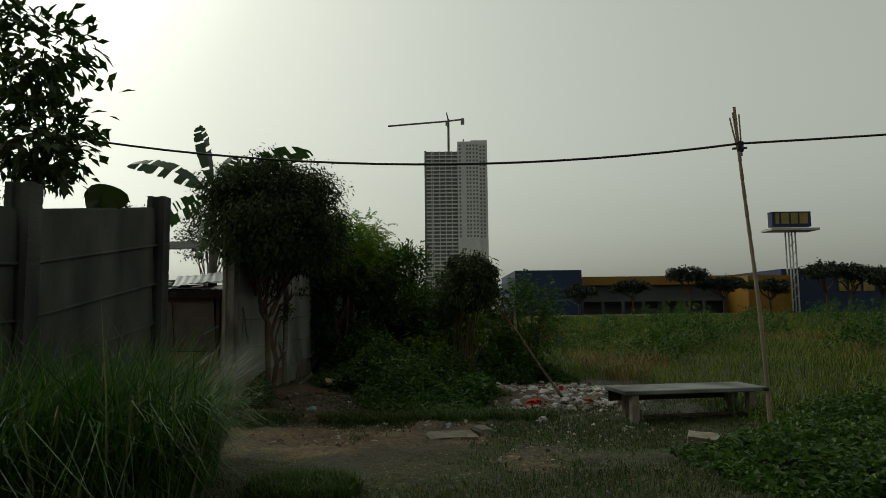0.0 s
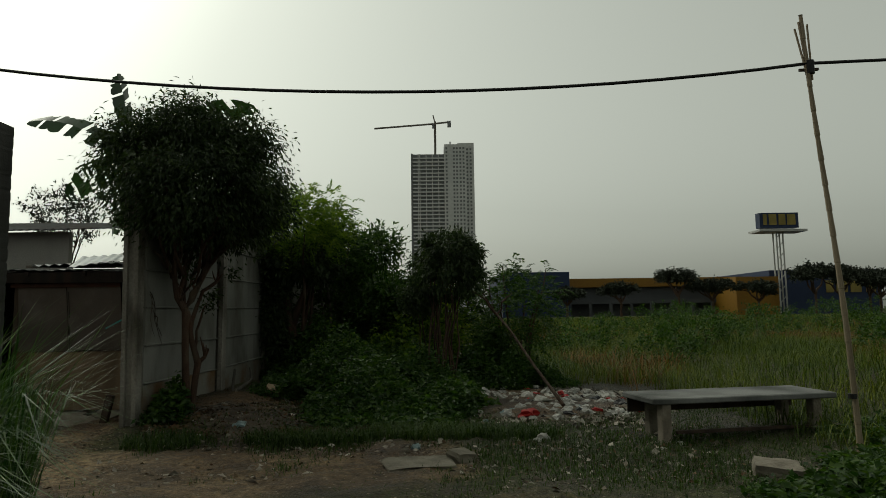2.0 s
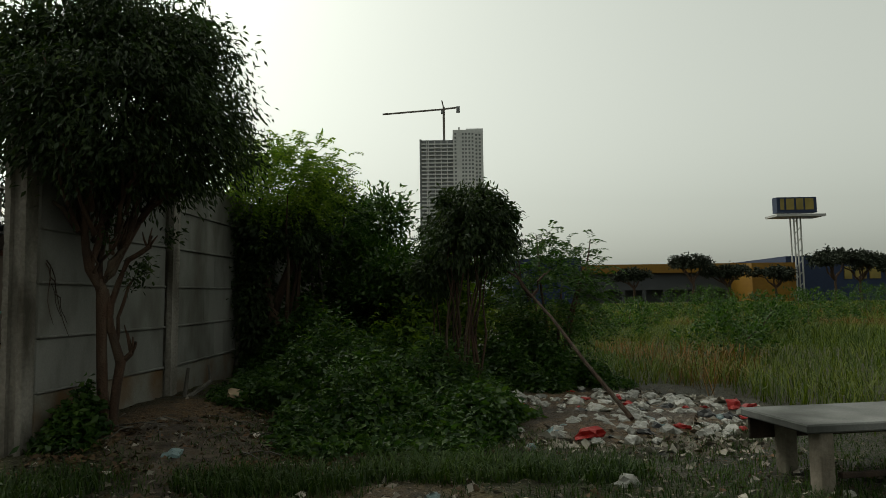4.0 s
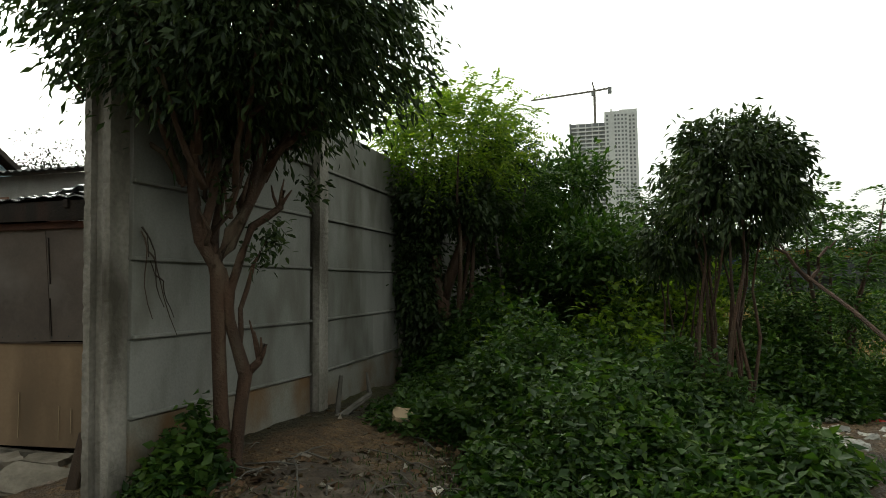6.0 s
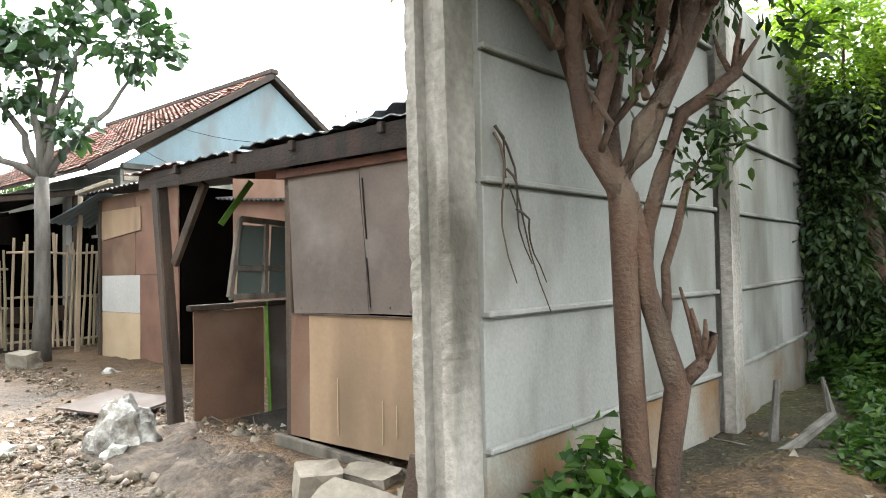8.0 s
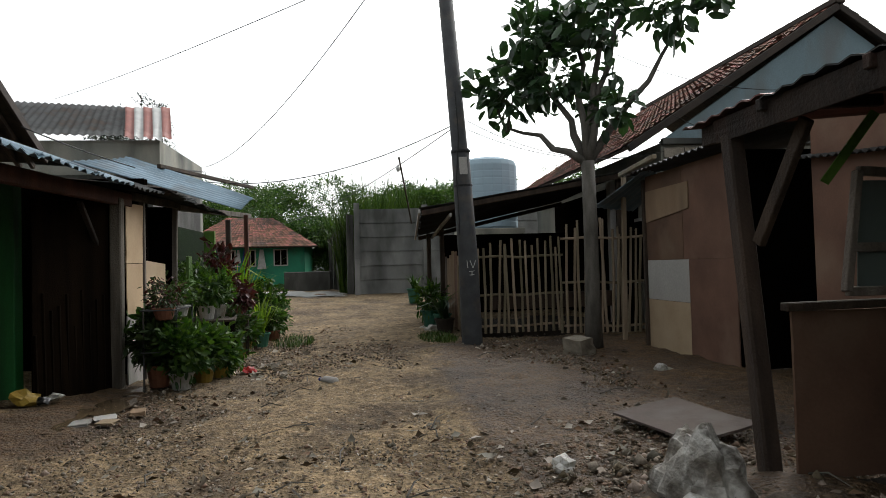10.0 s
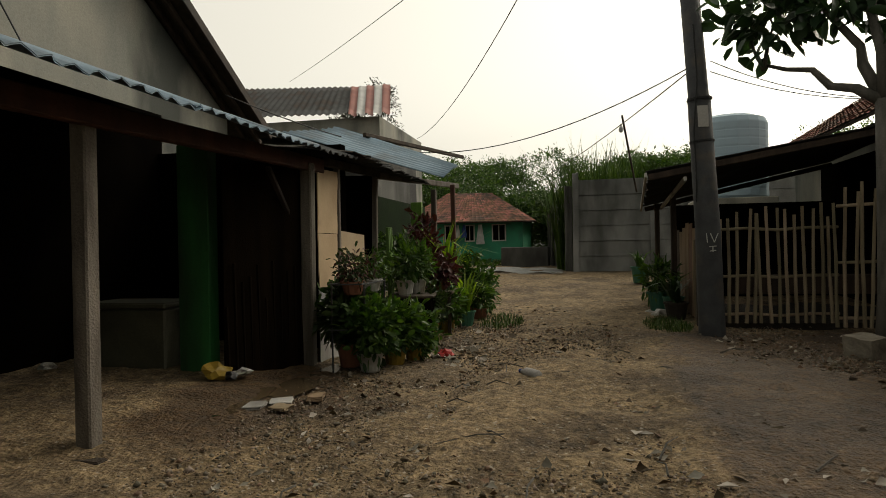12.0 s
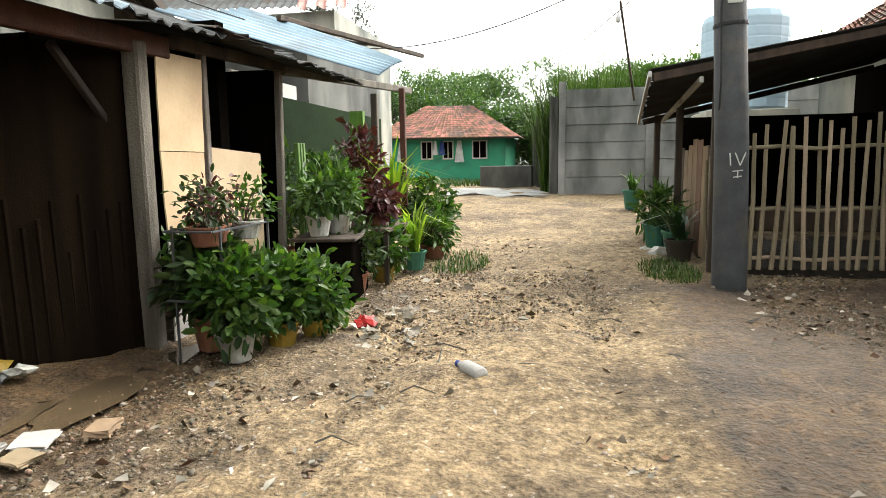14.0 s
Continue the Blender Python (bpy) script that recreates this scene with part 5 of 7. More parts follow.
def stones(name, n, x0, x1, y0, y1, size, label, test=None, mat=STONE):
    p = scatter(n, x0, x1, y0, y1, test)
    n = len(p)
    base = np.array([[1, 0, 0], [-1, 0, 0], [0, 1, 0], [0, -1, 0], [0, 0, 0.7], [0, 0, -0.5]], float)
    s = size * np.exp(np.clip(R.normal(0, 0.5, (n, 1, 1)), -1, 1.1))
    v = base[None] * s * R.uniform(0.5, 1.2, (n, 6, 3)) + R.normal(0, 0.15, (n, 6, 3)) * s
    a = R.uniform(0, 6.28, n)
    c, si = np.cos(a)[:, None], np.sin(a)[:, None]
    v = np.stack([v[..., 0] * c - v[..., 1] * si, v[..., 0] * si + v[..., 1] * c, v[..., 2]], -1) + (p + [0, 0, 0.02])[:, None]
    f = (np.arange(n)[:, None, None] * 6 + np.array([[0, 2, 4], [2, 1, 4], [1, 3, 4], [3, 0, 4], [2, 0, 5], [1, 2, 5], [3, 1, 5], [0, 3, 5]])).reshape(-1, 3)
    return stuff(name, raw_mesh(name, v.reshape(-1, 3), f, mat), label, "stones")


stones("pebbles", 26000, -17, -3.8, 7.9, 13.4, 0.0095, "pebbles and clods trodden into the lane")
stones("pebbles", 5000, -3.8, 4, 4, 12.2, 0.012, "pebbles on the dirt track")
stones("lane_stones", 1500, -17, -4.6, 7.9, 13.4, 0.013, "broken stones and chips lying on the lane")
stones("lane_stones", 500, -12, -6.5, 7.7, 9.0, 0.011, "grey stones along the wet edge of the shop")
stones("lane_stones", 1500, -13, -7.2, 11.2, 13.4, 0.019, "rough stones and rubble on the lane side", None, CLOD)
stones("earth_clods", 14000, -17.5, -3.8, 7.9, 13.6, 0.010, "crumbled dark earth clods on the lane", None, CLOD)
stones("earth_clods", 5000, -3.6, 4.5, 4, 12.6, 0.011, "crumbled dark earth clods on the dirt track", None, CLOD)
stones("rubble_stones", 420, -8.4, -4.6, 11.7, 12.75, 0.032, "small broken rubble before the shack")
stones("rubble_stones", 160, -3.4, 0.6, 11.6, 14, 0.03, "small stones under the tree")


def chunk(x, y, sx, sy, sz, turn, tilt, label, mat=RUBBLE, name="concrete_chunk", dz=0.0):
    bm = bmesh.new()
    bmesh.ops.create_cube(bm, size=1.0)
    bmesh.ops.subdivide_edges(bm, edges=bm.edges[:], cuts=2, use_grid_fill=True)
    q = Vector((x * 7, y * 5, 1))
    for v in bm.verts:
        c = v.co.copy()
        edge = sum(abs(abs(t) - 0.5) < 0.01 for t in c)
        k = 1 - 0.03 * max(0, edge - 1) + 0.2 * noise.noise(c * 2.3 + q)
        v.co = Vector((c.x * sx * k, c.y * sy * (k + 0.15 * noise.noise(c * 2 - q)), c.z * sz * (1 + 0.2 * noise.noise(c * 4 + q))))
    ob = part(name, bm, mat)
    ob.matrix_basis = pose(x, y, float(gz(x, y)) + sz * 0.35 + dz, tilt, tilt * 0.5, turn)
    return tagged(ob, label, "rubble", "rubble before the shack")


chunk(-4.75, 12.1, 0.52, 0.34, 0.09, 20, 24, "pale broken concrete slab leaning on rubble")
chunk(-5.2, 12.2, 0.26, 0.22, 0.24, 60, 10, "broken mortar block by the post")
chunk(-4.5, 12.4, 0.36, 0.28, 0.1, -15, 14, "broken concrete slab by the post")
chunk(-5.05, 12.48, 0.34, 0.2, 0.14, 10, 8, "grey broken concrete lump")


def cement_heap(x, y, r, h):
    """A slumped sack of set cement, folded and torn."""
    bm = bmesh.new()
    bmesh.ops.create_icosphere(bm, subdivisions=4, radius=1.0)
    for v in bm.verts:
        c = v.co.copy()
        k = 1 + 0.30 * noise.noise(c * 2.1 + Vector((3, 1, 7))) + 0.16 * noise.noise(c * 5.5) + 0.07 * noise.noise(c * 13)
        up = max(c.z, -0.2)
        taper = 1 - 0.45 * max(up, 0)
        v.co = Vector((c.x * r * k * taper, c.y * r * 0.8 * k * taper, up * h * k))
    ob = part("cement_sack", bm, CEMENT)
    ob.matrix_basis = pose(x, y, float(gz(x, y)) + 0.02, 0, 0, 25)
    tagged(ob, "torn sack of hardened pale cement by the shack post", "cement sack")


def mud_patch(cx, cy, rx, ry, h, seed):
    """Churned dark mud, lumpy, its rim sinking into the earth."""
    n, m = 44, 96
    V, F = [], []
    for i in range(n + 1):
        for j in range(m):
            a, u = 2 * math.pi * j / m, i / n
            w = 1 + 0.22 * math.sin(2 * a + seed) + 0.13 * math.sin(5 * a + 2 * seed) + 0.06 * math.sin(11 * a)
            x, y = cx + rx * u * w * math.cos(a), cy + ry * u * w * math.sin(a)
            lump = 0.6 * noise.noise(Vector((x * 5, y * 5, seed))) + 0.45 * noise.noise(Vector((x * 13, y * 13, seed))) + 0.3 * noise.noise(Vector((x * 29, y * 29, seed)))
            V.append((x, y, float(gz(x, y)) + h * (1 + lump) - (h + 0.06) * u ** 5))
    for i in range(n):
        for j in range(m):
            k = (j + 1) % m
            F.append((i * m + j, (i + 1) * m + j, (i + 1) * m + k, i * m + k))
    ob = part("mud_patch", raw_mesh("mud_patch", V, F, MUD), MUD)
    tagged(ob, "dark churned mud and gravel before the shack", "mud", kind="structure")


mud_patch(-6.2, 12.18, 1.4, 0.50, 0.045, 1.0)
# This second patch makes the earth below the tree darker.
mud_patch(-2.3, 12.1, 1.15, 1.15, 0.025, 4.0)

cement_heap(-7.42, 12.16, 0.30, 0.36)
for x, y, s in ((-7.2, 11.98, 0.13), (-7.62, 11.98, 0.10)):
    bag(x, y, s, PLASTIC, "torn pale scrap of a cement sack", 0.02, "litter")
stones("rubble_stones", 900, -7.3, -5.0, 11.9, 12.9, 0.022, "dark gravel and mud before the porch", lambda x, y: y > 12.0 + 0.25 * np.sin(3 * x), CLOD)
stones("rubble_stones", 700, -7.3, -6.15, 12.5, 14.3, 0.02, "grey gravel on the porch floor")
chunk(0.1, 9.6, 0.7, 0.42, 0.07, 12, 3, "flat concrete slab set in the track", RUBBLE, "slab_piece")
chunk(0.55, 9.85, 0.25, 0.22, 0.12, 40, 8, "broken stone on the track")
chunk(3.45, 8.85, 0.42, 0.26, 0.16, -20, 10, "broken brick lump in the grass")
chunk(-2.35, 13.55, 0.26, 0.2, 0.22, 20, 20, "crumpled yellowish sack under the tree", PLY_PALE, "sack_piece")
chunk(-13.5, 13.55, 0.40, 0.30, 0.26, 30, 6, "grey boulder at the foot of the tree", RUBBLE, "boulder")
chunk(-10.12, 7.75, 0.2, 0.16, 0.025, 10, 2, "broken pale floor tile", PLASTER_WHITE, "tile_piece")
chunk(-10.3, 7.9, 0.2, 0.18, 0.025, 20, 2, "broken pale floor tile", PLASTER_WHITE, "tile_piece")
chunk(-10.12, 7.98, 0.16, 0.14, 0.025, 80, 2, "broken pale floor tile", PLY_PALE, "tile_piece")
chunk(-10.5, 8.12, 0.18, 0.14, 0.04, 15, 2, "broken brown floor tile", PLY_TAN, "tile_piece")


def dead_branch():
    bm = bmesh.new()
    tube(bm, [(2.35, 13.3, -0.4), (2.05, 14.3, 0.15), (1.75, 15.2, 0.75), (1.5, 15.9, 1.15), (1.3, 16.0, 1.5), (1.55, 16.1, 1.75)], [0.03, 0.026, 0.022, 0.018, 0.012, 0.006], 7)
    limbs(bm, (1.55, 15.8, 1.05), [(1.0, 15.9, 1.6), (1.9, 16.0, 1.5)], 0.025, 0.008, 0.05)
    tagged(part("fallen_branch", bm, BARK), "fallen grey dead branch over the rubbish", "branch")


dead_branch()


def hung_roots():
    t = thing("dead_vine", (-3.68, 11.80, 1.33), "dead twigs hanging on the panel wall", "twigs")
    q = random.Random(5)
    for a, b in (((0, 0.0, 0.12), (0.05, 0.30, -0.62)), ((0, 0.0, 0.1), (0.05, 0.03, -0.5)), ((0.02, 0.05, -0.05), (0.05, 0.16, -0.42)), ((0.02, 0.12, -0.2), (0.06, 0.26, -0.50)), ((0, 0.0, 0.12), (0.03, 0.10, -0.22))):
        a, b = Vector(a), Vector(b)
        pts = [a.lerp(b, k / 7) + Vector((0.012 + 0.02 * math.sin(k), q.uniform(-0.008, 0.008), 0.06 * math.sin(math.pi * k / 7) + q.uniform(-0.008, 0.008))) for k in range(8)]
        bm = bmesh.new()
        tube(bm, pts, [0.006 - 0.0005 * k for k in range(8)], 5)
        part("twig", bm, TIMBER, t)


hung_roots()


# ---- the shack beside the gate ----
def shack():
    t = thing("shack", (0, 0, 0), "patched shack of hardboard and plywood with sheet roof", "shack")
    Y = 12.72
    g = -0.42
    part("corner_post", beam((-7.52, Y - 0.06, g - 0.1), (-7.80, Y - 0.06, 1.70), 0.11, 0.11), TIMBER, t)
    part("brace", beam((-7.62, Y - 0.02, 0.98), (-7.2, Y + 0.02, 1.66), 0.05, 0.08), TIMBER, t)
    part("door_post", beam((-6.08, Y + 0.02, g), (-6.08, Y + 0.02, 1.66), 0.07, 0.07), TIMBER, t)
    part("end_post", beam((-4.42, Y + 0.02, g), (-4.42, Y + 0.02, 1.75), 0.08, 0.08), TIMBER, t)
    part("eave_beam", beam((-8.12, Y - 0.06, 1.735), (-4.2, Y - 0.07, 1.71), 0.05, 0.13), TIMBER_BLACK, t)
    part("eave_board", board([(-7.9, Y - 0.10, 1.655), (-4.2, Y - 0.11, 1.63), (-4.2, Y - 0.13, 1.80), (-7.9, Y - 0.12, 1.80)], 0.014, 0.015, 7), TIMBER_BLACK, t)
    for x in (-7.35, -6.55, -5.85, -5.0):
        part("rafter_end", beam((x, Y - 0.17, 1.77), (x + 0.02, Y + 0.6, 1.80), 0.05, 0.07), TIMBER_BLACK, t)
    part("fascia_board", beam((-6.15, Y - 0.045, 1.605), (-4.5, Y - 0.045, 1.60), 0.03, 0.06), TIMBER_RED, t)
    part("hardboard", board([(-6.0, Y - 0.02, 0.605), (-5.25, Y - 0.02, 0.615), (-5.33, Y - 0.02, 1.575), (-6.05, Y - 0.02, 1.58)], 0.012, 0.008, 1), PLY_GREY, t)
    part("hardboard", board([(-5.235, Y - 0.03, 0.62), (-4.44, Y - 0.03, 0.62), (-4.50, Y - 0.03, 1.57), (-5.31, Y - 0.03, 1.575)], 0.012, 0.008, 2), PLY_GREY, t)
    part("orange_strip", board([(-6.06, Y - 0.015, -0.27), (-5.84, Y - 0.015, -0.27), (-5.83, Y - 0.015, 0.60), (-6.04, Y - 0.015, 0.60)], 0.012, 0.0, 3), PLY_BROWN, t)
    part("plywood_panel", board([(-5.84, Y - 0.025, -0.27), (-4.36, Y - 0.025, -0.27), (-4.40, Y - 0.025, 0.60), (-5.83, Y - 0.025, 0.595)], 0.014, 0.01, 4), PLY_TAN, t)
    part("mid_batten", beam((-6.0, Y - 0.04, 0.60), (-4.42, Y - 0.045, 0.605), 0.012, 0.012), TIMBER, t)
    part("sill_plank", beam((-6.15, Y - 0.07, -0.30), (-4.5, Y - 0.10, -0.36), 0.05, 0.08), TIMBER_GREY, t, "pale weathered plank")
    for x0, z0, z1 in ((-5.22, 0.66, 0.98), (-5.25, 1.1, 1.5)):
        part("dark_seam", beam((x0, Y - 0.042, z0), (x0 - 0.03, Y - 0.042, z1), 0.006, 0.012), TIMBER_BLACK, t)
    for k in range(9):
        part("nail", lathe([(0.007, 0), (0.007, 0.003), (0.003, 0.005)], 6), IRON, t).matrix_basis = pose(-5.9 + 0.17 * k, Y - 0.042, 0.64 + 0.01 * (k % 3), 90, 0, 0)
    for x in (-5.55, -5.14, -5.02):
        part("paint_drip", boxes((x, x + 0.007, Y - 0.037, Y - 0.033, -0.15 + 0.1 * math.sin(x * 5), 0.15 + 0.1 * math.sin(x * 9))), PLY_PALE, t)
    part("turquoise_lath", beam((-4.66, Y - 0.12, 0.94), (-4.36, Y - 0.12, 1.10), 0.012, 0.022), TEAL, t, "turquoise painted lath")
    # porch, closed to the west by a half-height wall
    X = -7.46
    part("half_wall", board([(X, Y + 0.06, g), (X, 13.5, g), (X, 13.5, 0.57), (X, Y + 0.06, 0.57)], 0.02, 0.006, 5), PLY_BROWN, t, "red-brown half-height board")
    part("rail", beam((X + 0.02, Y, 0.60), (X + 0.04, 14.3, 0.61), 0.07, 0.05), TIMBER, t)
    part("lime_lath", beam((X + 0.07, 13.52, g), (X + 0.05, 13.50, 0.62), 0.05, 0.012), LIME, t, "lime green lath")
    part("lime_lath", beam((X - 0.15, 13.15, 1.35), (X + 0.05, 13.35, 1.75), 0.06, 0.012, up=(1, 0, 0)), LIME, t, "lime green lath")
    part("grey_board", board([(X + 0.02, 13.54, g), (X + 0.05, 14.25, g), (X + 0.05, 14.25, 0.58), (X + 0.02, 13.54, 0.58)], 0.012, 0, 6), PLY_GREY, t)
    # Boards inside the shack take their black from the shade there.
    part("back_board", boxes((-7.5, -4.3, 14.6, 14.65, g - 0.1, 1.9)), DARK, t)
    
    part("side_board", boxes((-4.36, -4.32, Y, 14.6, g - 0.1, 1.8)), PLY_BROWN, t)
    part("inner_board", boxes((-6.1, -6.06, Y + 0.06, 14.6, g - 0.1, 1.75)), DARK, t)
    # roof sheets
    k = 0
    for x0, x1, mat in ((-8.2, -7.3, ZINC_RUST), (-7.32, -6.4, ZINC_DARK), (-6.42, -5.4, ZINC_DARK), (-5.42, -4.1, ZINC)):
        k += 1
        lift = 0.012 * (k % 2) + 0.02 * k / 4
        me = sheet([(x0, 15.2, 1.98 + lift), (x1, 15.2, 1.98 + lift), (x1, Y - 0.16, 1.80 + lift), (x0, Y - 0.18, 1.80 + lift)], 0.16, 0.010, seed=k)
        part("roof_sheet", me, mat, t)
    part("loose_roof_sheet", sheet([(-6.3, 14.6, 2.03), (-4.9, 14.6, 2.04), (-4.7, Y + 0.4, 1.97), (-6.2, Y + 0.5, 1.96)], 0.16, 0.02, seed=8), ZINC, t, "pale loose zinc sheet")
    part("curled_roof_sheet", sheet([(-5.6, 13.6, 2.12), (-4.6, 13.6, 2.20), (-4.3, Y - 0.1, 1.98), (-5.3, Y - 0.1, 1.86)], 0.16, 0.012, ragged=0.03, seed=9), ZINC, t, "curled pale zinc sheet")
    part("porch_gravel", boxes((-7.35, -6.1, 12.7, 14.5, g - 0.1, -0.40)), MUCK_SHADE, t)
    part("roof_batten", beam((-7.0, 14.4, 2.03), (-5.4, 14.2, 2.07), 0.06, 0.05), TIMBER_GREY, t)


shack()


def old_window():
    t = thing("window_frame", (-7.40, 13.10, 0.68), "old wooden casement leaning inside the porch", "window", turn=87)
    for a, b in (((0, 0, 0), (0.14, 0.05, 0.72)), ((0.98, 0, 0), (1.04, 0.05, 0.66)), ((0.14, 0.05, 0.72), (1.04, 0.05, 0.66)), ((0, 0, 0), (0.98, 0, 0)), ((0.05, 0.02, 0.26), (1.0, 0.02, 0.25)), ((0.36, 0.0, 0.0), (0.42, 0.05, 0.69)), ((0.68, 0.0, 0.0), (0.74, 0.05, 0.67))):
        part("frame_bar", beam(a, b, 0.045, 0.055), TIMBER_GREY, t)
    for x0, x1, m in ((0.08, 0.38, GLASS), (0.42, 0.70, GLASS)):
        part("pane", board([(x0, 0.02, 0.02), (x1, 0.02, 0.02), (x1 + 0.06, 0.05, 0.66), (x0 + 0.06, 0.05, 0.66)], 0.004), m, t)
    part("red_cloth", board([(0.76, 0.03, 0.26), (0.96, 0.03, 0.26), (0.98, 0.05, 0.62), (0.78, 0.05, 0.62)], 0.006, 0.01), CLOTH_RED, t, "red printed cloth")


old_window()
ob = tagged(part("loose_plate", board([(-0.5, -0.25, 0.03), (0.5, -0.3, 0.02), (0.55, 0.3, 0.10), (-0.4, 0.35, 0.12)], 0.02, 0.02, 3), PLY_GREY), "dark board lying on the lane", "board")
ob.matrix_basis = pose(*on(-8.85, 12.75, 0.03), 0, 0, 15)


def timber_stub():
    ob = tagged(part("timber_stub", beam((-4.35, 12.0, -0.4), (-4.28, 12.05, 0.02), 0.10, 0.08), TIMBER), "dark rotten timber stub beside the post", "timber")


timber_stub()


# ---- brown shed, house and lean-to across the lane ----
def tile_roof(name, corners, mat, parent, course=0.24, width=0.20, seed=1):
    """A tiled roof slope of single overlapping tiles; corners: ridge left, ridge right, eave right, eave left."""
    q = np.random.RandomState(seed)
    a, b, c, d = [np.array(p, float) for p in corners]
    up = unit(np.cross(b - a, d - a))
    if up[2] < 0:
        up = -up
    ns = int(np.linalg.norm(d - a) / course)
    nw = int(max(np.linalg.norm(b - a), np.linalg.norm(c - d)) / width)
    V, F = [], []
    for j in range(ns):
        for i in range(nw):
            u0, u1 = i / nw, (i + 0.97) / nw
            v0, v1 = (j - 0.12) / ns, (j + 1) / ns
            lift = q.normal(0, 0.006)
            base = len(V)
            for v, h in ((v0, 0.0), (v1, 0.028)):
                for u, w in ((u0, 0.022), ((u0 * 0.66 + u1 * 0.34), 0.0), (u0 * 0.33 + u1 * 0.67, 0.008), (u1, 0.026)):
                    p = (a + (b - a) * u) * (1 - v) + (d + (c - d) * u) * v
                    V.append(p + up * (h + w + lift))
            for k in range(3):
                F.append((base + k, base + k + 1, base + k + 5, base + k + 4))
    ob = part(name, raw_mesh(name, V, F), mat, parent)
    ob["kind"] = "stuff"
    bm = bmesh.new()
    vs = [bm.verts.new(Vector(p) - Vector(up) * s) for s in (0.01, 0.06) for p in (a, b, c, d)]
    for f in ((0, 1, 2, 3), (7, 6, 5, 4), (0, 4, 5, 1), (1, 5, 6, 2), (2, 6, 7, 3), (3, 7, 4, 0)):
        bm.faces.new([vs[i] for i in f])
    part("roof_deck", bm, TIMBER, parent)
    return ob


def north_house():
    t = thing("house", (0, 0, 0), "pale blue gabled house with clay tile roof", "house")
    X, A = -15.3, (19.55, 5.75)
    e0, e1 = (15.6, 3.15), (23.5, 3.15)
    bm = bmesh.new()
    f = [bm.verts.new(v) for v in ((X, e0[0] + 0.3, 3.1), (X, e1[0] - 0.3, 3.1), (X, A[0], A[1] - 0.2))]
    b_ = [bm.verts.new((v.co.x - 0.15, v.co.y, v.co.z)) for v in f]
    bm.faces.new(f)
    bm.faces.new(b_[::-1])
    for i in range(3):
        bm.faces.new((f[i], f[(i + 1) % 3], b_[(i + 1) % 3], b_[i]))
    part("gable", bm, PLASTER_BLUE, t, "pale blue plaster gable")
    part("gable_ledge", beam((X + 0.03, e0[0] + 0.3, 3.1), (X + 0.03, e1[0] - 0.3, 3.1), 0.1, 0.12), CONC_DARK, t)
    part("wall", boxes((X - 8.5, X - 0.02, e0[0] + 0.3, e1[0] - 0.3, -0.6, 3.08)), PLASTER_GREY, t)
    for r in range(9):
        for k in range(4):
            part("block", boxes((X - 0.02, X + 0.015, 15.95 + k * 0.41 + 0.2 * (r % 2), 16.34 + k * 0.41 + 0.2 * (r % 2), 1.2 + r * 0.2, 1.39 + r * 0.2), bevel=0.006), RUBBLE, t)
    tile_roof("tiles", [(X - 8.5, A[0], A[1]), (X + 0.15, A[0], A[1]), (X + 0.15, e0[0] - 0.5, 2.95), (X - 8.5, e0[0] - 0.5, 2.95)], TILE, t)
    tile_roof("tiles", [(X + 0.15, A[0], A[1]), (X - 8.5, A[0], A[1]), (X - 8.5, e1[0] + 0.3, 3.0), (X + 0.15, e1[0] + 0.3, 3.0)], TILE, t, seed=2)
    part("verge", beam((X + 0.12, A[0], A[1] - 0.05), (X + 0.12, e0[0] - 0.4, 2.95), 0.10, 0.14), TILE_DARK, t)
    part("verge", beam((X + 0.12, A[0], A[1] - 0.05), (X + 0.12, e1[0] + 0.3, 2.95), 0.10, 0.14), TILE_DARK, t)
    part("ridge", beam((X + 0.2, A[0], A[1] + 0.05), (X - 8.5, A[0], A[1] + 0.05), 0.22, 0.12), TILE_DARK, t)
    w = part("window", boxes((X - 1.6, X - 0.7, e0[0] + 0.24, e0[0] + 0.3, 0.5, 1.7)), DARK, t)
    part("frame", boxes((X - 1.65, X - 0.65, e0[0] + 0.21, e0[0] + 0.26, 1.68, 1.74), (X - 1.65, X - 0.65, e0[0] + 0.21, e0[0] + 0.26, 0.45, 0.5), (X - 1.2, X - 1.15, e0[0] + 0.21, e0[0] + 0.26, 0.5, 1.7)), PLASTER_WHITE, w)


north_house()


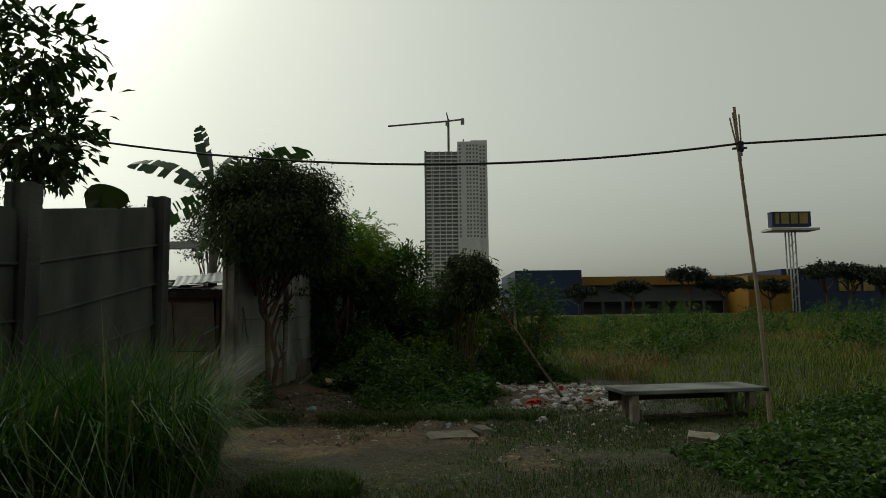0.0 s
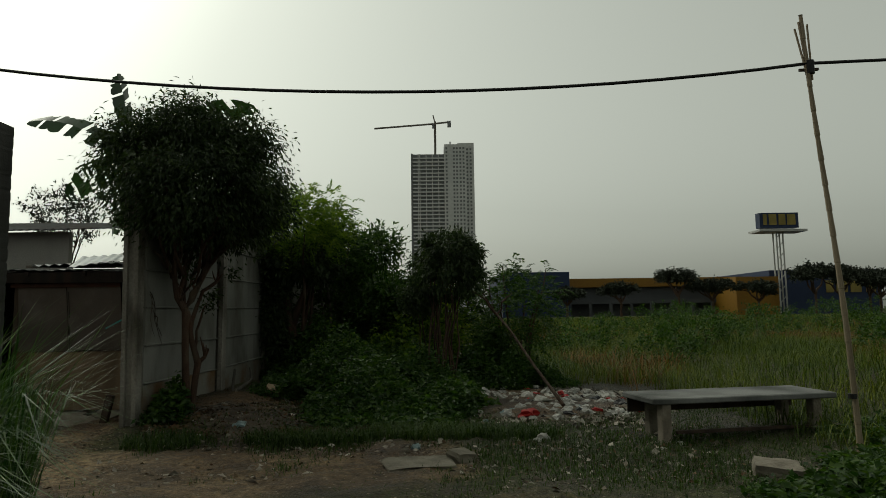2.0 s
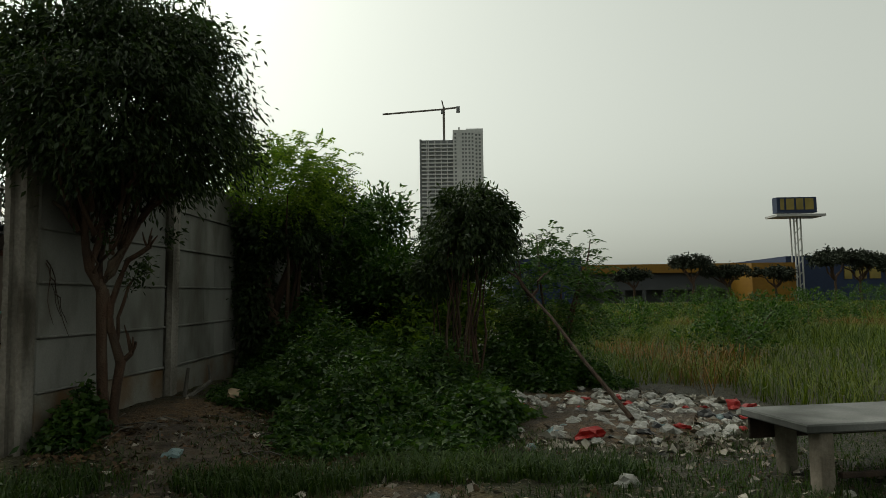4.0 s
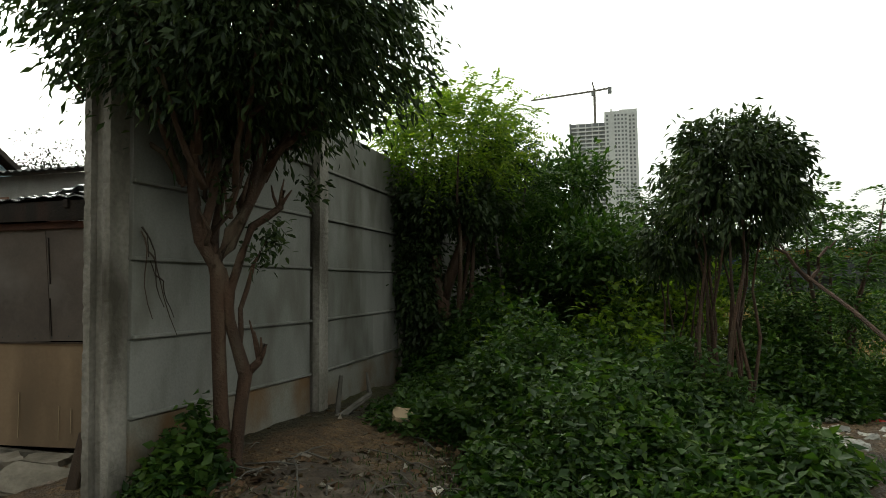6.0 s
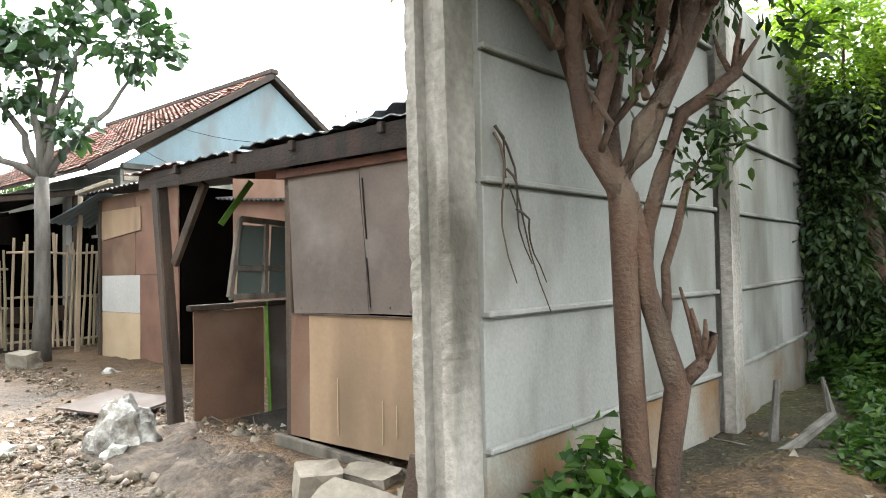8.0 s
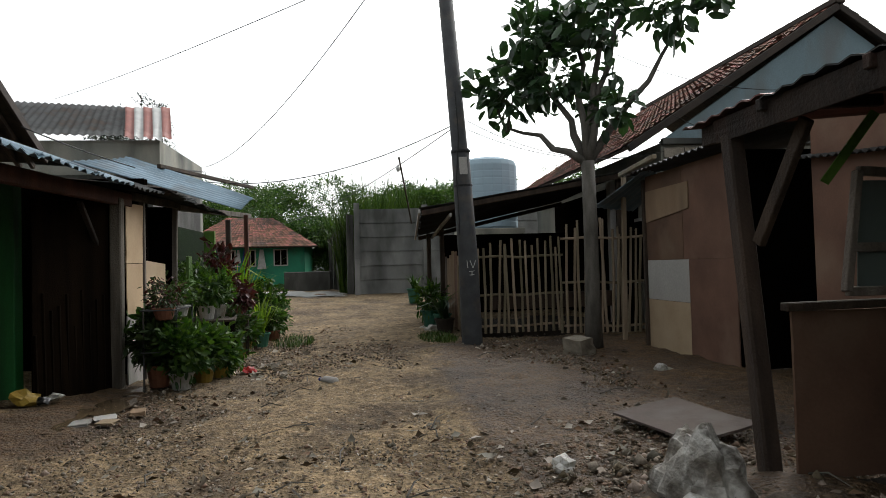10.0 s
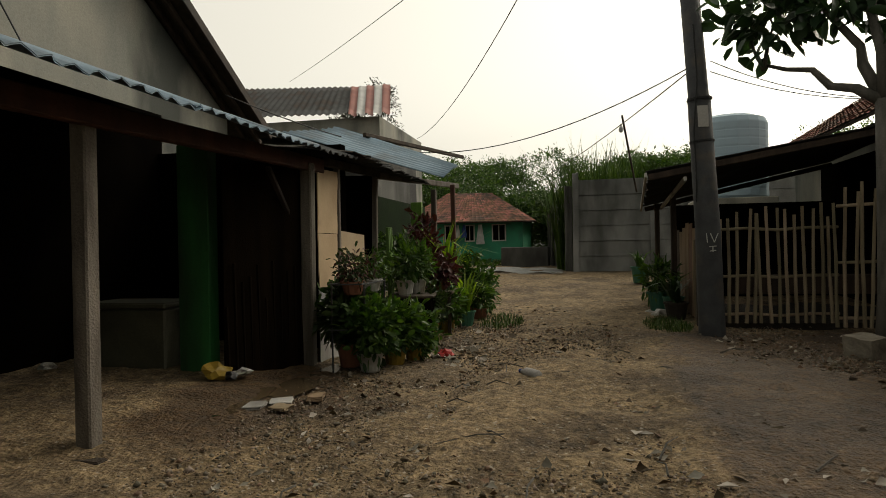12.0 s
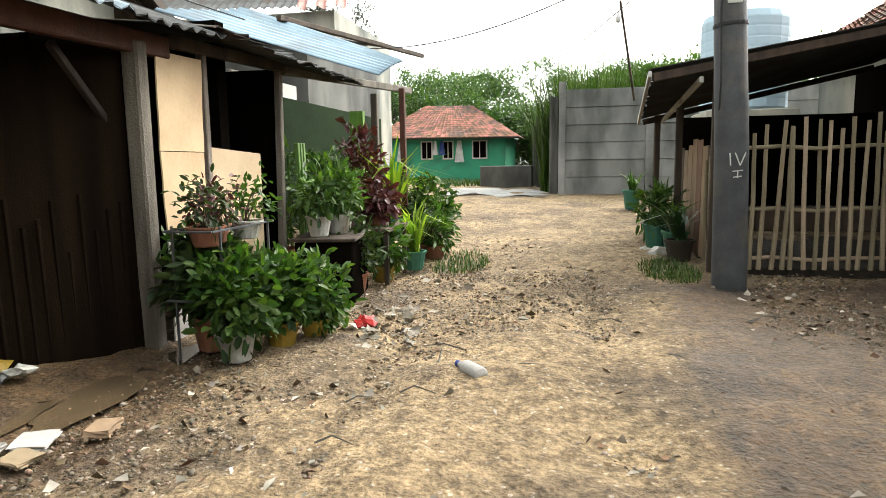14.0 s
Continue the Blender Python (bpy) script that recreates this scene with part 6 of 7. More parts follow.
def brown_shed():
    t = thing("shed", (0, 0, 0), "brown hardboard shed with a white patched panel", "shed")
    Y, g = 14.9, -0.5
    for k, (x0, x1, z0, z1, m) in enumerate(((-13.88, -12.56, g, 0.28, PLY_PALE), (-13.88, -12.56, 0.28, 0.90, PLASTER_WHITE), (-12.56, -11.4, g, 0.9, PLY_BROWN), (-13.88, -12.7, 0.9, 2.25, PLY_BROWN), (-12.7, -11.4, 0.9, 2.25, PLY_BROWN), (-10.0, -8.1, g, 2.3, PLY_BROWN))):
        part("wall_board", board([(x0 + 0.004, Y, z0), (x1 - 0.004, Y, z0), (x1 - 0.004, Y, z1 - 0.005), (x0 + 0.004, Y, z1 - 0.005)], 0.016, 0.008, k), m, t)
    # Added boards box in the doorway, coloured black for its shade.
    for x0, x1, y0, y1 in ((-11.5, -9.9, 16.3, 16.35), (-11.47, -11.42, 14.95, 16.3), (-9.98, -9.93, 14.95, 16.3)):
        part("inner_board", boxes((x0, x1, y0, y1, g, 2.25)), DARK, t)
    part("patch_board", board([(-13.85, Y - 0.02, 1.5), (-12.5, Y - 0.02, 1.62), (-12.5, Y - 0.02, 2.0), (-13.85, Y - 0.02, 2.0)], 0.012, 0.0, 3), PLY_TAN, t)
    part("end_wall", boxes((-13.92, -13.88, Y, 17.5, g, 2.2)), PLY_BROWN, t)
    part("corner_post", boxes((-13.95, -13.87, Y - 0.05, Y + 0.03, g, 2.2), bevel=0.008), TIMBER, t)
    part("roof_sheet", sheet([(-14.1, 17.5, 2.75), (-10.2, 17.5, 2.8), (-10.2, Y - 0.3, 2.32), (-14.1, Y - 0.3, 2.28)], 0.16, 0.018, seed=3), ZINC_DARK, t)
    part("low_roof_sheet", sheet([(-10.2, 15.7, 2.02), (-7.6, 15.7, 1.95), (-7.6, Y - 0.15, 1.68), (-10.2, Y - 0.15, 1.93)], 0.10, 0.014, seed=13), ZINC_DARK, t)
    part("awning", sheet([(-14.1, 15.4, 2.25), (-13.5, 14.75, 2.32), (-14.6, 14.3, 1.85), (-15.3, 15.3, 1.8)], 0.14, 0.016, seed=4), ZINC_BLUE, t, "pale blue corrugated awning")
    part("roof_pole", beam((-14.4, 14.7, 2.36), (-12.8, 14.55, 2.4), 0.07, 0.07), BAMBOO, t)
    part("white_wall", boxes((-11.9, -7.5, 16.6, 16.75, 1.2, 2.95)), PLASTER_WHITE, t, "off-white plaster wall")
    part("upper_roof", sheet([(-11.5, 18.5, 3.4), (-6.0, 18.5, 3.4), (-6.0, 16.2, 2.95), (-11.5, 16.2, 2.95)], 0.16, 0.018, seed=6), ZINC_DARK, t)


brown_shed()


def lean_to():
    t = thing("lean_to", (0, 0, 0), "low dark lean-to roof on rough timber posts", "shelter")
    c = [(-20.6, 15.6, 2.55), (-15.9, 15.7, 2.70), (-15.95, 11.4, 1.98), (-20.1, 11.7, 1.66)]
    part("roof_sheet", sheet([c[0], c[1], c[2], c[3]], 0.16, 0.018, ragged=0.02, seed=5), ZINC_DARK, t)
    part("rafter", beam((-16.0, 11.45, 1.90), (-16.0, 15.6, 2.60), 0.06, 0.10), TIMBER, t)
    part("rafter", beam((-20.0, 11.75, 1.60), (-20.4, 15.6, 2.45), 0.06, 0.10), TIMBER, t)
    part("pale_batten", beam((-15.9, 11.40, 1.93), (-20.1, 11.68, 1.60), 0.04, 0.07), PLASTER_WHITE, t, "pale weathered batten")
    part("cross_batten", beam((-16.0, 12.0, 1.86), (-20.1, 12.1, 1.62), 0.05, 0.07), PLASTER_WHITE, t)
    for x, y, h in ((-16.1, 12.2, 2.05), (-18.2, 12.1, 1.85), (-20, 12.0, 1.72), (-16.2, 15.4, 2.55)):
        part("post", beam((x, y, float(gz(x, y)) - 0.1), (x + 0.04, y, h), 0.10, 0.10), TIMBER, t)
    for k in range(9):
        x = -16.5 - 0.38 * k
        part("plank", board([(x - 0.18, 12.3, float(gz(x, 12.3)) - 0.05), (x + 0.18, 12.3, float(gz(x, 12.3)) - 0.05), (x + 0.17, 12.32, 1.15 + 0.08 * math.sin(5 * k)), (x - 0.17, 12.32, 1.15 + 0.08 * math.sin(5 * k))], 0.015, 0.01, k), rr.choice([TIMBER_GREY, PLY_BROWN, PLY_TAN, TIMBER]), t)
    part("white_post", boxes((-17.3, -17.12, 15.6, 15.78, -0.5, 2.6), bevel=0.01), PLASTER_WHITE, t, "off-white plastered column")


lean_to()


def cane_mesh(h, r=0.026):
    bm = bmesh.new()
    pts, rad = [], []
    for k in range(5):
        pts += [(0.006 * math.sin(k * 2.1), 0.006 * math.cos(k * 1.7), h * k / 4)]
        rad += [r * (1.1 - 0.06 * k)]
    tube(bm, pts, rad, 6)
    me = bpy.data.meshes.new("cane")
    bm.to_mesh(me)
    bm.free()
    me.materials.append(BAMBOO)
    return me


CANES = [cane_mesh(h) for h in (1.52, 1.58, 1.64, 1.7)]


def bamboo_fence(name, label, a, b, step, rails, lift=0.0, tall=1.0, seed=1):
    q = random.Random(seed)
    t = thing(name, (0, 0, 0), label, "fence")
    a, b = Vector(a), Vector(b)
    L = (b - a).length
    d = (b - a).normalized()
    nrm = Vector((-d.y, d.x, 0))
    for k in range(int(L / step) + 1):
        p = a + d * (k * step + q.uniform(-0.02, 0.02))
        o = new("slat", q.choice(CANES))
        o.parent = t
        o.matrix_basis = pose(p.x, p.y, float(gz(p.x, p.y)) - 0.03 + lift, q.uniform(-2.5, 2.5), q.uniform(-2.5, 2.5), q.uniform(0, 360)) @ Matrix.Diagonal((1, 1, tall * q.uniform(0.94, 1.05), 1))
    for z in rails:
        bm = bmesh.new()
        s0, s1 = a + nrm * 0.03, b + nrm * 0.03
        pts = [s0.lerp(s1, u) + Vector((0, 0, float(gz(a.x, a.y)) + z + 0.02 * math.sin(9 * u))) for u in (0, 0.25, 0.5, 0.75, 1)]
        tube(bm, pts, 0.024, 7)
        part("rail", bm, BAMBOO, t)
    return t


bamboo_fence("bamboo_fence", "weathered upright bamboo cane fence of the animal pen", (-15.85, 12.45, 0), (-15.95, 14.15, 0), 0.122, (0.22, 0.8, 1.52), 0.12, 1.02, 2)
bamboo_fence("bamboo_gate", "taller bamboo cane gate beside the pen", (-15.6, 14.0, 0), (-15.1, 15.9, 0), 0.10, (0.2, 1.0, 1.82), 0.1, 1.2, 3)
bamboo_fence("bamboo_fence", "weathered bamboo cane fence facing the lane", (-16.9, 12.28, 0), (-15.9, 12.42, 0), 0.10, (0.3, 1.2), 0.05, 0.95, 4)
tagged(part("fence_pole", beam((-14.55, 14.75, -0.6), (-14.5, 14.8, 2.35), 0.07, 0.07), BAMBOO), "tall bamboo post beside the fence", "post")
# Shade of the pen is put into this back wall's colour.
tagged(part("pen_wall", boxes((-21.5, -16.4, 15.75, 15.9, -0.6, 2.5)), DARK), "back wall of the pen, black as the shade inside", "wall", kind="structure")
# Added end wall: blocks the light from the open west side.
tagged(part("pen_wall", boxes((-20.75, -20.6, 12.45, 15.74, -0.6, 1.7)), DARK), "added black end wall keeping light out of the pen", "wall", kind="structure")
# Added slab, its dark colour painted in for the pen's shade.
tagged(part("pen_floor", boxes((-20.58, -16.05, 12.5, 15.73, -0.7, -0.40)), MUCK_SHADE), "added dark floor slab deepening the shade of the pen", "floor", kind="structure")
tagged(part("pen_trough", boxes((-16.9, -16.5, 12.8, 15.4, 0.0, 0.30), bevel=0.01), TIMBER), "low feeding trough behind bamboo fence", "trough")


# ---- electric pole with its wires ----
def electric_pole():
    t = thing("utility_pole", on(-15.05, 12.18), "dark grey steel utility pole with chalk marks", "pole")
    bm = bmesh.new()
    pts = [(0, 0, -0.2), (0.0, 0, 0.1), (0.0, -0.03, 1.5), (0, -0.12, 3.4), (0.0, -0.125, 3.42), (0, -0.42, 8.0)]
    tube(bm, pts, [0.185, 0.18, 0.17, 0.155, 0.14, 0.11], 16)
    part("shaft", bm, IRON, t, smooth=True)
    for z in (2.75, 3.35):
        bm = bmesh.new()
        tube(bm, [(0, -0.085 - 0.04 * (z - 2.7), z), (0, -0.087 - 0.04 * (z - 2.7), z + 0.03)], 0.172, 16)
        part("band", bm, CABLE, t)
    part("paper_label", board([(0.165, -0.16, 2.95), (0.165, -0.02, 2.95), (0.158, -0.03, 3.25), (0.158, -0.17, 3.25)], 0.004), PLASTER_WHITE, t)
    # chalk strokes
    f = Matrix.Translation((0.178, 0.02, 1.38)) @ pose(0, 0, 0, 0, 0, -8)
    for (y0, z0), (y1, z1) in (((-0.10, 0.08), (-0.09, -0.05)), ((-0.05, 0.08), (0.0, -0.05)), ((0.0, -0.05), (0.05, 0.08)), ((-0.07, -0.11), (0.03, -0.10)), ((-0.06, -0.17), (0.02, -0.16)), ((-0.02, -0.10), (-0.02, -0.18))):
        bm = beam((0, y0, z0), (0, y1, z1), 0.012, 0.016, up=(1, 0, 0))
        bmesh.ops.transform(bm, matrix=f, verts=bm.verts[:])
        part("chalk_mark", bm, CHALK, t)
    bm = bmesh.new()
    tube(bm, [(0.14, -0.2, 4.4), (0.2, -0.17, 3.6), (0.17, -0.22, 2.9), (0.19, -0.2, 2.2), (0.15, -0.2, 1.9)], 0.012, 5)
    part("hanging_wire", bm, CABLE, t)


electric_pole()
TOP = (-15.0, 11.95, 3.35)
for k, (a, b, s) in enumerate(((TOP, (-18.4, 7.1, 2.85), 0.35), ((-18.4, 7.1, 2.85), (-12.4, 6.2, 2.75), 0.12), ((-15.0, 11.95, 3.3), (-34, 6.5, 3.0), 0.35), ((-20.5, 6.54, 3.51), (-9.0, 11.0, 3.95), 0.45), ((-24.0, 1.57, 6.1), (-8.0, 12.4, 3.75), 0.12),
                               ((-14.95, 12.2, 3.4), (-15.2, 15.9, 2.9), 0.35), ((-14.95, 12.2, 3.25), (-15.5, 17.0, 3.3), 0.5), ((-14.95, 12.1, 6.5), (-12.5, 17.5, 3.4), 0.9), ((-14.9, 12.1, 7.4), (-14.5, 16.5, 3.1), 0.7),
                               ((-9.0, 6.7, 2.25), (-6.9, 7.7, 3.4), 0.02))):
    cable("service_wire", sag(a, b, s, 16), 0.009 if k < 3 else 0.006, "thin black service wire over the lane")
tb = thing("light_bulb", (-18.6, 11.2, 3.15), "bare light bulb on a stick over the lane", "lamp")
part("stick", beam((-0.9, 0.35, -1.2), (0.05, 0.02, 0.25), 0.035, 0.035), TIMBER, tb)
part("bulb", lathe([(0.01, 0.1), (0.02, 0.06), (0.05, 0.0), (0.045, -0.05), (0.01, -0.08)], 10), WHITE_SHEET, tb)


# ---- the shop front south of the lane ----
def shop():
    t = thing("shop", (0, 0, 0), "dark open-fronted shop under a corrugated lean-to roof", "shop")
    g = -0.55
    part("corner_post", boxes((-8.96, -8.84, 7.17, 7.29, g, 1.76), bevel=0.012), TIMBER_GREY, t)
    part("door_post", beam((-11.9, 7.45, g), (-11.86, 7.48, 1.8), 0.13, 0.13), TIMBER_GREY, t)
    part("front_beam", beam((-6.3, 7.15, 1.72), (-12.2, 7.5, 1.80), 0.09, 0.16), TIMBER_RED, t)
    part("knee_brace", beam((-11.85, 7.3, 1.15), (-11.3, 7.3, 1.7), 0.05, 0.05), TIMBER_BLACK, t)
    part("sill_timber", beam((-8.78, 5.4, -0.46), (-8.70, 7.5, -0.46), 0.10, 0.09), TIMBER, t)
    # Closing walls of the shop; the inner shade is their colour.
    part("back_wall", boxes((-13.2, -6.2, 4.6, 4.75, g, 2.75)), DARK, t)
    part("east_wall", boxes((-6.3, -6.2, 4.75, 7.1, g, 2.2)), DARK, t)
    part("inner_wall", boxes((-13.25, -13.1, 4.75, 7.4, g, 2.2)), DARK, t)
    part("green_column", boxes((-11.35, -11.17, 6.35, 6.70, g, 1.95), bevel=0.01), GREEN_SHADED, t, "green painted column")
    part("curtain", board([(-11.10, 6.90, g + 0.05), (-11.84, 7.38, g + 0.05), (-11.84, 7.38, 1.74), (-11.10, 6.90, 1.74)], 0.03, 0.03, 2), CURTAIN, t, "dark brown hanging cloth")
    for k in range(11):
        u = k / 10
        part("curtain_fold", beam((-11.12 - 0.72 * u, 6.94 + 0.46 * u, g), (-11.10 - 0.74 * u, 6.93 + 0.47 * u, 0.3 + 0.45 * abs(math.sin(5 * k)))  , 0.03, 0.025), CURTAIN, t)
    for k, (x0, x1, mat) in enumerate(((-6.2, -7.2, ZINC_DARK), (-7.15, -8.2, ZINC_BLUE), (-8.15, -9.3, ZINC_BLUE), (-9.25, -10.4, ZINC_BLUE), (-10.35, -11.4, ZINC_BLUE), (-11.35, -12.5, ZINC_DARK))):
        part("roof_sheet", sheet([(x0, 4.8, 3.0 + 0.01 * (k % 2)), (x1, 4.8, 3.0 + 0.01 * (k % 2)), (x1, 7.85, 1.80 + 0.02 * k), (x0, 7.82, 1.78 + 0.02 * k)], 0.16, 0.018, ragged=0.008, seed=k + 20), mat, t)
    part("boarded_strip", board([(-12.02, 7.52, 1.04), (-12.6, 7.52, 1.04), (-12.64, 7.52, 1.78), (-12.04, 7.52, 1.76)], 0.012, 0.006, 1), PLY_ORANGE, t)
    part("boarded_strip", board([(-12.04, 7.52, 0.42), (-12.6, 7.52, 0.42), (-12.6, 7.52, 1.035), (-12.02, 7.52, 1.035)], 0.012, 0.006, 2), PLY_ORANGE, t)
    part("boarded_strip", board([(-12.06, 7.51, g), (-12.6, 7.51, g), (-12.6, 7.51, 0.41), (-12.06, 7.51, 0.41)], 0.012, 0.004, 3), PLASTER_WHITE, t)
    part("door_jamb", beam((-12.68, 7.5, g), (-12.68, 7.5, 1.85), 0.06, 0.07), TIMBER_GREY, t)
    part("half_door", board([(-12.74, 7.5, g), (-13.62, 7.5, g), (-13.62, 7.5, 1.04), (-12.74, 7.5, 1.08)], 0.02, 0.008, 4), PLY_PALE, t, "pale plywood half door")
    part("door_jamb", beam((-13.98, 7.52, g), (-14.02, 7.55, 1.9), 0.07, 0.07), TIMBER_GREY, t)
    part("lintel", beam((-12.2, 7.5, 1.86), (-14.3, 7.6, 1.92), 0.07, 0.1), TIMBER, t)
    # Shade behind the half door, put into black boards.
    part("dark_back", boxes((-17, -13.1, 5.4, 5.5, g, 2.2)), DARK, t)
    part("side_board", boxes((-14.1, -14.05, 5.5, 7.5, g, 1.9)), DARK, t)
    part("ragged_roof", sheet([(-12.4, 6.2, 2.15), (-15.4, 6.4, 2.25), (-15.2, 8.05, 1.86), (-12.4, 7.95, 1.95)], 0.12, 0.016, ragged=0.09, seed=31), ZINC_DARK, t, "rusted ragged corrugated sheet")
    part("zinc_awning", sheet([(-14.3, 6.0, 2.62), (-15.75, 6.35, 2.95), (-15.75, 8.42, 2.20), (-14.9, 8.35, 1.93)], 0.17, 0.022, seed=33), ZINC_BLUE, t, "pale zinc corrugated awning")
    part("roof_pole", beam((-15.5, 6.9, 2.75), (-19.4, 7.85, 2.85), 0.07, 0.07), TIMBER, t)
    part("plant_post", beam((-16.2, 7.9, -0.45), (-16.2, 7.9, 1.86), 0.09, 0.09), TIMBER_GREY, t)
    part("plant_post", beam((-16.95, 8.1, -0.45), (-16.9, 8.1, 2.0), 0.08, 0.08), TIMBER_RED, t)
    part("plant_beam", beam((-14.0, 7.6, 1.88), (-17.4, 8.1, 2.02), 0.06, 0.09), TIMBER_GREY, t)
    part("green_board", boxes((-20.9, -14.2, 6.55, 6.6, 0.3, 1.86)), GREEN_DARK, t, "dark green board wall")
    part("white_upper", boxes((-17.2, -15.2, 6.3, 6.36, 1.86, 2.12)), PLASTER_WHITE, t)
    part("lime_post", boxes((-17.0, -16.9, 7.3, 7.5, 0.4, 1.7)), LIME, t, "lime green upright board")
    for k in range(3):
        part("trellis_cane", beam((-14.12 - 0.07 * k, 7.72, -0.5), (-14.02 - 0.07 * k, 7.72, 1.15), 0.045, 0.045), BAMBOO_GREEN, t)
    for z in (0.1, 0.75):
        part("trellis_tie", beam((-14.0, 7.75, z), (-14.35, 7.75, z), 0.03, 0.05), BAMBOO_GREEN, t)
    for k in range(7):
        part("picket", beam((-14.5 - 0.28 * k, 7.15, -0.4), (-14.5 - 0.28 * k, 7.15, 1.05), 0.05, 0.03), BAMBOO_GREEN, t)
    tagged(part("shop_floor", boxes((-13.1, -8.75, 4.75, 6.85, -0.75, -0.462)), DAMP_FLOOR), "worn damp concrete shop floor", "floor", kind="structure")
    tagged(part("shop_step", boxes((-8.62, -6.5, 4.8, 6.85, -0.7, -0.468), bevel=0.02), DAMP_FLOOR), "worn concrete apron beside the shop", "floor", kind="structure")


shop()


def counter():
    t = thing("counter", (-11.45, 5.7, -0.455), "pale green freezer chest inside the dark shop", "counter")
    part("body", boxes((-0.3, 0.3, -0.5, 0.5, 0.05, 0.72), bevel=0.02), FREEZER, t)
    part("lid", boxes((-0.32, 0.32, -0.52, 0.52, 0.725, 0.79), bevel=0.02), FREEZER, t)


counter()


def south_house():
    t = thing("house", (0, 0, 0), "old house with stained plaster gable and dark tile roof", "house")
    Y, A, w, ez = 3.7, (-12.1, 6.35), 5.1, 3.35
    bm = bmesh.new()
    f = [bm.verts.new(v) for v in ((A[0] - w + 0.5, Y, 0), (A[0] + w - 0.5, Y, 0), (A[0] + w - 0.5, Y, ez + 0.1), (A[0], Y, A[1] - 0.2), (A[0] - w + 0.5, Y, ez + 0.1))]
    b_ = [bm.verts.new((v.co.x, v.co.y - 0.2, v.co.z)) for v in f]
    bm.faces.new(f)
    bm.faces.new(b_[::-1])
    for i in range(5):
        bm.faces.new((f[i], f[(i + 1) % 5], b_[(i + 1) % 5], b_[i]))
    part("gable", bm, PLASTER_GREY, t, "stained grey plaster gable")
    part("wall", boxes((A[0] - w + 0.5, A[0] + w - 0.5, Y - 8, Y - 0.21, -0.5, ez)), PLASTER_GREY, t)
    for sgn in (-1, 1):
        e = A[0] + sgn * (w + 0.2)
        tile_roof("tiles", [(A[0], Y - 8, A[1]), (A[0], Y + 0.55, A[1]), (e, Y + 0.55, ez - 0.15), (e, Y - 8, ez - 0.15)], TILE_DARK, t, 0.3, 0.26, 5 + sgn)
        part("verge_board", beam((A[0], Y + 0.57, A[1] - 0.02), (e, Y + 0.57, ez - 0.17), 0.05, 0.16), TILE_DARK, t)
        for o in (0.08, 0.32):
            part("rafter", beam((A[0], Y + o, A[1] - 0.14), (e, Y + o, ez - 0.30), 0.07, 0.1), TIMBER, t)
    part("vent", boxes((-10.6, -10.2, Y, Y + 0.02, 4.6, 5.0)), DARK, t)


south_house()


def corrugated_house():
    t = thing("house", (0, 0, 0), "house with old grey corrugated roof behind the shop", "house")
    part("roof_sheet", sheet([(-27.5, -2.5, 7.0), (-27.5, 2.45, 6.72), (-24.3, 3.35, 5.08), (-24.3, -2, 5.2)], 0.22, 0.03, seed=41), ZINC_DARK, t)
    for k in range(5):
        y, u = 2.52 + 0.29 * k, 3.42 + 0.27 * k
        part("striped_sheet", sheet([(-27, y, 6.62), (-27, y + 0.29, 6.58), (-24.2, u + 0.27, 4.95), (-24.2, u, 5.02)], 0.27, 0.02, seed=42), RED_SHEET if k % 2 == 0 else WHITE_SHEET, t)
    part("wall", boxes((-30, -24.6, -2, 4.3, -0.3, 5.0)), PLASTER_GREY, t)
    part("front_wall", boxes((-24.0, -19.5, 1.0, 5.6, -0.3, 3.2)), CONC_DARK, t)
    part("lower_roof", sheet([(-24.0, 1.0, 4.2), (-24, 5.8, 3.9), (-19.2, 6.0, 3.3), (-19.2, 1.0, 3.7)], 0.22, 0.02, seed=47), ZINC_DARK, t)


corrugated_house()


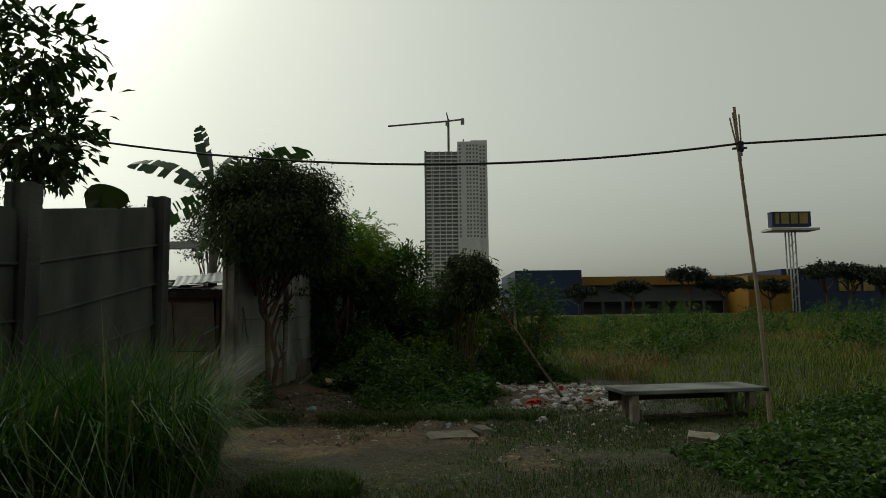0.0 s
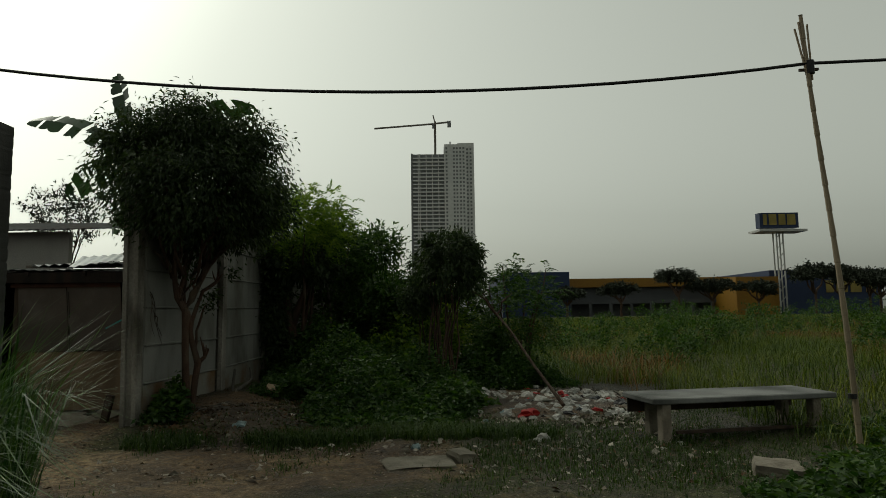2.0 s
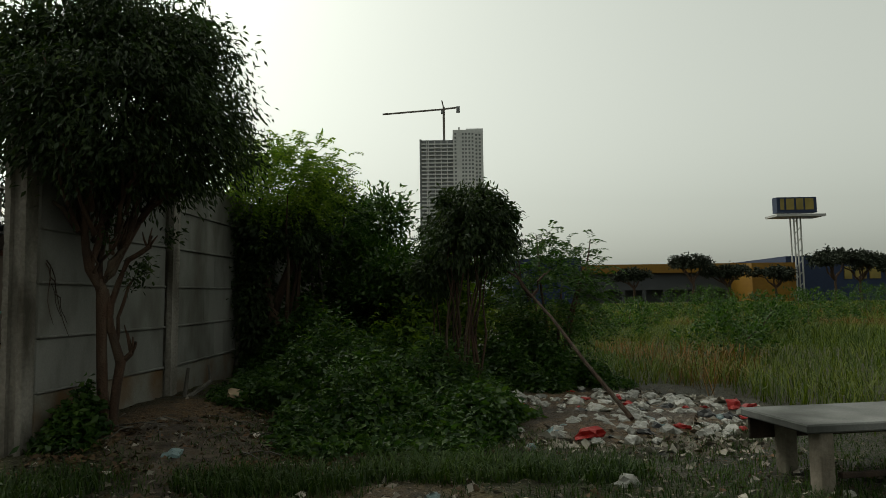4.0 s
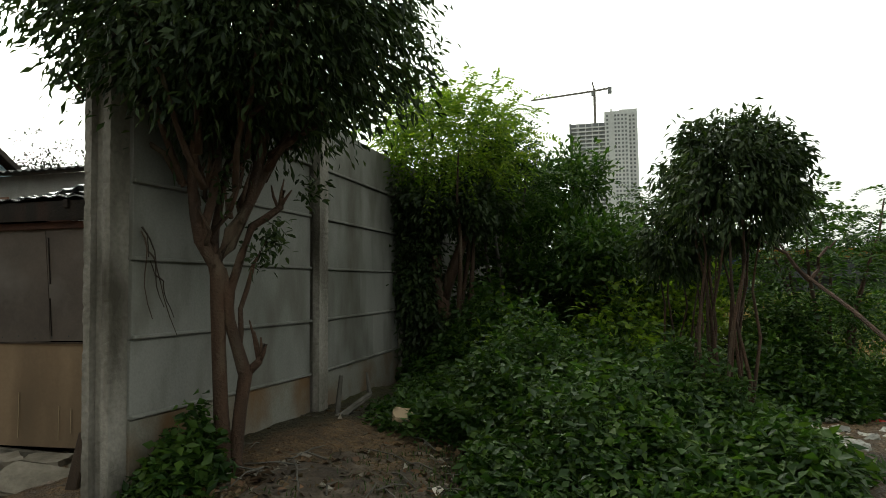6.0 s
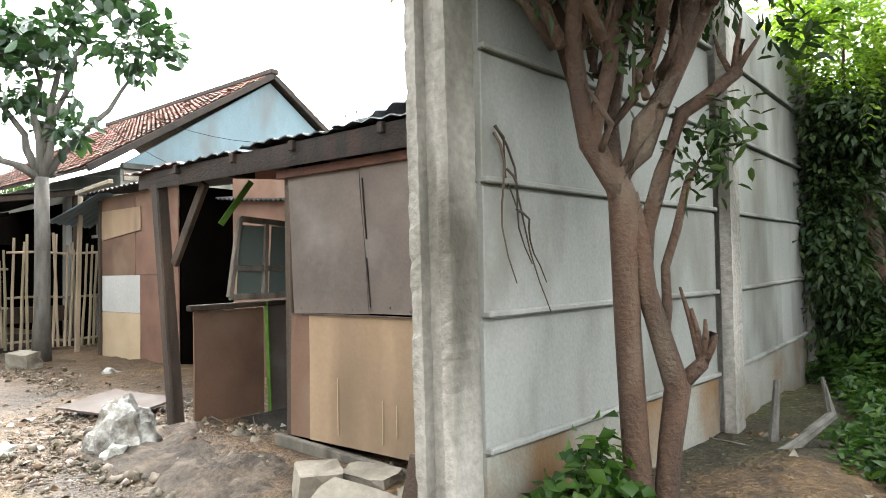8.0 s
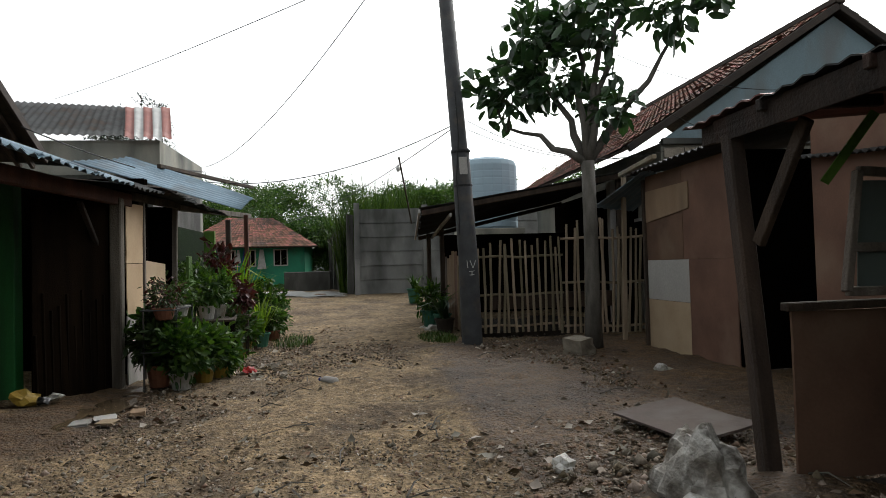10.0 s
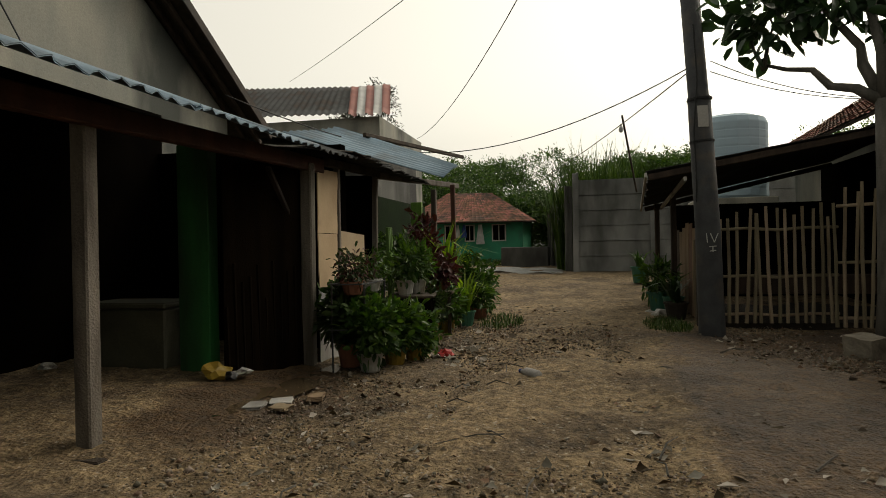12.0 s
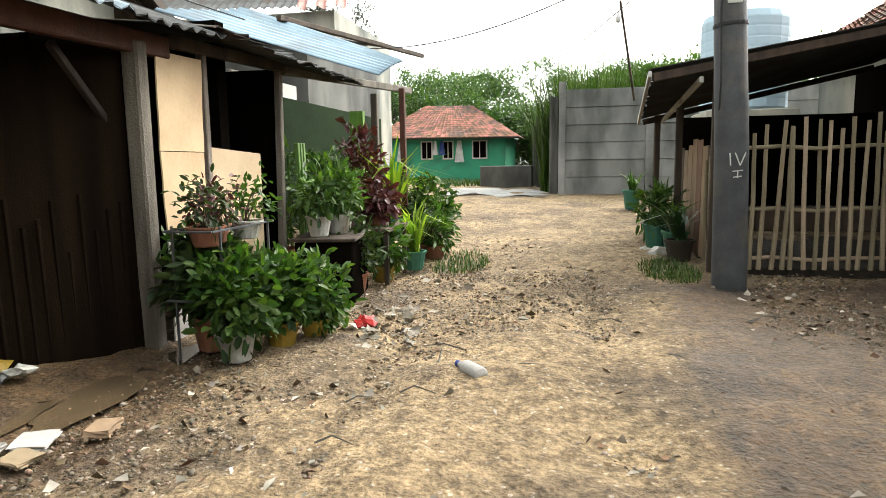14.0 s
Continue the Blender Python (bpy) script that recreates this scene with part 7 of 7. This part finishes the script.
def green_house():
    t = thing("house", (0, 0, 0), "small emerald green house with clay hip roof", "house")
    X, g = -38.0, -0.1
    part("wall", boxes((X - 6, X, 1.6, 7.5, g - 0.3, 2.2)), GREEN_PAINT, t)
    for y0, y1, z0, z1 in ((3.55, 4.0, 1.2, 1.95), (4.6, 5.0, 1.2, 1.95), (6.0, 6.6, 1.2, 1.95)):
        w = part("window", boxes((X, X + 0.03, y0, y1, z0, z1)), DARK, t)
        part("frame", boxes((X, X + 0.06, y0 - 0.06, y0, z0, z1), (X, X + 0.06, y1, y1 + 0.06, z0, z1), (X, X + 0.06, y0 - 0.06, y1 + 0.06, z1, z1 + 0.06), (X, X + 0.06, y0 - 0.06, y1 + 0.06, z0 - 0.06, z0), (X, X + 0.05, (y0 + y1) / 2 - 0.02, (y0 + y1) / 2 + 0.02, z0, z1)), PLASTER_WHITE if z0 else TIMBER, w)
    for y, w, z0, m in ((2.35, 0.5, 1.05, CLOTH_WHITE), (4.1, 0.25, 1.35, CLOTH_WHITE), (4.4, 0.3, 1.35, CLOTH_BLUE), (5.15, 0.45, 1.0, CLOTH_WHITE)):
        part("laundry", board([(X + 0.25, y, z0), (X + 0.25, y + w, z0), (X + 0.25, y + w * 0.7, 2.0), (X + 0.25, y + w * 0.3, 2.0)], 0.02, 0.05, 3), m, t)
    ridge0, ridge1 = (X - 2.6, 3.2, 3.85), (X - 2.6, 5.6, 3.8)
    tile_roof("tiles", [ridge0, ridge1, (X + 0.7, 8.2, 2.1), (X + 0.7, 1.2, 2.15)], TILE, t, 0.26, 0.22, 7)
    tile_roof("tiles", [ridge1, ridge1, (X - 6, 8.2, 2.1), (X + 0.7, 8.2, 2.1)], TILE, t, 0.26, 0.22, 8)
    tile_roof("tiles", [ridge0, ridge0, (X + 0.7, 1.2, 2.15), (X - 6, 1.2, 2.1)], TILE, t, 0.26, 0.22, 9)


green_house()
tagged(part("concrete_tank", boxes((-34.3, -33.0, 7.0, 9.0, -0.4, 0.82), bevel=0.03), CONC_DARK), "low grey concrete water tank by the lane", "tank")


def tarp():
    bm = bmesh.new()
    n = 16
    vs = {}
    for i in range(n + 1):
        for j in range(n + 1):
            x, y = -30.8 + 4.2 * i / n + 0.4 * math.sin(j * 0.9), 6.6 + 3.0 * j / n + 0.25 * math.sin(i * 1.3)
            vs[i, j] = bm.verts.new((x, y, float(gz(x, y)) + 0.05 + 0.05 * noise.noise(Vector((x * 2, y * 2, 0)))))
    for i in range(n):
        for j in range(n):
            bm.faces.new((vs[i, j], vs[i + 1, j], vs[i + 1, j + 1], vs[i, j + 1]))
    bmesh.ops.solidify(bm, geom=bm.faces[:], thickness=0.02)
    tagged(part("tarpaulin", bm, WHITE_SHEET), "white plastic sheet spread on the ground", "tarpaulin")


tarp()
# Stands in for a far pale blue building with a curved top.
wt = thing("far_block_stand_in", (-24.0, 14.35, -0.3), "pale blue ribbed drum standing in for a far building", "water tank")
part("base", boxes((-0.95, 0.95, -0.95, 0.95, 0, 2.3), bevel=0.02), PLASTER_GREY, wt)
prof = [(0.9, 2.3)]
for k in range(9):
    prof += [(0.94, 2.36 + 0.22 * k), (0.94, 2.50 + 0.22 * k), (0.934, 2.53 + 0.22 * k)]
part("tank", lathe(prof + [(0.88, 4.42), (0.6, 4.52), (0.3, 4.56)], 20), HAZE_BLUE, wt)

# greenery beyond the lane
def leafy_tree(x, y, h, r, mat, label, leaf=0.2, low=0.25, dens=1.0):
    t = thing("tree", (x, y, float(gz(x, y))), label, "tree")
    bm = bmesh.new()
    limbs(bm, (0, 0, -0.2), [(0.1, 0, h * 0.5)], 0.05 * r, 0.04 * r, 0.1)
    cs, vs = [], []
    for k in range(9):
        e = (rr.uniform(-0.75, 0.75) * r, rr.uniform(-0.75, 0.75) * r, h * rr.uniform(low + 0.15, 0.92))
        limbs(bm, (0, 0, h * 0.3), [e], 0.03 * r, 0.01, 0.12)
        c, v = clumps(e, (r * 0.5, r * 0.5, h * 0.14), int(34 * dens), shell=0.25)
        cs.append(c)
        vs.append(v)
    part("trunk", bm, BARK, t)
    part("crown", crown_mesh("crown", np.concatenate(cs), np.concatenate(vs), 26, leaf * 0.9, leaf, leaf * 0.4, mat, 0.1), mat, t)
    return t


for x, y, h, r in ((-31, 15.0, 4.9, 1.7), (-32.5, 18.5, 5.4, 2.0), (-31.5, 12.3, 4.4, 1.5), (-36, 13.5, 5.2, 2.2), (-30.8, 21, 5.6, 2.0)):
    leafy_tree(x, y, h, r, LEAF, "bushy green tree behind the lane wall", 0.14)
for x, y, h, r in ((-44, 9.5, 4.6, 2.6), (-48, 5, 6.6, 3.2), (-50, 0.5, 7, 3.2), (-48, 12, 6.4, 3.0), (-45, -3, 6.0, 2.8), (-53, 8, 7.2, 3.4), (-40, 16, 6, 2.4), (-44.5, 3.5, 4.6, 2.4), (-45.5, 7, 4.4, 2.4), (-46, 0, 4.8, 2.4), (-43, 12, 4.6, 2.2), (-42.5, 14.5, 5, 2.2), (-56, 3, 8, 3.4)):
    leafy_tree(x, y, h, r, LEAF, "dark bushy tree beyond the green house", 0.22, 0.1)
for x, y, h, r in ((-1.7, 18.7, 3.5, 1.1), (-2.9, 20.6, 4.3, 1.3), (-0.6, 17.2, 2.3, 0.9)):
    leafy_tree(x, y, h, r, LEAF, "leafy green shrub crowding the far panel wall", 0.12, 0.05, 0.9)
leafy_tree(-52, -5.5, 12.5, 2.4, LEAF_FAR, "tall slender tree beyond the roofs", 0.24, 0.4, 0.7)
for x, y in ((-29.6, 10.4), (-30.4, 11.6), (-30.9, 13.0)):
    p = mound(700, x, y, 0.9, 0.9)
    stuff("reed_clump", blades("reeds", p, 4.4, 0.05, 0.35, GRASS, droop=0.3), "tall pale reed grass behind the lane wall", "grass")
for x, y, h in ((-19.5, 27, 7.0), (-14.0, 28, 6.8), (-10.5, 29, 7.0), (-6.5, 25, 5.2)):
    leafy_tree(x, y, h, 1.5, LEAF_FAR, "sparse tree rising behind the houses", 0.15, 0.5, 0.35)


# ---- potted plants ----
def pot(at, r, h, mat, plant, label, lift=0.0, n=70, leaf=(0.12, 0.05), ph=0.35, pm=LEAF, spread=None, on_ground=True):
    t = thing("potted_plant", on(at[0], at[1], lift) if on_ground else at, label, "potted plant", "potted plants before the shop")
    part("pot", lathe([(r * 0.62, 0), (r * 0.7, 0.01), (r * 0.95, h * 0.9), (r * 1.06, h * 0.9), (r * 1.06, h), (r * 0.92, h), (r * 0.9, h * 0.86), (0.01, h * 0.86)], 14), mat, t)
    s = spread or r * 1.2
    if plant == "leafy":
        c, v = clumps((0, 0, h + ph * 0.55), (s, s, ph * 0.6), n, shell=0.3)
        m = crown_mesh("foliage", c, v + np.array([0, 0, 0.5]), 8, 0.05, leaf[0], leaf[1], pm, 0.5, True)
        bm = bmesh.new()
        for k in range(6):
            limbs(bm, (0, 0, h * 0.8), [tuple(c[k])], 0.008, 0.004, 0.02, sides=5)
        part("stem", bm, BARK, t)
    else:
        k = n
        a = R.uniform(0, 6.28, k)
        pts = np.tile([[0, 0, h * 0.85]], (k, 1)) + R.normal(0, 0.02, (k, 3)) * [1, 1, 0]
        m = blades("foliage", pts, ph * 1.3, leaf[1], 0.9, pm, droop=0.6)
    part("foliage", m, pm, t)
    return t


PLANTS = [
    ((-11.75, 8.2), 0.14, 0.2, POT_WHITE, "leafy", "big glossy pepper plant in a low pot", 0, 110, (0.11, 0.05), 0.45, LEAF, 0.26),
    ((-12.15, 8.35), 0.14, 0.2, POT_YELLOW, "leafy", "leafy pepper plant in a yellow pot", 0, 100, (0.11, 0.05), 0.45, LEAF, 0.25),
    ((-12.45, 8.5), 0.13, 0.16, POT_YELLOW, "leafy", "leafy green plant in a small yellow tub", 0, 90, (0.10, 0.05), 0.42, LEAF, 0.22),
    ((-11.95, 7.9), 0.15, 0.26, POT_CLAY, "leafy", "shrubby plant in a dark clay pot", 0, 90, (0.13, 0.06), 0.5, LEAF_DARK, 0.28),
    ((-12.05, 7.8), 0.12, 0.12, POT_WHITE, "leafy", "small plant in a white hanging pot", 0.42, 40, (0.10, 0.05), 0.3, LEAF, 0.2),
    ((-14.15, 8.25), 0.15, 0.22, POT_CLAY, "leafy", "thin plant in a terracotta pot", 0, 50, (0.10, 0.04), 0.5, LEAF_DARK, 0.25),
    ((-14.9, 8.35), 0.16, 0.2, POT_YELLOW, "leafy", "green plant in a tipped yellow pot", 0, 60, (0.12, 0.05), 0.35, LEAF, 0.25),
    ((-15.8, 8.5), 0.16, 0.25, POT_GREEN, "spiky", "strappy green plant in a tub", 0, 60, (0.3, 0.035), 0.6, LEAF_BRIGHT, 0.3),
    ((-16.6, 8.6), 0.16, 0.22, POT_CLAY, "leafy", "low green plant beside the lane", 0, 60, (0.12, 0.05), 0.4, LEAF, 0.3),
    ((-15.2, 7.6), 0.2, 0.35, POT_GREEN, "leafy", "tall leafy shrub among the pots", 0.1, 90, (0.13, 0.05), 0.95, LEAF, 0.32),
    ((-15.9, 7.75), 0.2, 0.35, POT_CLAY, "leafy", "tall red-leaved shrub among the pots", 0.2, 100, (0.14, 0.06), 1.1, LEAF_RED, 0.32),
    ((-16.5, 8.0), 0.2, 0.3, POT_GREEN, "spiky", "large strappy yellow-green plant", 0.3, 90, (0.3, 0.05), 0.9, LEAF_BRIGHT, 0.4),
    ((-14.5, 7.3), 0.2, 0.3, POT_CLAY, "leafy", "climbing plant on the green trellis", 0.1, 45, (0.11, 0.045), 1.1, LEAF, 0.22),
    ((-17.2, 8.4), 0.18, 0.3, POT_CLAY, "leafy", "dense green shrub at the end of the pots", 0, 120, (0.13, 0.06), 0.7, LEAF, 0.4),
]
for a in PLANTS:
    pot(*a)


def plant_box():
    t = thing("plant_stand", on(-13.95, 8.1), "dark wooden box carrying white flower pots", "stand", turn=8)
    part("body", boxes((-0.42, 0.42, -0.28, 0.28, 0, 0.62), bevel=0.012), DARK, t)
    part("top", boxes((-0.46, 0.46, -0.32, 0.32, 0.62, 0.655), bevel=0.008), TIMBER, t)


plant_box()
zt = float(gz(-13.95, 8.1)) + 0.655
for x, y, r, m, l, pm in ((-13.72, 8.05, 0.13, POT_WHITE, "leafy plant in a white pot on the stand", LEAF), (-14.0, 8.15, 0.13, POT_WHITE, "leafy plant in a white footed pot", LEAF), (-14.25, 8.1, 0.12, POT_WHITE, "plant in a pale pot wrapped in blue", LEAF)):
    pot((x, y, zt), r, 0.2, m, "leafy", l, 0, 46, (0.10, 0.042), 0.40, pm, 0.19, False)


def plant_table():
    t = thing("plant_table", on(-15.1, 8.25), "small dark table with red-leaved plants", "table")
    part("top", boxes((-0.45, 0.45, -0.25, 0.25, 0.60, 0.64), bevel=0.006), TIMBER, t)
    for x in (-0.4, 0.4):
        for y in (-0.2, 0.2):
            part("leg", boxes((x - 0.025, x + 0.025, y - 0.025, y + 0.025, 0, 0.60)), TIMBER, t)


plant_table()
pot((-15.0, 8.25, float(gz(-15.1, 8.25)) + 0.64), 0.13, 0.16, POT_CLAY, "leafy", "crimson-leaved plant on the small table", 0, 70, (0.12, 0.06), 0.25, LEAF_RED, 0.22, False)


def wire_rack():
    t = thing("plant_rack", on(-12.0, 8.0), "thin iron rack with hanging flower pots", "rack")
    for x in (-0.35, 0.35):
        for y in (-0.18, 0.18):
            part("leg", beam((x, y, 0), (x, y, 0.95), 0.016, 0.016), IRON, t)
    for z in (0.45, 0.92):
        for y in (-0.18, 0.18):
            part("rail", beam((-0.45, y, z), (0.45, y, z), 0.014, 0.014), IRON, t)
        for x in (-0.45, 0.45):
            part("rail", beam((x, -0.18, z), (x, 0.18, z), 0.014, 0.014), IRON, t)


wire_rack()
zr = float(gz(-12.0, 8.0)) + 0.80
for x, y, m, l, pm in ((-12.25, 8.05, POT_WHITE, "bushy plant in a white hanging bowl", LEAF), (-11.95, 7.95, POT_CLAY, "purple-leaved plant in a hanging bowl", LEAF_RED), (-11.75, 8.02, POT_CLAY, "sparse plant in a dark hanging bowl", LEAF_DARK)):
    pot((x, y, zr), 0.13, 0.14, m, "leafy", l, 0, 26, (0.06, 0.03), 0.28, pm, 0.17, False)

# pots and drums by the pole
for x, y, r, h, m, kind, l, pm in ((-19.0, 11.9, 0.2, 0.4, POT_GREEN, "spiky", "strappy plant in a green plastic drum", LEAF), (-17.6, 12.0, 0.19, 0.35, POT_GREEN, "spiky", "strappy plant in a cut green drum", LEAF), (-18.2, 11.8, 0.2, 0.38, POT_GREEN, "leafy", "plant in a green jerrycan", LEAF), (-16.9, 11.95, 0.2, 0.32, SOIL, "spiky", "agave-like plant in a black tub", LEAF_WAX), (-23.5, 11.9, 0.22, 0.45, POT_GREEN, "spiky", "bare plant in a green drum by the wall", LEAF)):
    pot((x, y), r, h, m, kind, l, 0, 46, (0.2, 0.05), 0.45, pm, 0.3)
p = mound(900, -16.0, 11.7, 0.9, 0.35)
stuff("weed_patch", blades("weed", p, 0.16, 0.014, 0.8, GRASS), "green weeds at the foot of the pole", "grass")
p = mound(500, -16.5, 9.0, 0.9, 0.4)
stuff("weed_patch", blades("weed", p, 0.14, 0.014, 0.8, GRASS), "green weeds along the lane", "grass")
p = mound(1500, -36, 5.0, 3.0, 3.4)
stuff("weed_patch", blades("weed", p, 0.3, 0.03, 0.8, GRASS), "grass verge before the green house", "grass")


for x, y, s, m, l in ((-10.95, 6.90, 0.20, POT_YELLOW, "yellow plastic bag on the shop floor"), (-10.85, 7.12, 0.09, PLASTIC_BLACK, "black bag on the shop floor"), (-10.98, 7.16, 0.11, PLASTIC, "white bag on the shop floor"), (-10.7, 5.2, 0.12, PLASTIC, "white bag on the shop floor")):
    bag(x, y, s, m, l, 0.08, "bags in the shop")


def bottle():
    t = thing("plastic_bottle", on(-11.58, 9.96, 0.05), "clear plastic bottle lying on the lane", "bottle", turn=-50)
    bm = lathe([(0.045, 0), (0.052, 0.02), (0.052, 0.2), (0.02, 0.26), (0.02, 0.28)], 12)
    bmesh.ops.transform(bm, matrix=pose(0, 0, 0.02, 90, 0, 0), verts=bm.verts[:])
    part("body", bm, PLASTER_WHITE, t, smooth=True)
    bm = lathe([(0.022, 0.28), (0.022, 0.31)], 10)
    bmesh.ops.transform(bm, matrix=pose(0, 0, 0.02, 90, 0, 0), verts=bm.verts[:])
    part("cap", bm, CLOTH_BLUE, t)


bottle()


# ---- leaves over the south wall ----
def wall_tree():
    t = thing("tree", (-5.1, 5.9, -0.2), "dark leafy tree reaching over the old wall", "tree")
    bm = bmesh.new()
    tube(bm, [(0, 0, -0.1), (0.05, 0, 1.2), (0.2, 0.1, 2.5)], [0.12, 0.1, 0.07], 8)
    es = [(1.0, 0.6, 4.2), (0.8, 0.9, 3.4), (0.3, 0.2, 4.6), (1.2, 0.2, 3.3)]
    limbs(bm, (0.2, 0.1, 2.4), es, 0.05, 0.012, 0.08)
    part("trunk", bm, BARK, t)
    cs = [clumps(e, (0.5, 0.5, 0.5), 34, shell=0.3) for e in es]
    part("crown", crown_mesh("crown", np.concatenate([c for c, _ in cs]), np.concatenate([v for _, v in cs]), 14, 0.09, 0.15, 0.065, LEAF_DARK, 0.4), LEAF_DARK, t)


wall_tree()


def big_leaf():
    t = thing("taro_plant", (-4.05, 7.4, -0.3), "large dark taro leaf standing over the old wall", "plant")
    bm = bmesh.new()
    tube(bm, [(0, 0, -0.1), (-0.12, 0.1, 1.6), (-0.03, 0.25, 3.05)], [0.03, 0.025, 0.012], 6)
    part("stalk", bm, LEAF_DARK, t)
    bm = bmesh.new()
    c = bm.verts.new((-0.02, 0.24, 3.02))
    ring = []
    for k in range(18):
        a = 6.283 * k / 18
        w = 1 + 0.06 * math.sin(3 * a + 1)
        ring.append(bm.verts.new((-0.02 + 0.27 * w * math.cos(a), 0.31 + 0.05 * math.cos(2 * a), 3.02 + (0.20 if math.sin(a) > 0 else 0.17) * w * math.sin(a))))
    for k in range(18):
        bm.faces.new((c, ring[k], ring[(k + 1) % 18]))
    bmesh.ops.solidify(bm, geom=bm.faces[:], thickness=0.006)
    part("leaf", bm, LEAF_DARK, t)


big_leaf()
bm = bmesh.new()
tube(bm, [(-3.2, 13.45, -0.25), (-3.0, 13.75, -0.12), (-2.85, 14.0, 0.02), (-2.9, 14.05, 0.22)], [0.03, 0.035, 0.03, 0.012], 7)
tube(bm, [(-3.15, 13.9, -0.22), (-3.12, 13.95, 0.2)], [0.03, 0.02], 7)
tagged(part("root_stump", bm, BARK_GREY), "pale bent root stump beside the wall", "stump")
DRY = material("dry_brown_leaf", (0.26, 0.165, 0.08), (0.11, 0.07, 0.04), island=0.5, bump=0)
scraps("dry_leaves", 3400, -3.6, -0.6, 11.2, 14.2, 0.07, DRY, "dry brown leaves scattered under the tree")
scraps("litter_scraps", 130, -3.4, -1.0, 11.8, 14.2, 0.09, PAPER, "paper scraps under the tree")
scraps("dry_leaves", 140, -10.3, -9.7, 11.3, 11.8, 0.10, DRY, "small pile of dead leaves on the lane")
scraps("litter_scraps", 90, -11, -7.6, 10.7, 12.3, 0.085, PAPER, "torn pale scraps on the trodden lane side")
scraps("dry_leaves", 1500, -19, -5, 8.2, 13.8, 0.06, DRY, "dry brown leaves trodden into the lane")
scraps("dry_leaves", 900, -3.4, 4, 5, 12.6, 0.06, DRY, "dry brown leaves on the dirt track")


def fallen_twigs(n, x0, x1, y0, y1):
    q = random.Random(17)
    bm = bmesh.new()
    for _ in range(n):
        x, y, a, L = q.uniform(x0, x1), q.uniform(y0, y1), q.uniform(0, 6.28), q.uniform(0.15, 0.55)
        p, d = Vector(on(x, y, 0.025)), Vector((math.cos(a), math.sin(a), 0)) * L
        e = Vector(on(x + d.x, y + d.y, 0.03))
        tube(bm, [p, p.lerp(e, 0.5) + Vector((q.uniform(-0.04, 0.04), q.uniform(-0.04, 0.04), 0.03)), e], [0.008, 0.006, 0.003], 4)
    tagged(part("fallen_twigs", bm, BARK_GREY), "thin dead twigs lying on the ground", "twigs", kind="stuff")


fallen_twigs(60, -3.4, -0.9, 11.5, 13.9)
fallen_twigs(40, -13.5, -6.0, 8.3, 13.2)


def puddle(cx, cy, rx, ry, seed):
    """Shallow standing water, the bumps of the earth breaking its rim."""
    q = random.Random(seed)
    bm = bmesh.new()
    p = [q.uniform(0, 6.28) for _ in range(3)]
    z = float(gz(cx, cy)) + 0.001
    ring = []
    for k in range(40):
        a = 6.2832 * k / 40
        r = 1 + 0.18 * math.sin(2 * a + p[0]) + 0.14 * math.sin(3 * a + p[1]) + 0.08 * math.sin(7 * a + p[2])
        ring.append(bm.verts.new((cx + rx * r * math.cos(a), cy + ry * r * math.sin(a), z)))
    bm.faces.new(ring)
    bmesh.ops.triangulate(bm, faces=bm.faces[:])
    tagged(part("puddle", bm, WET), "shallow muddy puddle on the worn ground", "puddle", "puddles", "structure")


puddle(-11.15, 7.75, 0.75, 0.2, 1)
puddle(-10.3, 7.55, 0.5, 0.16, 2)
